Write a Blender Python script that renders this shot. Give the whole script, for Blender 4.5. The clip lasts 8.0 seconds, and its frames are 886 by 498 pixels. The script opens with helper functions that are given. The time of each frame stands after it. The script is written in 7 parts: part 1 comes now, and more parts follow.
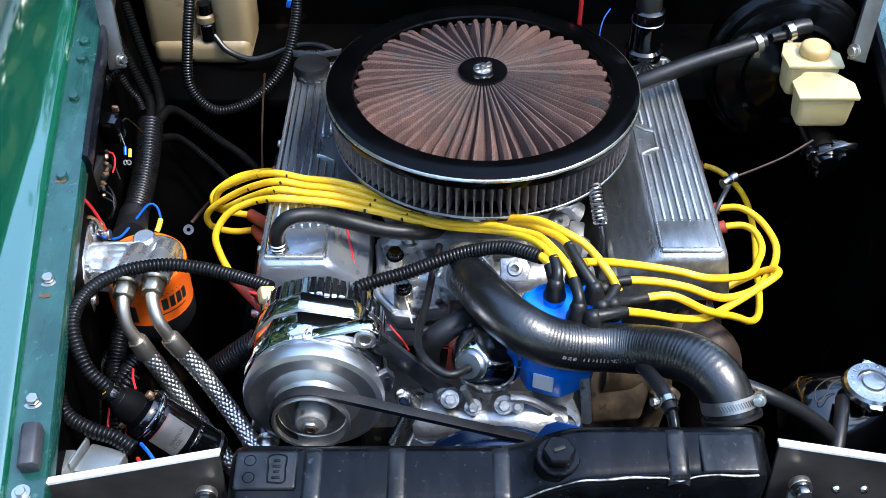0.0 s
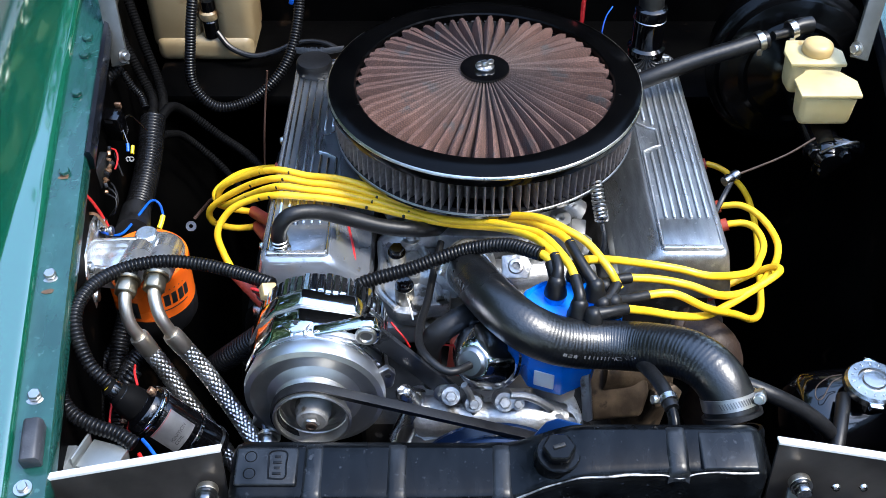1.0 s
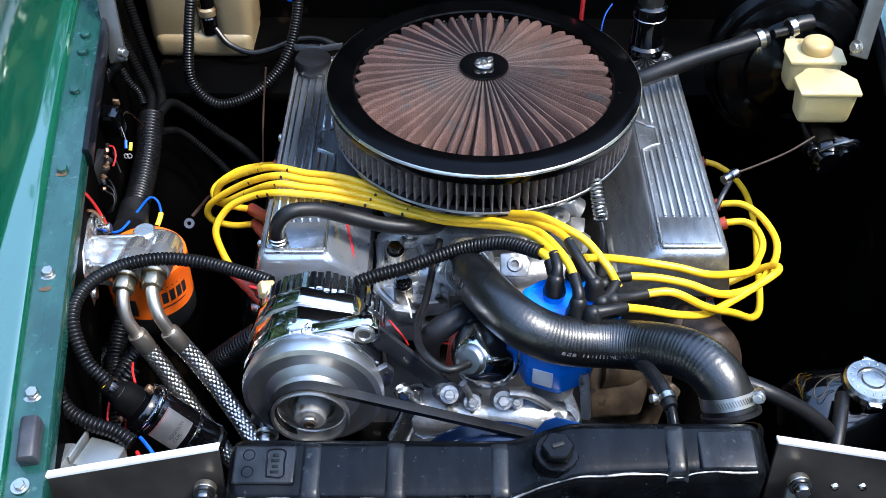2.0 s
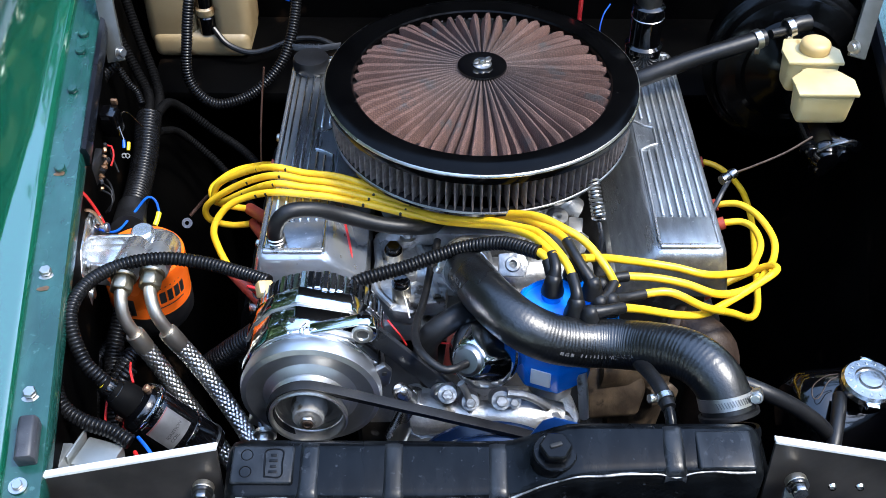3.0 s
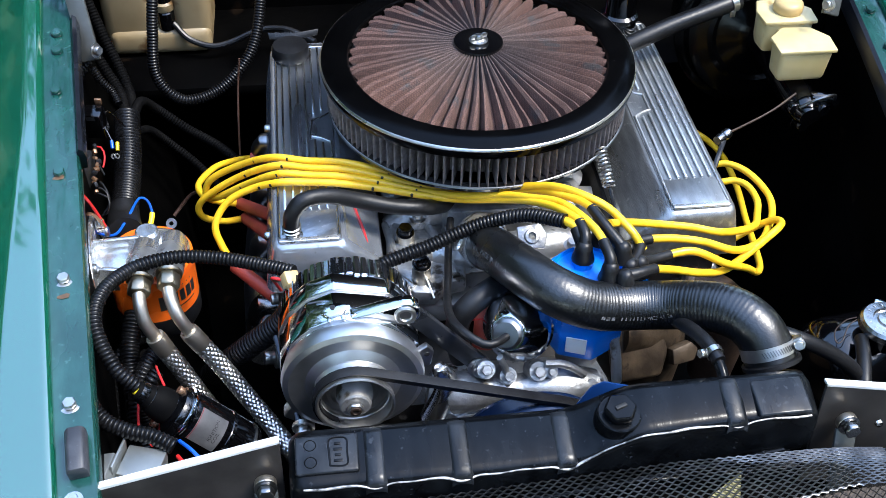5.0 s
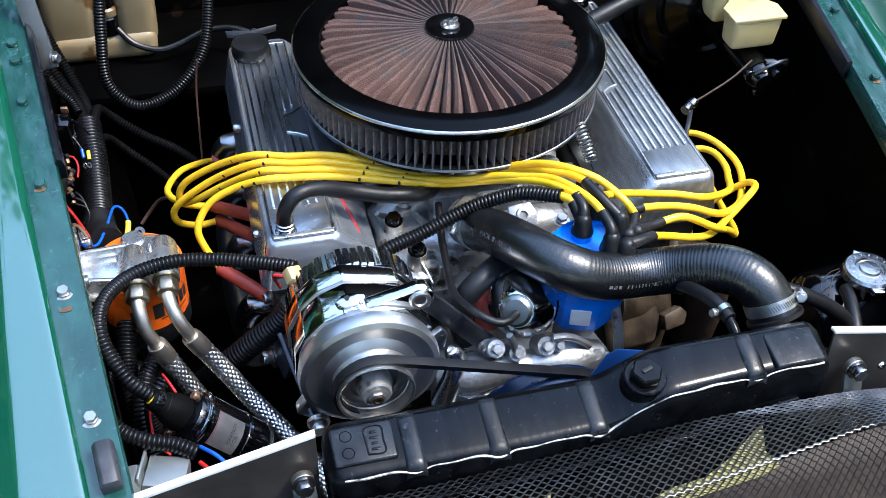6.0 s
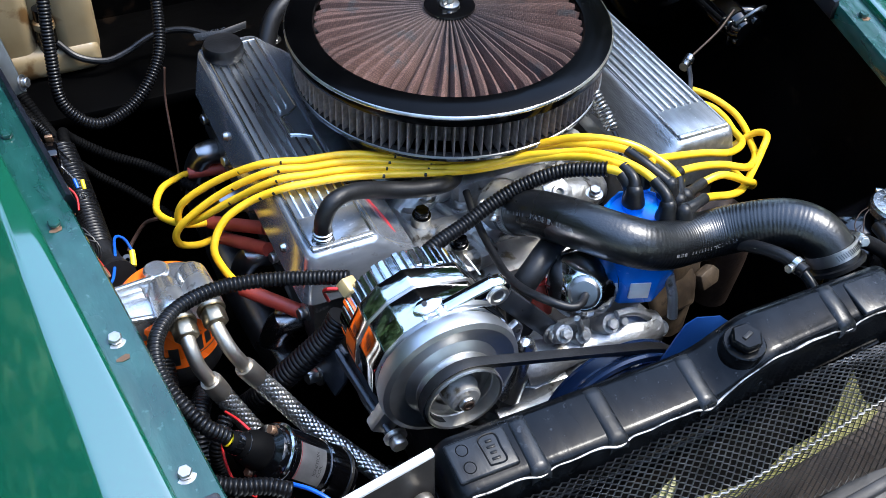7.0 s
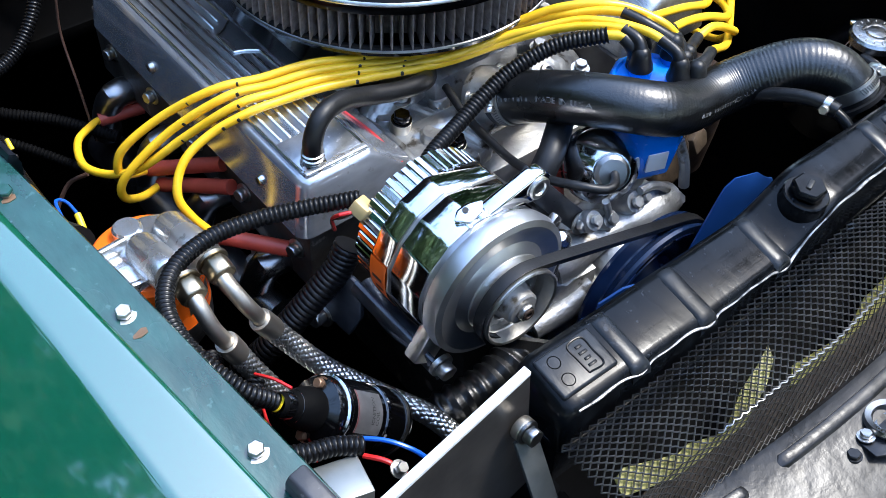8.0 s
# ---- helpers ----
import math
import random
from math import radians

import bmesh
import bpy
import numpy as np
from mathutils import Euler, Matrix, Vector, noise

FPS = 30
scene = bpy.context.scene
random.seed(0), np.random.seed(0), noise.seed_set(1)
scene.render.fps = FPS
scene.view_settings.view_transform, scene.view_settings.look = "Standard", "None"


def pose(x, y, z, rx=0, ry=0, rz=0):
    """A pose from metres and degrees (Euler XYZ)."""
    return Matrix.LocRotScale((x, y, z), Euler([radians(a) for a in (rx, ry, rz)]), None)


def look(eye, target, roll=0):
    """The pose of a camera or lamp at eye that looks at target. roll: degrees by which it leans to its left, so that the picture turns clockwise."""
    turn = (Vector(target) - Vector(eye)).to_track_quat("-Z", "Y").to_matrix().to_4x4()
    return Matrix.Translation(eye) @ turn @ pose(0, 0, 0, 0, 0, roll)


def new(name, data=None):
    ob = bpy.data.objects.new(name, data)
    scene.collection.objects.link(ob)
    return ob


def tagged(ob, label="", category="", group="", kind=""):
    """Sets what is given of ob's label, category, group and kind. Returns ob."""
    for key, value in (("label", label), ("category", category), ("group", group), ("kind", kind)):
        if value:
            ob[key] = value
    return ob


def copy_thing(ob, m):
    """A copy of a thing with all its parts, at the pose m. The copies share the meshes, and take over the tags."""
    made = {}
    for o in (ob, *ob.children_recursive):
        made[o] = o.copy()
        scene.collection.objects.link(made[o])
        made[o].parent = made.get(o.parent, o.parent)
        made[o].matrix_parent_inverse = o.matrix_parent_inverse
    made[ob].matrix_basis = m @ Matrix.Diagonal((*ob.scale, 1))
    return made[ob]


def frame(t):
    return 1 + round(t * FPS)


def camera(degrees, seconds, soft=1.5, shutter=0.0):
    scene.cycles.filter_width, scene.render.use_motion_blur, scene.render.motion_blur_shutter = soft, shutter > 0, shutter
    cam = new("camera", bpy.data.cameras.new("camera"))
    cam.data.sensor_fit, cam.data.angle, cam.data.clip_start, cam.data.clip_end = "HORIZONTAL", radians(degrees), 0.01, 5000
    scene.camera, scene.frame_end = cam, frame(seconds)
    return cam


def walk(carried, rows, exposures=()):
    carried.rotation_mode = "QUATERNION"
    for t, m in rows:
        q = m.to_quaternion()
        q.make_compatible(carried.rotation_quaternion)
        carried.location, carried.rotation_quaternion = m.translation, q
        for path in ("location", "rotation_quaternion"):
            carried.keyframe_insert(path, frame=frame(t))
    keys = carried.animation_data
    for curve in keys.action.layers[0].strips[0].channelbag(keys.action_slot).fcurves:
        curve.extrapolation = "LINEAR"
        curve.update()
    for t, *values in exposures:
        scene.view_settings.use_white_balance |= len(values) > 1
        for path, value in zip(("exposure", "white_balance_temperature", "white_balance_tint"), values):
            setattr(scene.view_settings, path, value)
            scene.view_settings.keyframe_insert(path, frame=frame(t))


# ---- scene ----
# ---- camera ----
cam = camera(44.9, 8.0, 0.6)
METRES, EYE, TILT, LEAN, TURN = 0.69, 1.57, -42.0, 0.0, 0.0
ROWS = [
    (0.0, 0.0, 0.0, 0.0, 0.0, 0.0, -0.0),
    (0.5, 0.001, -0.0044, 0.0015, 0.1, -0.06, -0.06),
    (1.0, 0.0039, -0.0022, 0.0002, 0.21, -0.16, -0.14),
    (1.5, 0.0034, 0.0008, 0.0021, 0.19, -0.32, -0.23),
    (3.0, 0.0024, 0.0011, 0.0025, -0.01, -0.35, -0.3),
    (3.5, -0.0069, -0.0024, -0.0034, -0.16, -0.31, -0.41),
    (4.0, -0.0414, -0.0001, -0.0079, -1.1, -0.38, -0.47),
    (4.5, -0.1202, 0.0157, -0.0104, -3.61, -0.47, 1.28),
    (6.0, -0.3556, 0.0381, -0.0206, -11.8, -1.55, 8.26),
    (6.5, -0.4622, 0.111, 0.0261, -15.71, -2.73, 9.74),
    (7.0, -0.6023, 0.1854, 0.0641, -20.37, -4.81, 15.08),
    (7.5, -0.699, 0.2968, 0.071, -23.68, -8.12, 18.44),
    (8.0, -0.7679, 0.4382, 0.1099, -32.09, -12.88, 23.25),
]
POSES = [(t, pose(0, 0, EYE, TILT, LEAN, TURN) @ pose(METRES * x, METRES * y, METRES * z, 90 + pitch, roll, yaw)) for t, x, y, z, yaw, pitch, roll in ROWS]
POSES += [(6.2, look((-0.271, 0.0306, 1.5345), (0.1705, 1.4309, 0.1765), 3.51)), (7.2, look((-0.4465, 0.1462, 1.5004), (0.2358, 1.3936, 0.0938), 1.93)), (7.7, look((-0.5023, 0.2183, 1.4502), (0.2884, 1.3548, 0.0069), 2.92))]
POSES += [(4.7, look((-0.104, 0.003, 1.555), (0.054, 1.469, 0.204), 1.9)), (5.8, look((-0.223, 0.001, 1.552), (0.131, 1.433, 0.202), 1.1))]
walk(cam, sorted(POSES, key=lambda k: k[0]), [(0.0, 2.89, 6380, 7.5), (8.0, 2.89, 6380, 7.5)])

# ---- light ----
SUN_DIR = Vector((0.46, -0.16, 0.87)).normalized()
world = bpy.data.worlds.new("sky")
scene.world = world
world.use_nodes = True
wt = world.node_tree
wt.nodes.clear()
sky = wt.nodes.new("ShaderNodeTexSky")
sky.sky_type = "NISHITA"
sky.sun_disc = False
sky.sun_elevation = math.asin(SUN_DIR.z)
sky.sun_rotation = math.atan2(SUN_DIR.x, SUN_DIR.y)
sky.air_density, sky.dust_density, sky.ozone_density = 1.0, 1.0, 1.5
wb = wt.nodes.new("ShaderNodeBackground")
wb.inputs["Strength"].default_value = 0.15
wo = wt.nodes.new("ShaderNodeOutputWorld")
wt.links.new(sky.outputs[0], wb.inputs[0])
wt.links.new(wb.outputs[0], wo.inputs[0])
lamp = bpy.data.lights.new("sun", "SUN")
lamp.energy, lamp.angle, lamp.color = 0.7, radians(12), (1.0, 0.96, 0.9)
sun = new("sun", lamp)
sun.matrix_world = look(SUN_DIR * 10, (0, 0, 0))


# ---- materials ----
def mat(name, a, b=None, rough=0.5, metal=0.0, scale=40.0, rvar=0.1, bump=0.0, bscale=400.0, coat=0.0, speck=None, speck_amount=0.58, speck_scale=60.0, stretch=None):
    """A surface of colours a and b mixed by noise at two scales, with wear specks, uneven gloss and fine relief."""
    m = bpy.data.materials.new(name)
    m.use_nodes = True
    nt = m.node_tree
    n, l = nt.nodes, nt.links
    p = n["Principled BSDF"]
    co = n.new("ShaderNodeTexCoord")
    src = co.outputs["Object"]
    if stretch:
        mp = n.new("ShaderNodeMapping")
        mp.inputs["Scale"].default_value = stretch
        l.new(src, mp.inputs["Vector"])
        src = mp.outputs["Vector"]
    n1 = n.new("ShaderNodeTexNoise")
    n1.inputs["Scale"].default_value, n1.inputs["Detail"].default_value = scale, 6
    l.new(src, n1.inputs["Vector"])
    ramp = n.new("ShaderNodeValToRGB")
    ramp.color_ramp.elements[0].position, ramp.color_ramp.elements[1].position = 0.35, 0.7
    ramp.color_ramp.elements[0].color = (*a, 1)
    ramp.color_ramp.elements[1].color = (*(b or tuple(min(1, c * 1.35) for c in a)), 1)
    l.new(n1.outputs["Fac"], ramp.inputs["Fac"])
    colour = ramp.outputs["Color"]
    n2 = n.new("ShaderNodeTexNoise")
    n2.inputs["Scale"].default_value, n2.inputs["Detail"].default_value = scale * 0.22, 4
    l.new(src, n2.inputs["Vector"])
    if speck:
        n3 = n.new("ShaderNodeTexNoise")
        n3.inputs["Scale"].default_value, n3.inputs["Detail"].default_value = speck_scale, 9
        l.new(co.outputs["Object"], n3.inputs["Vector"])
        r3 = n.new("ShaderNodeValToRGB")
        r3.color_ramp.elements[0].position, r3.color_ramp.elements[1].position = speck_amount, speck_amount + 0.07
        l.new(n3.outputs["Fac"], r3.inputs["Fac"])
        mx = n.new("ShaderNodeMixRGB")
        mx.inputs["Color2"].default_value = (*speck, 1)
        l.new(r3.outputs["Color"], mx.inputs["Fac"])
        l.new(colour, mx.inputs["Color1"])
        colour = mx.outputs["Color"]
    l.new(colour, p.inputs["Base Color"])
    rr = n.new("ShaderNodeMapRange")
    rr.inputs["To Min"].default_value, rr.inputs["To Max"].default_value = max(0.0, rough - rvar), min(1.0, rough + rvar)
    rr.inputs["From Min"].default_value, rr.inputs["From Max"].default_value = 0.3, 0.7
    l.new(n2.outputs["Fac"], rr.inputs["Value"])
    l.new(rr.outputs["Result"], p.inputs["Roughness"])
    p.inputs["Metallic"].default_value = metal
    p.inputs["Coat Weight"].default_value = coat
    p.inputs["Coat Roughness"].default_value = 0.04
    if bump:
        n4 = n.new("ShaderNodeTexNoise")
        n4.inputs["Scale"].default_value, n4.inputs["Detail"].default_value = bscale, 5
        l.new(src, n4.inputs["Vector"])
        bp = n.new("ShaderNodeBump")
        bp.inputs["Strength"].default_value, bp.inputs["Distance"].default_value = bump, 0.001
        l.new(n4.outputs["Fac"], bp.inputs["Height"])
        l.new(bp.outputs["Normal"], p.inputs["Normal"])
    return m


GREEN = mat("green_paint", (0.004, 0.066, 0.036), (0.006, 0.078, 0.043), 0.10, 0.0, 6, 0.04, 0.05, 14, coat=1.0, stretch=(1.6, 0.35, 1.6))
GREEN.node_tree.nodes["Principled BSDF"].inputs["Coat IOR"].default_value = 2.2
GREEN.node_tree.nodes["Principled BSDF"].inputs["Coat Roughness"].default_value = 0.05
GUTTER = mat("worn_green_paint", (0.004, 0.034, 0.027), (0.011, 0.060, 0.050), 0.24, 0.0, 30, 0.14, 0.9, 55, coat=0.5, speck=(0.030, 0.085, 0.075), speck_amount=0.64, speck_scale=130, stretch=(1.6, 0.7, 1.6))
# black paint, set deeper still so that its colour carries the bay's shade
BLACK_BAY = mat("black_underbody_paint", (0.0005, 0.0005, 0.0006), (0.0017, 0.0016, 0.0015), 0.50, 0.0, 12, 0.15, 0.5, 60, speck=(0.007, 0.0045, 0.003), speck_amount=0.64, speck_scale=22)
BLACK_GLOSS = mat("black_gloss_paint", (0.0010, 0.0010, 0.0013), (0.0026, 0.0026, 0.003), 0.10, 0.0, 30, 0.05, 0.1, 80, coat=0.25)
RAD_BLACK = mat("radiator_black_paint", (0.0011, 0.0013, 0.0017), (0.0050, 0.0060, 0.0074), 0.24, 0.0, 34, 0.17, 0.5, 42, coat=0.06, speck=(0.020, 0.023, 0.028), speck_amount=0.655, speck_scale=240, stretch=(1.7, 0.6, 1.2))
RAD_WORN = mat("dusty_worn_black_paint", (0.0035, 0.0043, 0.0055), (0.017, 0.020, 0.024), 0.30, 0.0, 60, 0.15, 0.6, 90, speck=(0.026, 0.029, 0.034), speck_amount=0.60, speck_scale=140, stretch=(1.0, 0.4, 1.0))
LID_BLACK = mat("semi_gloss_black_enamel", (0.0007, 0.0007, 0.0008), (0.0016, 0.0016, 0.0017), 0.16, 0.0, 30, 0.05, 0.05, 80, speck=(0.012, 0.012, 0.012), speck_amount=0.70, speck_scale=160)
SERVO_BLACK = mat("satin_black_paint", (0.0008, 0.0008, 0.0009), (0.002, 0.002, 0.0021), 0.20, 0.0, 20, 0.1, 0.5, 40)
RUBBER = mat("black_rubber", (0.0045, 0.0045, 0.005), (0.0095, 0.0095, 0.010), 0.40, 0.0, 60, 0.1, 0.25, 250)
HOSE_RUBBER = mat("ribbed_hose_rubber", (0.0032, 0.0035, 0.0038), (0.0066, 0.007, 0.0074), 0.31, 0.0, 30, 0.06, 0.2, 500)
CONDUIT = mat("black_plastic_conduit", (0.003, 0.003, 0.0034), (0.006, 0.006, 0.0065), 0.30, 0.0, 50, 0.08)
# darker, matt copy of CONDUIT: shade low in the bay put into the colour
CONDUIT_MATT = mat("darkened_black_conduit", (0.0014, 0.0014, 0.0016), (0.003, 0.0029, 0.0028), 0.65, 0.0, 50, 0.08)
ALU = mat("cast_aluminium", (0.32, 0.32, 0.315), (0.54, 0.54, 0.53), 0.38, 0.85, 60, 0.12, 0.8, 200, speck=(0.10, 0.09, 0.075), speck_amount=0.585, speck_scale=45)
ALU_CAST = mat("smooth_cast_aluminium", (0.58, 0.59, 0.59), (0.76, 0.77, 0.77), 0.26, 0.9, 40, 0.12, 0.3, 110, speck=(0.26, 0.25, 0.23), speck_amount=0.66, speck_scale=60)
ALU_DULL = mat("stained_aluminium", (0.36, 0.35, 0.33), (0.52, 0.51, 0.49), 0.48, 0.75, 30, 0.1, 0.6, 150, speck=(0.12, 0.10, 0.07), speck_amount=0.6, speck_scale=40)
ALU_BRIGHT = mat("polished_aluminium", (0.66, 0.67, 0.68), (0.78, 0.79, 0.8), 0.2, 1.0, 30, 0.08, 0.1, 120)
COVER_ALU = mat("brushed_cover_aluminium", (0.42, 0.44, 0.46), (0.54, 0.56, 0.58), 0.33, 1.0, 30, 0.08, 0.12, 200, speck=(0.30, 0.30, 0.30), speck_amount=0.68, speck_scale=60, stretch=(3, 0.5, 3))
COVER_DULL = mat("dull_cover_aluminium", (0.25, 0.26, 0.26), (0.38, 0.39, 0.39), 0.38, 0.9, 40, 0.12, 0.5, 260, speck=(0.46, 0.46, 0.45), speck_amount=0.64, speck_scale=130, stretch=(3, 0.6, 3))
FIN_DULL = mat("dull_fin_aluminium", (0.50, 0.51, 0.51), (0.66, 0.67, 0.67), 0.34, 0.8, 60, 0.10, 0.3, 200)
COVER_PLATE = mat("water_spotted_aluminium", (0.36, 0.38, 0.40), (0.50, 0.52, 0.54), 0.34, 1.0, 60, 0.10, 0.3, 260, speck=(0.72, 0.73, 0.75), speck_amount=0.63, speck_scale=150)
CHROME = mat("chrome", (0.74, 0.76, 0.79), (0.86, 0.87, 0.89), 0.09, 1.0, 40, 0.04, 0.12, 60)
STEEL = mat("zinc_steel", (0.45, 0.44, 0.42), (0.62, 0.61, 0.58), 0.32, 1.0, 60, 0.1, 0.2, 250)
CAP_STEEL = mat("tarnished_chrome_cap", (0.30, 0.30, 0.295), (0.44, 0.44, 0.43), 0.26, 1.0, 50, 0.1, 0.3, 160)
BUFFER = mat("greyed_buffer_rubber", (0.020, 0.022, 0.027), (0.050, 0.053, 0.062), 0.45, 0.0, 40, 0.12, 0.6, 90, speck=(0.10, 0.10, 0.11), speck_amount=0.66, speck_scale=150)
FAN_STEEL = mat("spun_fan_steel", (0.44, 0.45, 0.46), (0.58, 0.59, 0.60), 0.42, 1.0, 30, 0.08)
STEEL_DARK = mat("dull_spun_steel", (0.22, 0.22, 0.22), (0.34, 0.34, 0.34), 0.3, 1.0, 30, 0.08, 0.1, 200)
BRAID_STEEL = mat("stainless_braid", (0.80, 0.79, 0.77), (0.93, 0.92, 0.90), 0.36, 1.0, 60, 0.08)
TAB_PRINT = mat("grey_raised_letters", (0.012, 0.012, 0.013), (0.022, 0.022, 0.023), 0.4)
PIPE = mat("nickel_pipe", (0.52, 0.47, 0.39), (0.66, 0.60, 0.51), 0.38, 1.0, 40, 0.08)
NUT_BRASS = mat("dull_brassy_nut", (0.26, 0.22, 0.155), (0.40, 0.35, 0.26), 0.36, 1.0, 50, 0.1)
GALV = mat("galvanised_sheet", (0.23, 0.25, 0.25), (0.38, 0.40, 0.40), 0.34, 0.7, 22, 0.14, 0.2, 120)
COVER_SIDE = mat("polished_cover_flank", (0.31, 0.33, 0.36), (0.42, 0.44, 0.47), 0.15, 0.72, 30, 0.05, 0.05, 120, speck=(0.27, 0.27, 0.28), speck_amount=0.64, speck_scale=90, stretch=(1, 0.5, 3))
CANISTER = mat("polished_chrome_canister", (0.66, 0.69, 0.73), (0.78, 0.81, 0.85), 0.10, 1.0, 30, 0.04, 0.05, 60)
PULLEY_BLUE = mat("dark_blue_pulley_paint", (0.003, 0.009, 0.030), (0.006, 0.016, 0.048), 0.25, 0.1, 20, 0.1)
DARK_ALU = mat("dark_brown_aluminium", (0.025, 0.022, 0.019), (0.06, 0.054, 0.046), 0.55, 0.5, 25, 0.12, 0.8, 120, speck=(0.22, 0.2, 0.18), speck_amount=0.64, speck_scale=35)
RUST = mat("rusty_iron", (0.022, 0.012, 0.008), (0.055, 0.034, 0.022), 0.6, 0.3, 40, 0.1, 0.6, 200)
BROWN = mat("brown_stained_casting", (0.028, 0.019, 0.012), (0.115, 0.082, 0.052), 0.5, 0.4, 34, 0.1, 0.6, 120, speck=(0.015, 0.011, 0.008), speck_amount=0.58, speck_scale=55)
RED_GAUZE = mat("oiled_cotton_gauze", (0.074, 0.036, 0.027), (0.138, 0.071, 0.053), 0.85, 0.0, 22, 0.1, 1.0, 900, speck=(0.056, 0.048, 0.046), speck_amount=0.62, speck_scale=30)
GREY_GAUZE = mat("dirty_filter_gauze", (0.105, 0.088, 0.083), (0.20, 0.172, 0.165), 0.85, 0.0, 160, 0.1, 1.0, 900)
YELLOW = mat("yellow_silicone_lead", (0.80, 0.46, 0.014), (0.88, 0.54, 0.03), 0.32, 0.0, 40, 0.08, speck=(0.5, 0.3, 0.01), speck_amount=0.7, speck_scale=90)
RED_BOOT = mat("red_brown_silicone", (0.27, 0.034, 0.018), (0.38, 0.055, 0.032), 0.5, 0.0, 40, 0.1, 0.2, 200)
BLUE = mat("blue_plastic_cap", (0.003, 0.155, 0.64), (0.006, 0.19, 0.72), 0.25, 0.0, 30, 0.06)
BLUE_FAN = mat("blue_painted_fan", (0.003, 0.026, 0.115), (0.005, 0.040, 0.16), 0.45, 0.0, 20, 0.1)
ORANGE = mat("orange_painted_can", (0.80, 0.115, 0.008), (0.88, 0.15, 0.012), 0.3, 0.0, 25, 0.08, speck=(0.4, 0.06, 0.01), speck_amount=0.7)
CREAM = mat("aged_cream_plastic", (0.22, 0.155, 0.075), (0.34, 0.265, 0.15), 0.40, 0.0, 9, 0.1, 0.15, 60, speck=(0.13, 0.07, 0.025), speck_amount=0.60, speck_scale=18)
CREAM_LIGHT = mat("milky_reservoir_plastic", (0.50, 0.39, 0.17), (0.62, 0.52, 0.29), 0.35, 0.0, 12, 0.1, 0.1, 60, speck=(0.36, 0.22, 0.07), speck_amount=0.64, speck_scale=25)
CAP_CREAM = mat("yellowed_cap_plastic", (0.46, 0.31, 0.12), (0.56, 0.41, 0.19), 0.4, 0.0, 20, 0.1)
WIRE_RED = mat("red_wire", (0.42, 0.015, 0.015), None, 0.35)
WIRE_BLUE = mat("blue_wire", (0.006, 0.075, 0.40), None, 0.35)
WIRE_WHITE = mat("white_wire", (0.75, 0.74, 0.68), None, 0.4)
WIRE_BROWN = mat("brown_wire", (0.045, 0.022, 0.014), None, 0.5)
WIRE_YELLOW = mat("yellow_terminal", (0.8, 0.55, 0.02), None, 0.4)
COPPER = mat("tinned_copper", (0.24, 0.135, 0.075), (0.36, 0.23, 0.15), 0.45, 0.8)
# silver panel coloured nearly black, its shade being put into the base colour
PANEL_SILVER = mat("shade_darkened_silver_panel", (0.008, 0.008, 0.0084), (0.021, 0.021, 0.022), 0.44, 0.15, 26, 0.18, 0.8, 70, speck=(0.0035, 0.0035, 0.004), speck_amount=0.56, speck_scale=34)
PLATE_BLACK = mat("scuffed_black_plate", (0.022, 0.020, 0.019), (0.055, 0.050, 0.046), 0.35, 0.2, 20, 0.12, 0.2, 80, stretch=(1, 4, 1))
PLATE_EDGE = mat("bare_aluminium_edge", (0.80, 0.80, 0.78), (0.88, 0.88, 0.86), 0.38, 0.35, 40, 0.1)
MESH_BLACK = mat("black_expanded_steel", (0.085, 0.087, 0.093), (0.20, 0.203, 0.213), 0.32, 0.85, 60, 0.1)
# darker brown for the mesh below the fold
MESH_BROWN = mat("dark_brown_expanded_steel", (0.007, 0.006, 0.005), (0.018, 0.0155, 0.013), 0.55, 0.3, 60, 0.1)
YELLOW_FLAT = mat("olive_yellow", (0.14, 0.12, 0.018), (0.23, 0.20, 0.036), 0.5, 0.0, 12, 0.1, 0.2, 80, speck=(0.06, 0.05, 0.015), speck_amount=0.58, speck_scale=90)
BROWN_STRIP = mat("brown_mesh_flange", (0.020, 0.013, 0.009), (0.045, 0.030, 0.020), 0.6, 0.1, 40, 0.1, 0.5, 250)
WORN_EDGE = mat("paint_worn_to_metal", (0.05, 0.05, 0.05), (0.70, 0.68, 0.66), 0.35, 0.7, 120, 0.1)
LABEL_SILVER = mat("silver_label", (0.16, 0.16, 0.165), (0.26, 0.26, 0.265), 0.32, 0.7, 60, 0.1)
RED_INK = mat("red_print", (0.16, 0.012, 0.012), None, 0.45)
INK = mat("black_print", (0.01, 0.01, 0.01), None, 0.5)
WHITE_PRINT = mat("worn_white_print", (0.03, 0.03, 0.03), (0.19, 0.19, 0.19), 0.6, 0.0, 300)
ASPHALT = mat("asphalt", (0.04, 0.04, 0.042), (0.065, 0.064, 0.062), 0.9, 0.0, 30, 0.05, 0.8, 120)
STRUT = mat("grey_hinge_steel", (0.07, 0.075, 0.072), (0.12, 0.125, 0.12), 0.45, 0.6, 30, 0.1)
DARK_STEEL = mat("black_steel_bracket", (0.010, 0.011, 0.013), (0.030, 0.032, 0.037), 0.33, 0.3, 40, 0.1, 0.2, 120)
MOUNT_STEEL = mat("blue_grey_mount_steel", (0.030, 0.034, 0.043), (0.080, 0.088, 0.104), 0.32, 0.5, 40, 0.12, 0.25, 120)
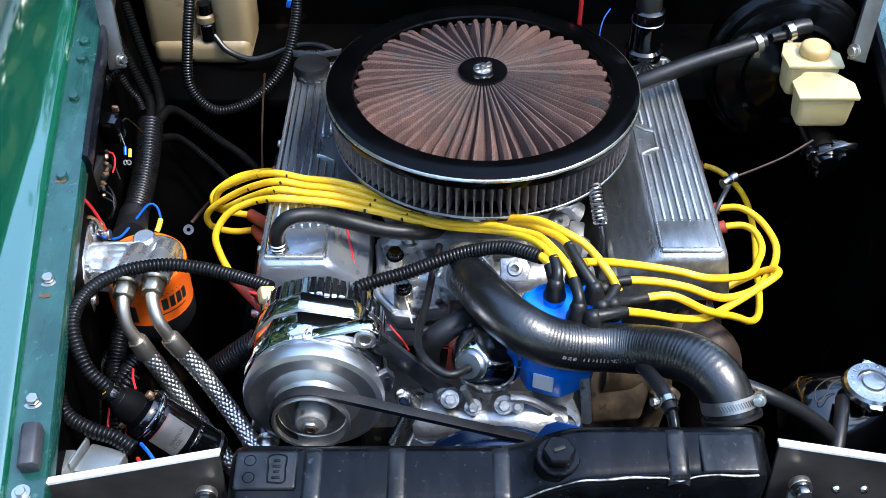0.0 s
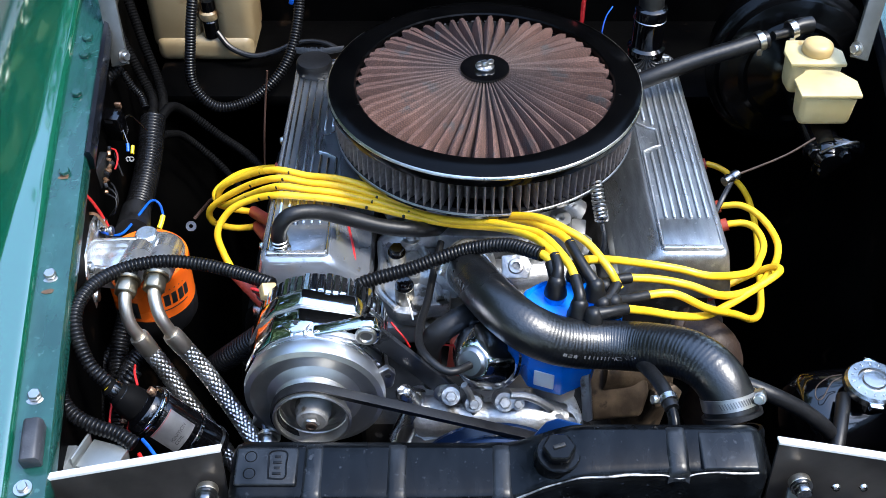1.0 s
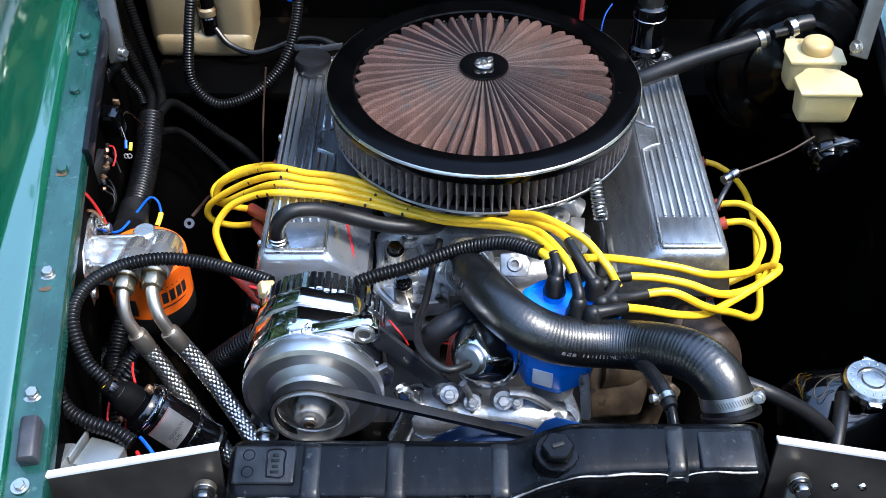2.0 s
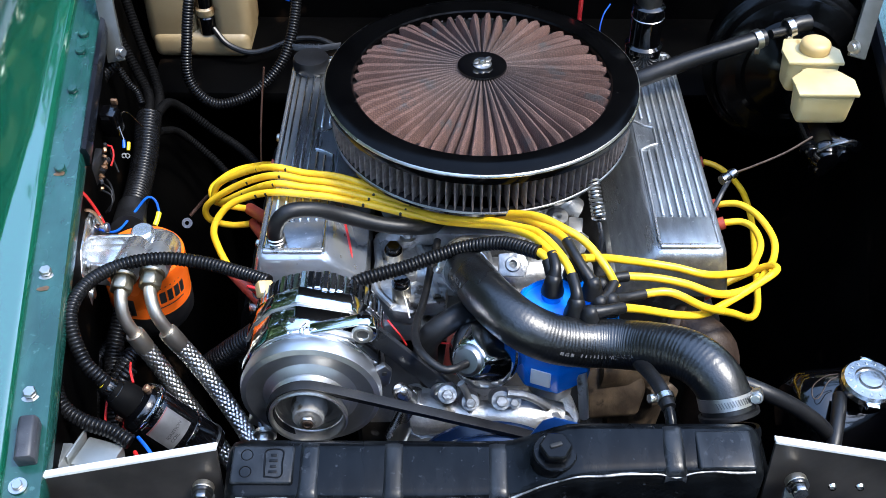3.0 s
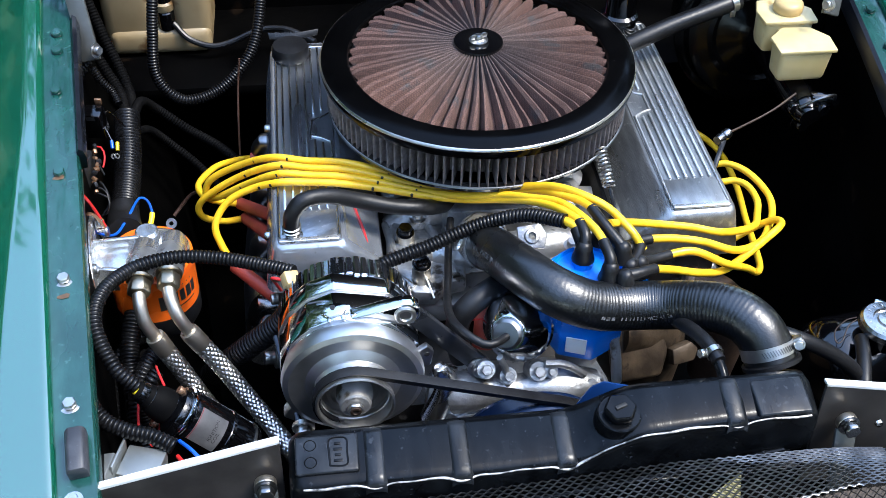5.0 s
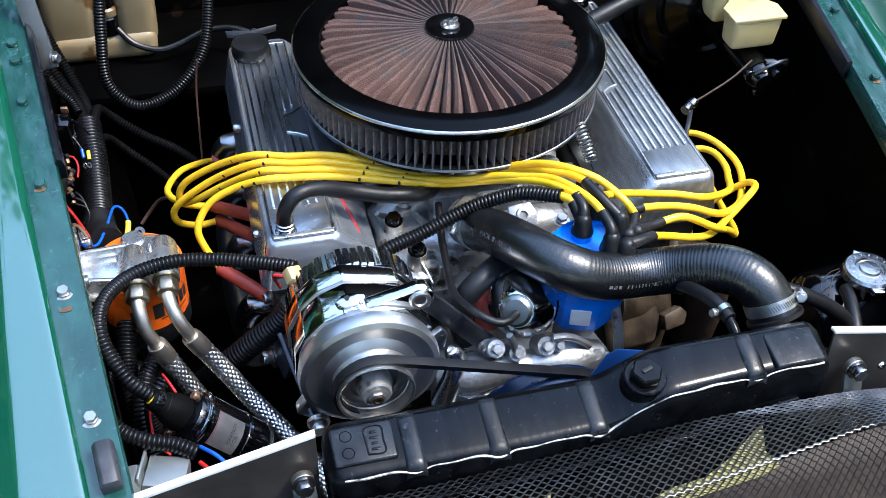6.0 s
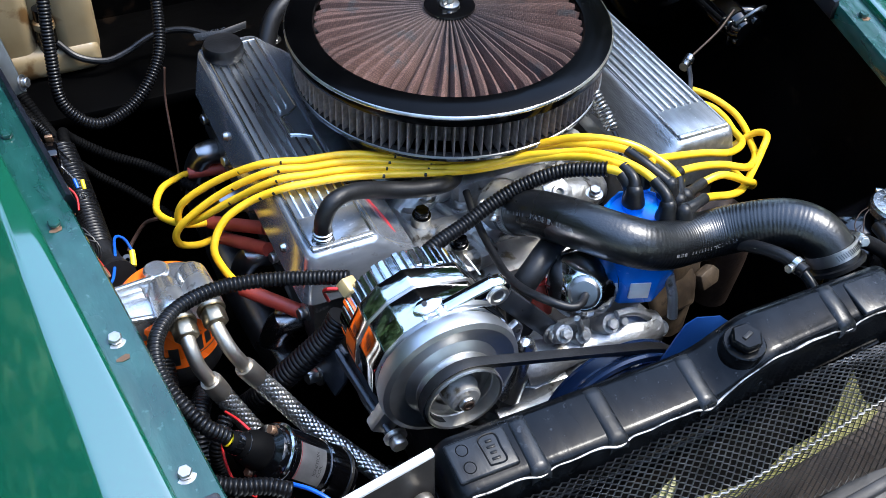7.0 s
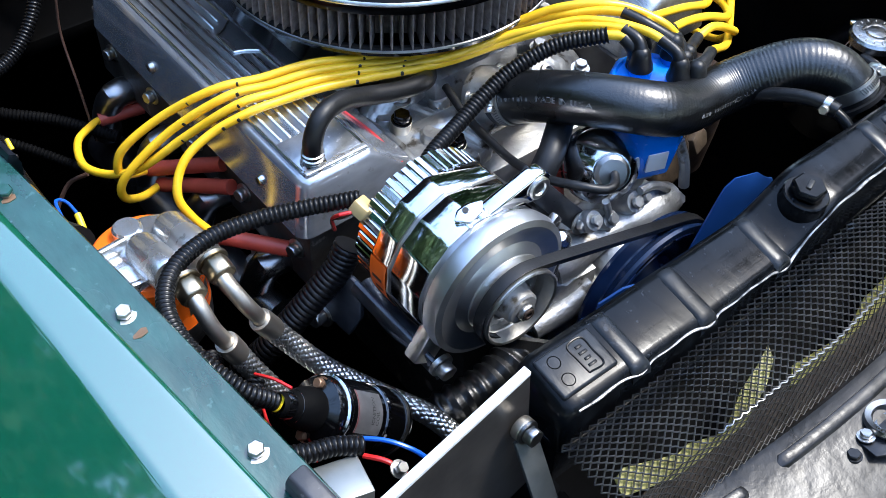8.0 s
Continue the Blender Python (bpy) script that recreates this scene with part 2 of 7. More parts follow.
BLUE_SEAL = mat("blue_black_seal_rubber", (0.004, 0.005, 0.008), (0.009, 0.011, 0.016), 0.28, 0.0, 30, 0.08)


def gauze_weave(m, centre, grey):
    """Adds a fine woven grid of threads to the gauze, and grey dust that gathers round the middle."""
    n, l = m.node_tree.nodes, m.node_tree.links
    p = n["Principled BSDF"]
    old = p.inputs["Base Color"].links[0].from_socket
    geo = n.new("ShaderNodeNewGeometry")
    off = n.new("ShaderNodeVectorMath")
    off.operation = "DISTANCE"
    off.inputs[1].default_value = centre
    l.new(geo.outputs["Position"], off.inputs[0])
    fade = n.new("ShaderNodeMapRange")
    fade.inputs["From Min"].default_value, fade.inputs["From Max"].default_value = 0.035, 0.125
    fade.inputs["To Min"].default_value, fade.inputs["To Max"].default_value = 0.75, 0.0
    l.new(off.outputs["Value"], fade.inputs["Value"])
    dust = n.new("ShaderNodeMixRGB")
    dust.inputs["Color2"].default_value = (*grey, 1)
    l.new(fade.outputs["Result"], dust.inputs["Fac"])
    l.new(old, dust.inputs["Color1"])
    cell = n.new("ShaderNodeTexVoronoi")
    cell.inputs["Scale"].default_value, cell.inputs["Randomness"].default_value = 520, 0.35
    l.new(geo.outputs["Position"], cell.inputs["Vector"])
    lit = n.new("ShaderNodeMapRange")
    lit.inputs["From Min"].default_value, lit.inputs["From Max"].default_value = 0.15, 0.65
    lit.inputs["To Min"].default_value, lit.inputs["To Max"].default_value = 1.35, 0.62
    l.new(cell.outputs["Distance"], lit.inputs["Value"])
    mul = n.new("ShaderNodeVectorMath")
    mul.operation = "SCALE"
    l.new(dust.outputs["Color"], mul.inputs[0])
    l.new(lit.outputs["Result"], mul.inputs["Scale"])
    l.new(mul.outputs["Vector"], p.inputs["Base Color"])


gauze_weave(RED_GAUZE, (0.0455, 1.047, 0.90), (0.080, 0.060, 0.055))
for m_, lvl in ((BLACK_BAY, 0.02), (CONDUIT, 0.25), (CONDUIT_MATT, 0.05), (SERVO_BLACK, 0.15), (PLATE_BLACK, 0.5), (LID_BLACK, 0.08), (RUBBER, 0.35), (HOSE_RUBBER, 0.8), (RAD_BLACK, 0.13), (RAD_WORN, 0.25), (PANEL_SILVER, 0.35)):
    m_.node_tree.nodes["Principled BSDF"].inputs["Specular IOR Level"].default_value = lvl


# ---- geometry helpers ----
def thing(name, at, label, category, group="", kind=""):
    ob = new(name)
    ob.empty_display_size = 0.02
    ob.location = at
    return tagged(ob, label, category, group, kind)


def part(name, bm, material, parent=None, label="", sharp=35):
    me = bpy.data.meshes.new(name)
    bm.to_mesh(me)
    bm.free()
    me.materials.append(material)
    me.polygons.foreach_set("use_smooth", [True] * len(me.polygons))
    me.set_sharp_from_angle(angle=radians(sharp))
    ob = new(name, me)
    if parent:
        ob.parent = parent
        if parent.type == "EMPTY":
            ob.matrix_parent_inverse = Matrix.Translation(-Vector(parent.location))
    if label:
        ob["label"] = label
    return ob


def axis(p, d, up=(0, 0, 1)):
    """A frame at p whose z runs along d."""
    z = Vector(d).normalized()
    u = Vector(up)
    if abs(z.dot(u)) > 0.98:
        u = Vector((0, 1, 0))
    x = u.cross(z).normalized()
    y = z.cross(x)
    return Matrix.Translation(p) @ Matrix((x, y, z)).transposed().to_4x4()


def box(c, s, rot=(0, 0, 0), bev=0.002, seg=2, bm=None, m=None):
    bm = bm or bmesh.new()
    mm = (m or pose(*c, *rot)) @ Matrix.Diagonal((*s, 1))
    vs = bmesh.ops.create_cube(bm, size=1, matrix=mm)["verts"]
    if bev:
        es = list({e for v in vs for e in v.link_edges})
        bmesh.ops.bevel(bm, geom=es, offset=bev, segments=seg, profile=0.5, affect="EDGES")
    return bm


def lathe(prof, m, n=32, bm=None, closed=False):
    """Turns the profile of (radius, height) about the z of the frame m."""
    bm = bm or bmesh.new()
    rings = []
    for r, h in prof:
        if r < 1e-6:
            rings.append([bm.verts.new(m @ Vector((0, 0, h)))])
        else:
            rings.append([bm.verts.new(m @ Vector((r * math.cos(6.28318531 * k / n), r * math.sin(6.28318531 * k / n), h))) for k in range(n)])
    pairs = list(zip(rings, rings[1:])) + ([(rings[-1], rings[0])] if closed else [])
    for a, b in pairs:
        for k in range(n):
            j = (k + 1) % n
            if len(a) == 1 and len(b) > 1:
                bm.faces.new((a[0], b[j], b[k])[::-1])
            elif len(b) == 1 and len(a) > 1:
                bm.faces.new((a[k], a[j], b[0]))
            elif len(a) > 1:
                bm.faces.new((a[k], a[j], b[j], b[k]))
    bmesh.ops.recalc_face_normals(bm, faces=bm.faces)
    return bm


def prism(poly, m, depth, bm=None, bev=0.0, seg=2):
    """A polygon of the frame's x and y, extruded along its z."""
    bm = bm or bmesh.new()
    lo = [bm.verts.new(m @ Vector((x, y, 0))) for x, y in poly]
    hi = [bm.verts.new(m @ Vector((x, y, depth))) for x, y in poly]
    fs = [bm.faces.new(lo[::-1]), bm.faces.new(hi)]
    for k in range(len(poly)):
        j = (k + 1) % len(poly)
        fs.append(bm.faces.new((lo[k], lo[j], hi[j], hi[k])))
    bmesh.ops.recalc_face_normals(bm, faces=fs)
    if bev:
        bmesh.ops.bevel(bm, geom=list({e for v in lo + hi for e in v.link_edges}), offset=bev, segments=seg, profile=0.5, affect="EDGES")
    return bm


def spline(pts, step=0.006):
    """Points at even steps on a smooth curve through pts."""
    P = [Vector(p) for p in pts]
    P = [2 * P[0] - P[1]] + P + [2 * P[-1] - P[-2]]
    out = []
    for k in range(1, len(P) - 2):
        a, b, c, d = P[k - 1 : k + 3]
        n = max(2, int((c - b).length / 0.002))
        for q in range(n):
            f = q / n
            out.append(0.5 * (2 * b + (c - a) * f + (2 * a - 5 * b + 4 * c - d) * f * f + (3 * b - a - 3 * c + d) * f**3))
    out.append(P[-2])
    s = [0.0]
    for a, b in zip(out, out[1:]):
        s.append(s[-1] + (b - a).length)
    n = max(2, round(s[-1] / step))
    xs = np.linspace(0, s[-1], n + 1)
    cols = [np.interp(xs, s, [p[k] for p in out]) for k in range(3)]
    return [Vector(p) for p in zip(*cols)], [float(x) for x in xs]


def frames(path):
    """A frame that turns as little as it can at every point of a path: the point and two directions across."""
    out, x = [], None
    for k, p in enumerate(path):
        t = (path[min(k + 1, len(path) - 1)] - path[max(k - 1, 0)]).normalized()
        if x is None:
            x = t.orthogonal().normalized()
        x = (x - x.dot(t) * t).normalized()
        out.append((p, x, t.cross(x), t))
    return out


def tube(pts, r, n=14, step=0.006, bm=None, caps=True, bore=0.0):
    """A round tube; r is a radius or a function of the length along it."""
    bm = bm or bmesh.new()
    path, xs = spline(pts, step)
    fr = frames(path)
    rings = []
    for (p, x, y, t), s in zip(fr, xs):
        rr = float(r(s, xs[-1])) if callable(r) else r
        rings.append([bm.verts.new(p + rr * (math.cos(6.28318531 * k / n) * x + math.sin(6.28318531 * k / n) * y)) for k in range(n)])
    for a, b in zip(rings, rings[1:]):
        for k in range(n):
            j = (k + 1) % n
            bm.faces.new((a[k], a[j], b[j], b[k]))
    if caps:
        bm.faces.new(rings[0][::-1])
        bm.faces.new(rings[-1])
    return bm


def corrugated(pts, r, pitch=0.0042, depth=0.0011, n=14, bm=None):
    """A ribbed split conduit."""
    return tube(pts, lambda s, e: r - depth * (0.5 + 0.5 * math.cos(6.28318531 * s / pitch)) ** 2, n, pitch / 6, bm)


def hexbolt(p, d, r=0.007, h=0.006, bm=None, washer=1.45, flange=0.0012, turn=0.0):
    """A hexagon head with its washer, standing on p and pointing along d."""
    bm = bm or bmesh.new()
    m = axis(p, d) @ pose(0, 0, 0, 0, 0, turn)
    if washer:
        lathe([(0, 0), (r * washer, 0), (r * washer, flange), (r * 0.9, flange)], m, 20, bm)
    hexa = [(r * math.cos(k * 1.04719755), r * math.sin(k * 1.04719755)) for k in range(6)]
    prism(hexa, m @ Matrix.Translation((0, 0, flange)), h, bm, bev=r * 0.12, seg=1)
    return bm


def slab(poly, lo, hi, bev=0.0, seg=2, bm=None):
    """A polygon of the plan between two heights."""
    return prism(poly, Matrix.Translation((0, 0, lo)), hi - lo, bm, bev, seg)


def strip(rows):
    """A sheet through rows of points."""
    bm = bmesh.new()
    vs = [[bm.verts.new(p) for p in row] for row in rows]
    for a, b in zip(vs, vs[1:]):
        for k in range(len(a) - 1):
            bm.faces.new((a[k], a[k + 1], b[k + 1], b[k]))
    bmesh.ops.recalc_face_normals(bm, faces=bm.faces)
    return bm


def thicken(bm, t):
    bmesh.ops.solidify(bm, geom=bm.faces[:], thickness=t)
    return bm


def lettering(text, size):
    """The built-in font's letters as a flat mesh from x = 0."""
    cu = bpy.data.curves.new("letters", "FONT")
    cu.body, cu.size, cu.extrude = text, size, 0.0
    ob = bpy.data.objects.new("letters", cu)
    scene.collection.objects.link(ob)
    dg = bpy.context.evaluated_depsgraph_get()
    me = bpy.data.meshes.new_from_object(ob.evaluated_get(dg))
    bm = bmesh.new()
    bm.from_mesh(me)
    bpy.data.objects.remove(ob)
    bpy.data.curves.remove(cu)
    bpy.data.meshes.remove(me)
    return bm


EX = 0.047  # the engine's middle line
CX = 0.059  # the car's middle line


# ---- ground ----
bm = bmesh.new()
bmesh.ops.create_grid(bm, x_segments=8, y_segments=8, size=600)
tagged(part("ground", bm, ASPHALT), "grey asphalt ground under the car", "ground", kind="structure")


# ---- trees round the parking place, seen in the paint and the chrome ----
BARK = mat("bark", (0.06, 0.045, 0.03), (0.13, 0.1, 0.075), 0.9, 0.0, 8, 0.05, 0.8, 30)
LEAF = mat("green_leaves", (0.035, 0.075, 0.015), (0.07, 0.13, 0.03), 0.55, 0.0, 3, 0.1)


def tree(seed):
    """A tapered trunk with forking limbs and a crown of many small leaf clumps."""
    r = random.Random(seed)
    ob = thing("tree", (0, 0, 0), "broad leafy green tree beside the parking place", "tree", "trees")
    bm = tube([(0, 0, 0), (0.05, 0.03, 1.2), (-0.04, 0.08, 2.6), (0.05, 0.0, 4.4)], lambda s, e: 0.2 - 0.13 * s / e, 12, 0.3)
    tips = []
    for k in range(15):
        a, z = r.uniform(0, 6.28), 0.5 + 3.7 * k / 14
        l = r.uniform(1.3, 2.3)
        tip = Vector((math.cos(a) * l, math.sin(a) * l, z * 1.15 + r.uniform(0.1, 1.3)))
        tube([(0, 0.03, z), tip * 0.45 + Vector((0, 0, z * 0.55)), tip], lambda s, e: 0.07 - 0.055 * s / e, 8, 0.25, bm)
        tips.append(tip)
    part("trunk", bm, BARK, ob)
    vs, fs = [], []
    for tip in tips + [Vector((0, 0, 5.4)), Vector((0.4, -0.3, 4.6))]:
        for c in range(11):
            cc = tip + Vector((r.gauss(0, 0.55), r.gauss(0, 0.55), r.gauss(0, 0.45)))
            for q in range(46):
                p = cc + Vector((r.gauss(0, 0.22), r.gauss(0, 0.22), r.gauss(0, 0.17)))
                u = Vector((r.gauss(0, 1), r.gauss(0, 1), r.gauss(0, 1))).normalized()
                w = u.orthogonal().normalized() * r.uniform(0.065, 0.11)
                u = u * r.uniform(0.09, 0.16)
                n = len(vs)
                vs += [p - u, p + w, p + u, p - w]
                fs.append((n, n + 1, n + 2, n + 3))
    me = bpy.data.meshes.new("crown")
    me.from_pydata([tuple(v) for v in vs], [], fs)
    me.materials.append(LEAF)
    crown = new("crown", me)
    crown.parent = ob
    return ob


first = tree(11)
first.matrix_world = pose(-9.5, 2.0, 0, 0, 0, 40) @ Matrix.Scale(1.5, 4)
others = [tree(12), tree(13)]
others[0].matrix_world = pose(-9.6, -4.6, 0, 0, 0, 100) @ Matrix.Scale(1.5, 4)
others[1].matrix_world = pose(-9.0, 8.6, 0, 0, 0, 10) @ Matrix.Scale(1.5, 4)
for k, (x, y, a) in enumerate(((-12.6, 5.2, 33), (-13.0, -1.4, 170), (-12.4, 11.0, 260), (10.4, 0.4, 60), (9.4, 7.4, 140), (9.6, -6.0, 230), (1.4, -10.6, 300), (2.0, 11.4, 15), (-4.6, 10.8, 70), (-1.2, 12.6, 200))):
    copy_thing((first, *others)[k % 3], pose(x, y, 0, 0, 0, a))
for k, (x, y, a) in enumerate(((9.6, -11.2, 30), (-7.4, -10.4, 220), (14.5, 3.6, 20), (-14.2, 5.4, 260))):
    copy_thing((first, *others)[k % 3], pose(x, y, 0, 0, 0, a))


# ---- car body ----
def line_x(y):
    return -0.371 - 0.136 * (y - 0.633)


def line_z(y):
    d = y - 0.633
    return 0.813 + 0.165 * d - 0.1 * d * d


def body_point(y, u, w, side):
    """A point u outwards and w above the gutter's bolt line of one side."""
    x = line_x(y) - u
    return Vector((x if side < 0 else 2 * CX - x, y, line_z(y) + w))


car = thing("car_body", (CX, 1.0, 0.3), "green car body around an open engine bay", "car")
YS = [0.34 + 0.05 * k for k in range(27)]
def fender_profile(y):
    """A flat strip beside the gutter, widening towards the nose, then a soft crease and the falling crown."""
    c = max(0.036, 0.048 + 0.075 * (0.84 - y))
    return [(0.0165, -0.006), (0.0168, 0.0055), (0.0182, 0.0085), (0.0205, 0.0097), (0.0225, 0.0100), (0.0245, 0.0101), (c - 0.005, 0.0107), (c - 0.003, 0.01075), (c - 0.001, 0.0104), (c + 0.001, 0.0096), (c + 0.003, 0.0085), (c + 0.006, 0.0069), (c + 0.03, -0.0060), (c + 0.06, -0.0235), (c + 0.09, -0.0425), (c + 0.12, -0.065), (c + 0.15, -0.095), (c + 0.175, -0.14), (c + 0.19, -0.20), (c + 0.195, -0.29), (c + 0.19, -0.42)]
GUT = [(-0.0165, -0.022), (-0.0168, -0.002), (-0.0155, 0.0), (-0.008, 0.0), (0.0, -0.0005), (0.009, 0.0), (0.0165, 0.0005), (0.019, 0.003)]
SEAL = [(-0.0165, -0.018), (-0.0245, -0.016), (-0.026, -0.004), (-0.0235, 0.006), (-0.019, 0.008), (-0.0165, 0.004)]
gutters = {}
for side in (-1, 1):
    fender = part("fender", thicken(strip([[body_point(y, u, w, side) for u, w in fender_profile(y)] for y in YS]), -0.0012), GREEN, car, "glossy green painted fender", sharp=50)
    gutter = part("gutter", thicken(strip([[body_point(y, u, w, side) for u, w in GUT] for y in YS]), -0.0015), GUTTER, car, "worn dark green gutter flange")
    gutters[side] = gutter
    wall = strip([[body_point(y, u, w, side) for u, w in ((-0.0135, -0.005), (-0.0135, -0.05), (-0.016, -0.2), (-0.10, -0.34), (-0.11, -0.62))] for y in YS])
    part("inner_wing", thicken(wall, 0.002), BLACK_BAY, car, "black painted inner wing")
    rows = [y for y in YS if y > 0.92]
    bm = strip([[body_point(y, u, w, side) for u, w in SEAL + SEAL[:1]] for y in rows])
    bmesh.ops.holes_fill(bm, edges=[e for e in bm.edges if e.is_boundary])
    part("rubber_seal", bm, BLUE_SEAL, car, "dark blue-black rubber edge seal")
    for k, y in enumerate((0.633, 0.771, 0.913, 1.045, 1.12, 1.155)):
        p = body_point(y, 0.002 if k < 4 else 0.0, 0.0, side)
        part("bolt", hexbolt(p, (0, -0.1, 1), 0.0062 if k < 4 else 0.007, 0.0055, turn=17 * k), STEEL if k < 2 else GUTTER, gutter, "zinc bolt with washer" if k < 2 else "overpainted green bolt")
    for y in (0.752, 0.908):
        bm = slab([(-0.006, -0.003), (-0.001, -0.0045), (0.005, -0.003), (0.006, 0.002), (0.001, 0.0042), (-0.005, 0.003)], 0, 0.0004)
        bm.transform(Matrix.Translation(body_point(y, 0.003, 0.001, side)))
        part("bare_patch", bm, COPPER, gutter, "chipped bare metal patch")
FW_Y = 1.52
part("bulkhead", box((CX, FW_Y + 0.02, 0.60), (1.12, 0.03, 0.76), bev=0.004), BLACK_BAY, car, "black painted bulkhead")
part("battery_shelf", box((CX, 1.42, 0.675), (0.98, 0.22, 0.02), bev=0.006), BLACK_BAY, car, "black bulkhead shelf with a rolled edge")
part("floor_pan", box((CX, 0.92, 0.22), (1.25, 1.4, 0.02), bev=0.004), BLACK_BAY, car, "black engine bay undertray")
part("scuttle", box((CX, FW_Y + 0.16, 0.93), (1.3, 0.3, 0.05), bev=0.02), GREEN, car)
bon = axis((CX, 1.62, 0.97), (0, 0.06, 1.0), (1, 0, 0))
bm = bmesh.new()
box((0, 0, 0), (1, 1, 1), m=bon @ Matrix.Translation((0, 0, 0.45)) @ Matrix.Diagonal((0.02, 1.1, 0.86, 1)), bev=0, bm=bm)
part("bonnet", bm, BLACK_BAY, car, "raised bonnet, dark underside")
for side in (-1, 1):
    s = -side
    x0, x1 = (-0.409, -0.452) if side < 0 else (0.497, 0.560)
    y0, z0 = (1.155, 0.835) if side < 0 else (1.11, 0.875)
    m = axis((x0, y0, z0), (x1 - x0, 0.14, 0.20), (0, 1, 0))
    arm = part("hinge_arm", prism([(-0.011, -0.003), (0.011, -0.003), (0.011, 0.003), (-0.011, 0.003)], m, 0.34, bev=0.001), STRUT, car, "grey steel bonnet hinge arm")
    part("hinge_bolt", hexbolt(Vector((x0 - 0.008 * side, y0 - 0.006, z0 + 0.018)), (-side, -0.6, 0.2), 0.006, 0.006), STEEL, arm)
part("front_panel", strip([[Vector((CX + a * 0.44, 0.40 + 0.10 * a * a, 0.70)), Vector((CX + a * 0.47, 0.33 + 0.12 * a * a, 0.68)), Vector((CX + a * 0.60, 0.26 + 0.2 * a * a, 0.62)), Vector((CX + a * 0.66, 0.25 + 0.25 * a * a, 0.40))] for a in [-1 + k / 10 for k in range(21)]]), GREEN, car)

# rubber buffer on the gutter
for side in (-1, 1):
    buf = thing("rubber_buffer", body_point(0.575, 0.004, 0.0, side), "worn black rubber bonnet buffer on the gutter flange", "buffer", "bonnet buffers")
    a, b = body_point(0.561, -0.003, 0.010, side), body_point(0.601, -0.003, 0.010, side)
    m = axis(a, b - a)
    part("pad", prism([(-0.0085, -0.010), (0.0085, -0.010), (0.0092, 0.003), (0.0062, 0.009), (-0.0062, 0.009), (-0.0092, 0.003)], m, (b - a).length, bev=0.002), BUFFER, buf)
    part("screw", hexbolt(body_point(0.543, 0.003, 0.002, side), (0, -0.1, 1), 0.005, 0.003, washer=1.6), STEEL, buf)


# ---- radiator ----
RX0, RX1 = -0.186, 0.276


def tank_top(x):
    """Height of the header tank's top along its length."""
    f = min(1, max(0, (x - 0.050) / 0.07))
    return 0.803 + 0.026 * f * f * (3 - 2 * f)


rad = thing("radiator", (0.045, 0.555, 0.42), "black painted radiator with a ribbed header tank", "radiator")
xs = [RX0, RX0 + 0.0015, RX0 + 0.005, RX0 + 0.010, *[RX0 + 0.014 + (RX1 - RX0 - 0.028) * k / 40 for k in range(41)], RX1 - 0.010, RX1 - 0.005, RX1 - 0.0015, RX1]


def tank_front(x):
    """How far the tank's front face stands back along its length."""
    f = min(1, max(0, (x + 0.02) / 0.27))
    return 0.011 * f * f * (3 - 2 * f)


RIBS = (-0.113, -0.040, 0.051, 0.199)


def tank_section(x, e=0.0):
    z = tank_top(x)
    e = e + tank_front(x)
    return [Vector((x, 0.531 + e, z - 0.050)), Vector((x, 0.531 + e, z - 0.010)), Vector((x, 0.5325 + e, z - 0.0045)), Vector((x, 0.536 + e, z - 0.001)), Vector((x, 0.541 + e, z + 0.0006)), Vector((x, 0.578, z + 0.008)), Vector((x, 0.586, z + 0.006)), Vector((x, 0.590, z - 0.002)), Vector((x, 0.590, z - 0.05))]


rows = []
for k, x in enumerate(xs):
    sec = tank_section(x)
    e = min(k, len(xs) - 1 - k)
    if e < 4:
        q = (0.0110, 0.0065, 0.0025, 0.0006)[e]
        sec = [Vector((p.x, 0.56 + (p.y - 0.56) * (1 - q * 22), p.z - (q if 0 < j < 8 else 0))) for j, p in enumerate(sec)]
    rows.append(sec)
bm = strip(rows)
bmesh.ops.contextual_create(bm, geom=[e for e in bm.edges if e.is_boundary and all(abs(v.co.x - RX0) < 1e-4 for v in e.verts)])
bmesh.ops.contextual_create(bm, geom=[e for e in bm.edges if e.is_boundary and all(abs(v.co.x - RX1) < 1e-4 for v in e.verts)])
bmesh.ops.recalc_face_normals(bm, faces=bm.faces)
tank = part("header_tank", bm, RAD_BLACK, rad, "black header tank with scuffed paint", sharp=50)
for x in RIBS:
    z, q = tank_top(x), tank_front(x)
    bm = strip([[Vector((x + u, y, zz + h)) for u, h in ((-0.0092, -0.001), (-0.0076, 0.0012), (-0.0054, 0.0022), (-0.0018, 0.0027), (0.0018, 0.0027), (0.0054, 0.0022), (0.0076, 0.0012), (0.0092, -0.001))] for y, zz in ((0.5285 + q, z - 0.013), (0.5290 + q, z - 0.0065), (0.5318 + q, z - 0.0022), (0.538 + q, z - 0.0003), (0.558, z + 0.0034), (0.574, z + 0.0068), (0.581, z + 0.0066), (0.5845, z + 0.002))])
    part("tank_rib", bm, RAD_WORN, tank, "rib with dusty, rubbed paint", sharp=60)
rib_near = lambda x: max(math.exp(-((x - r) / 0.0095) ** 2) for r in RIBS)
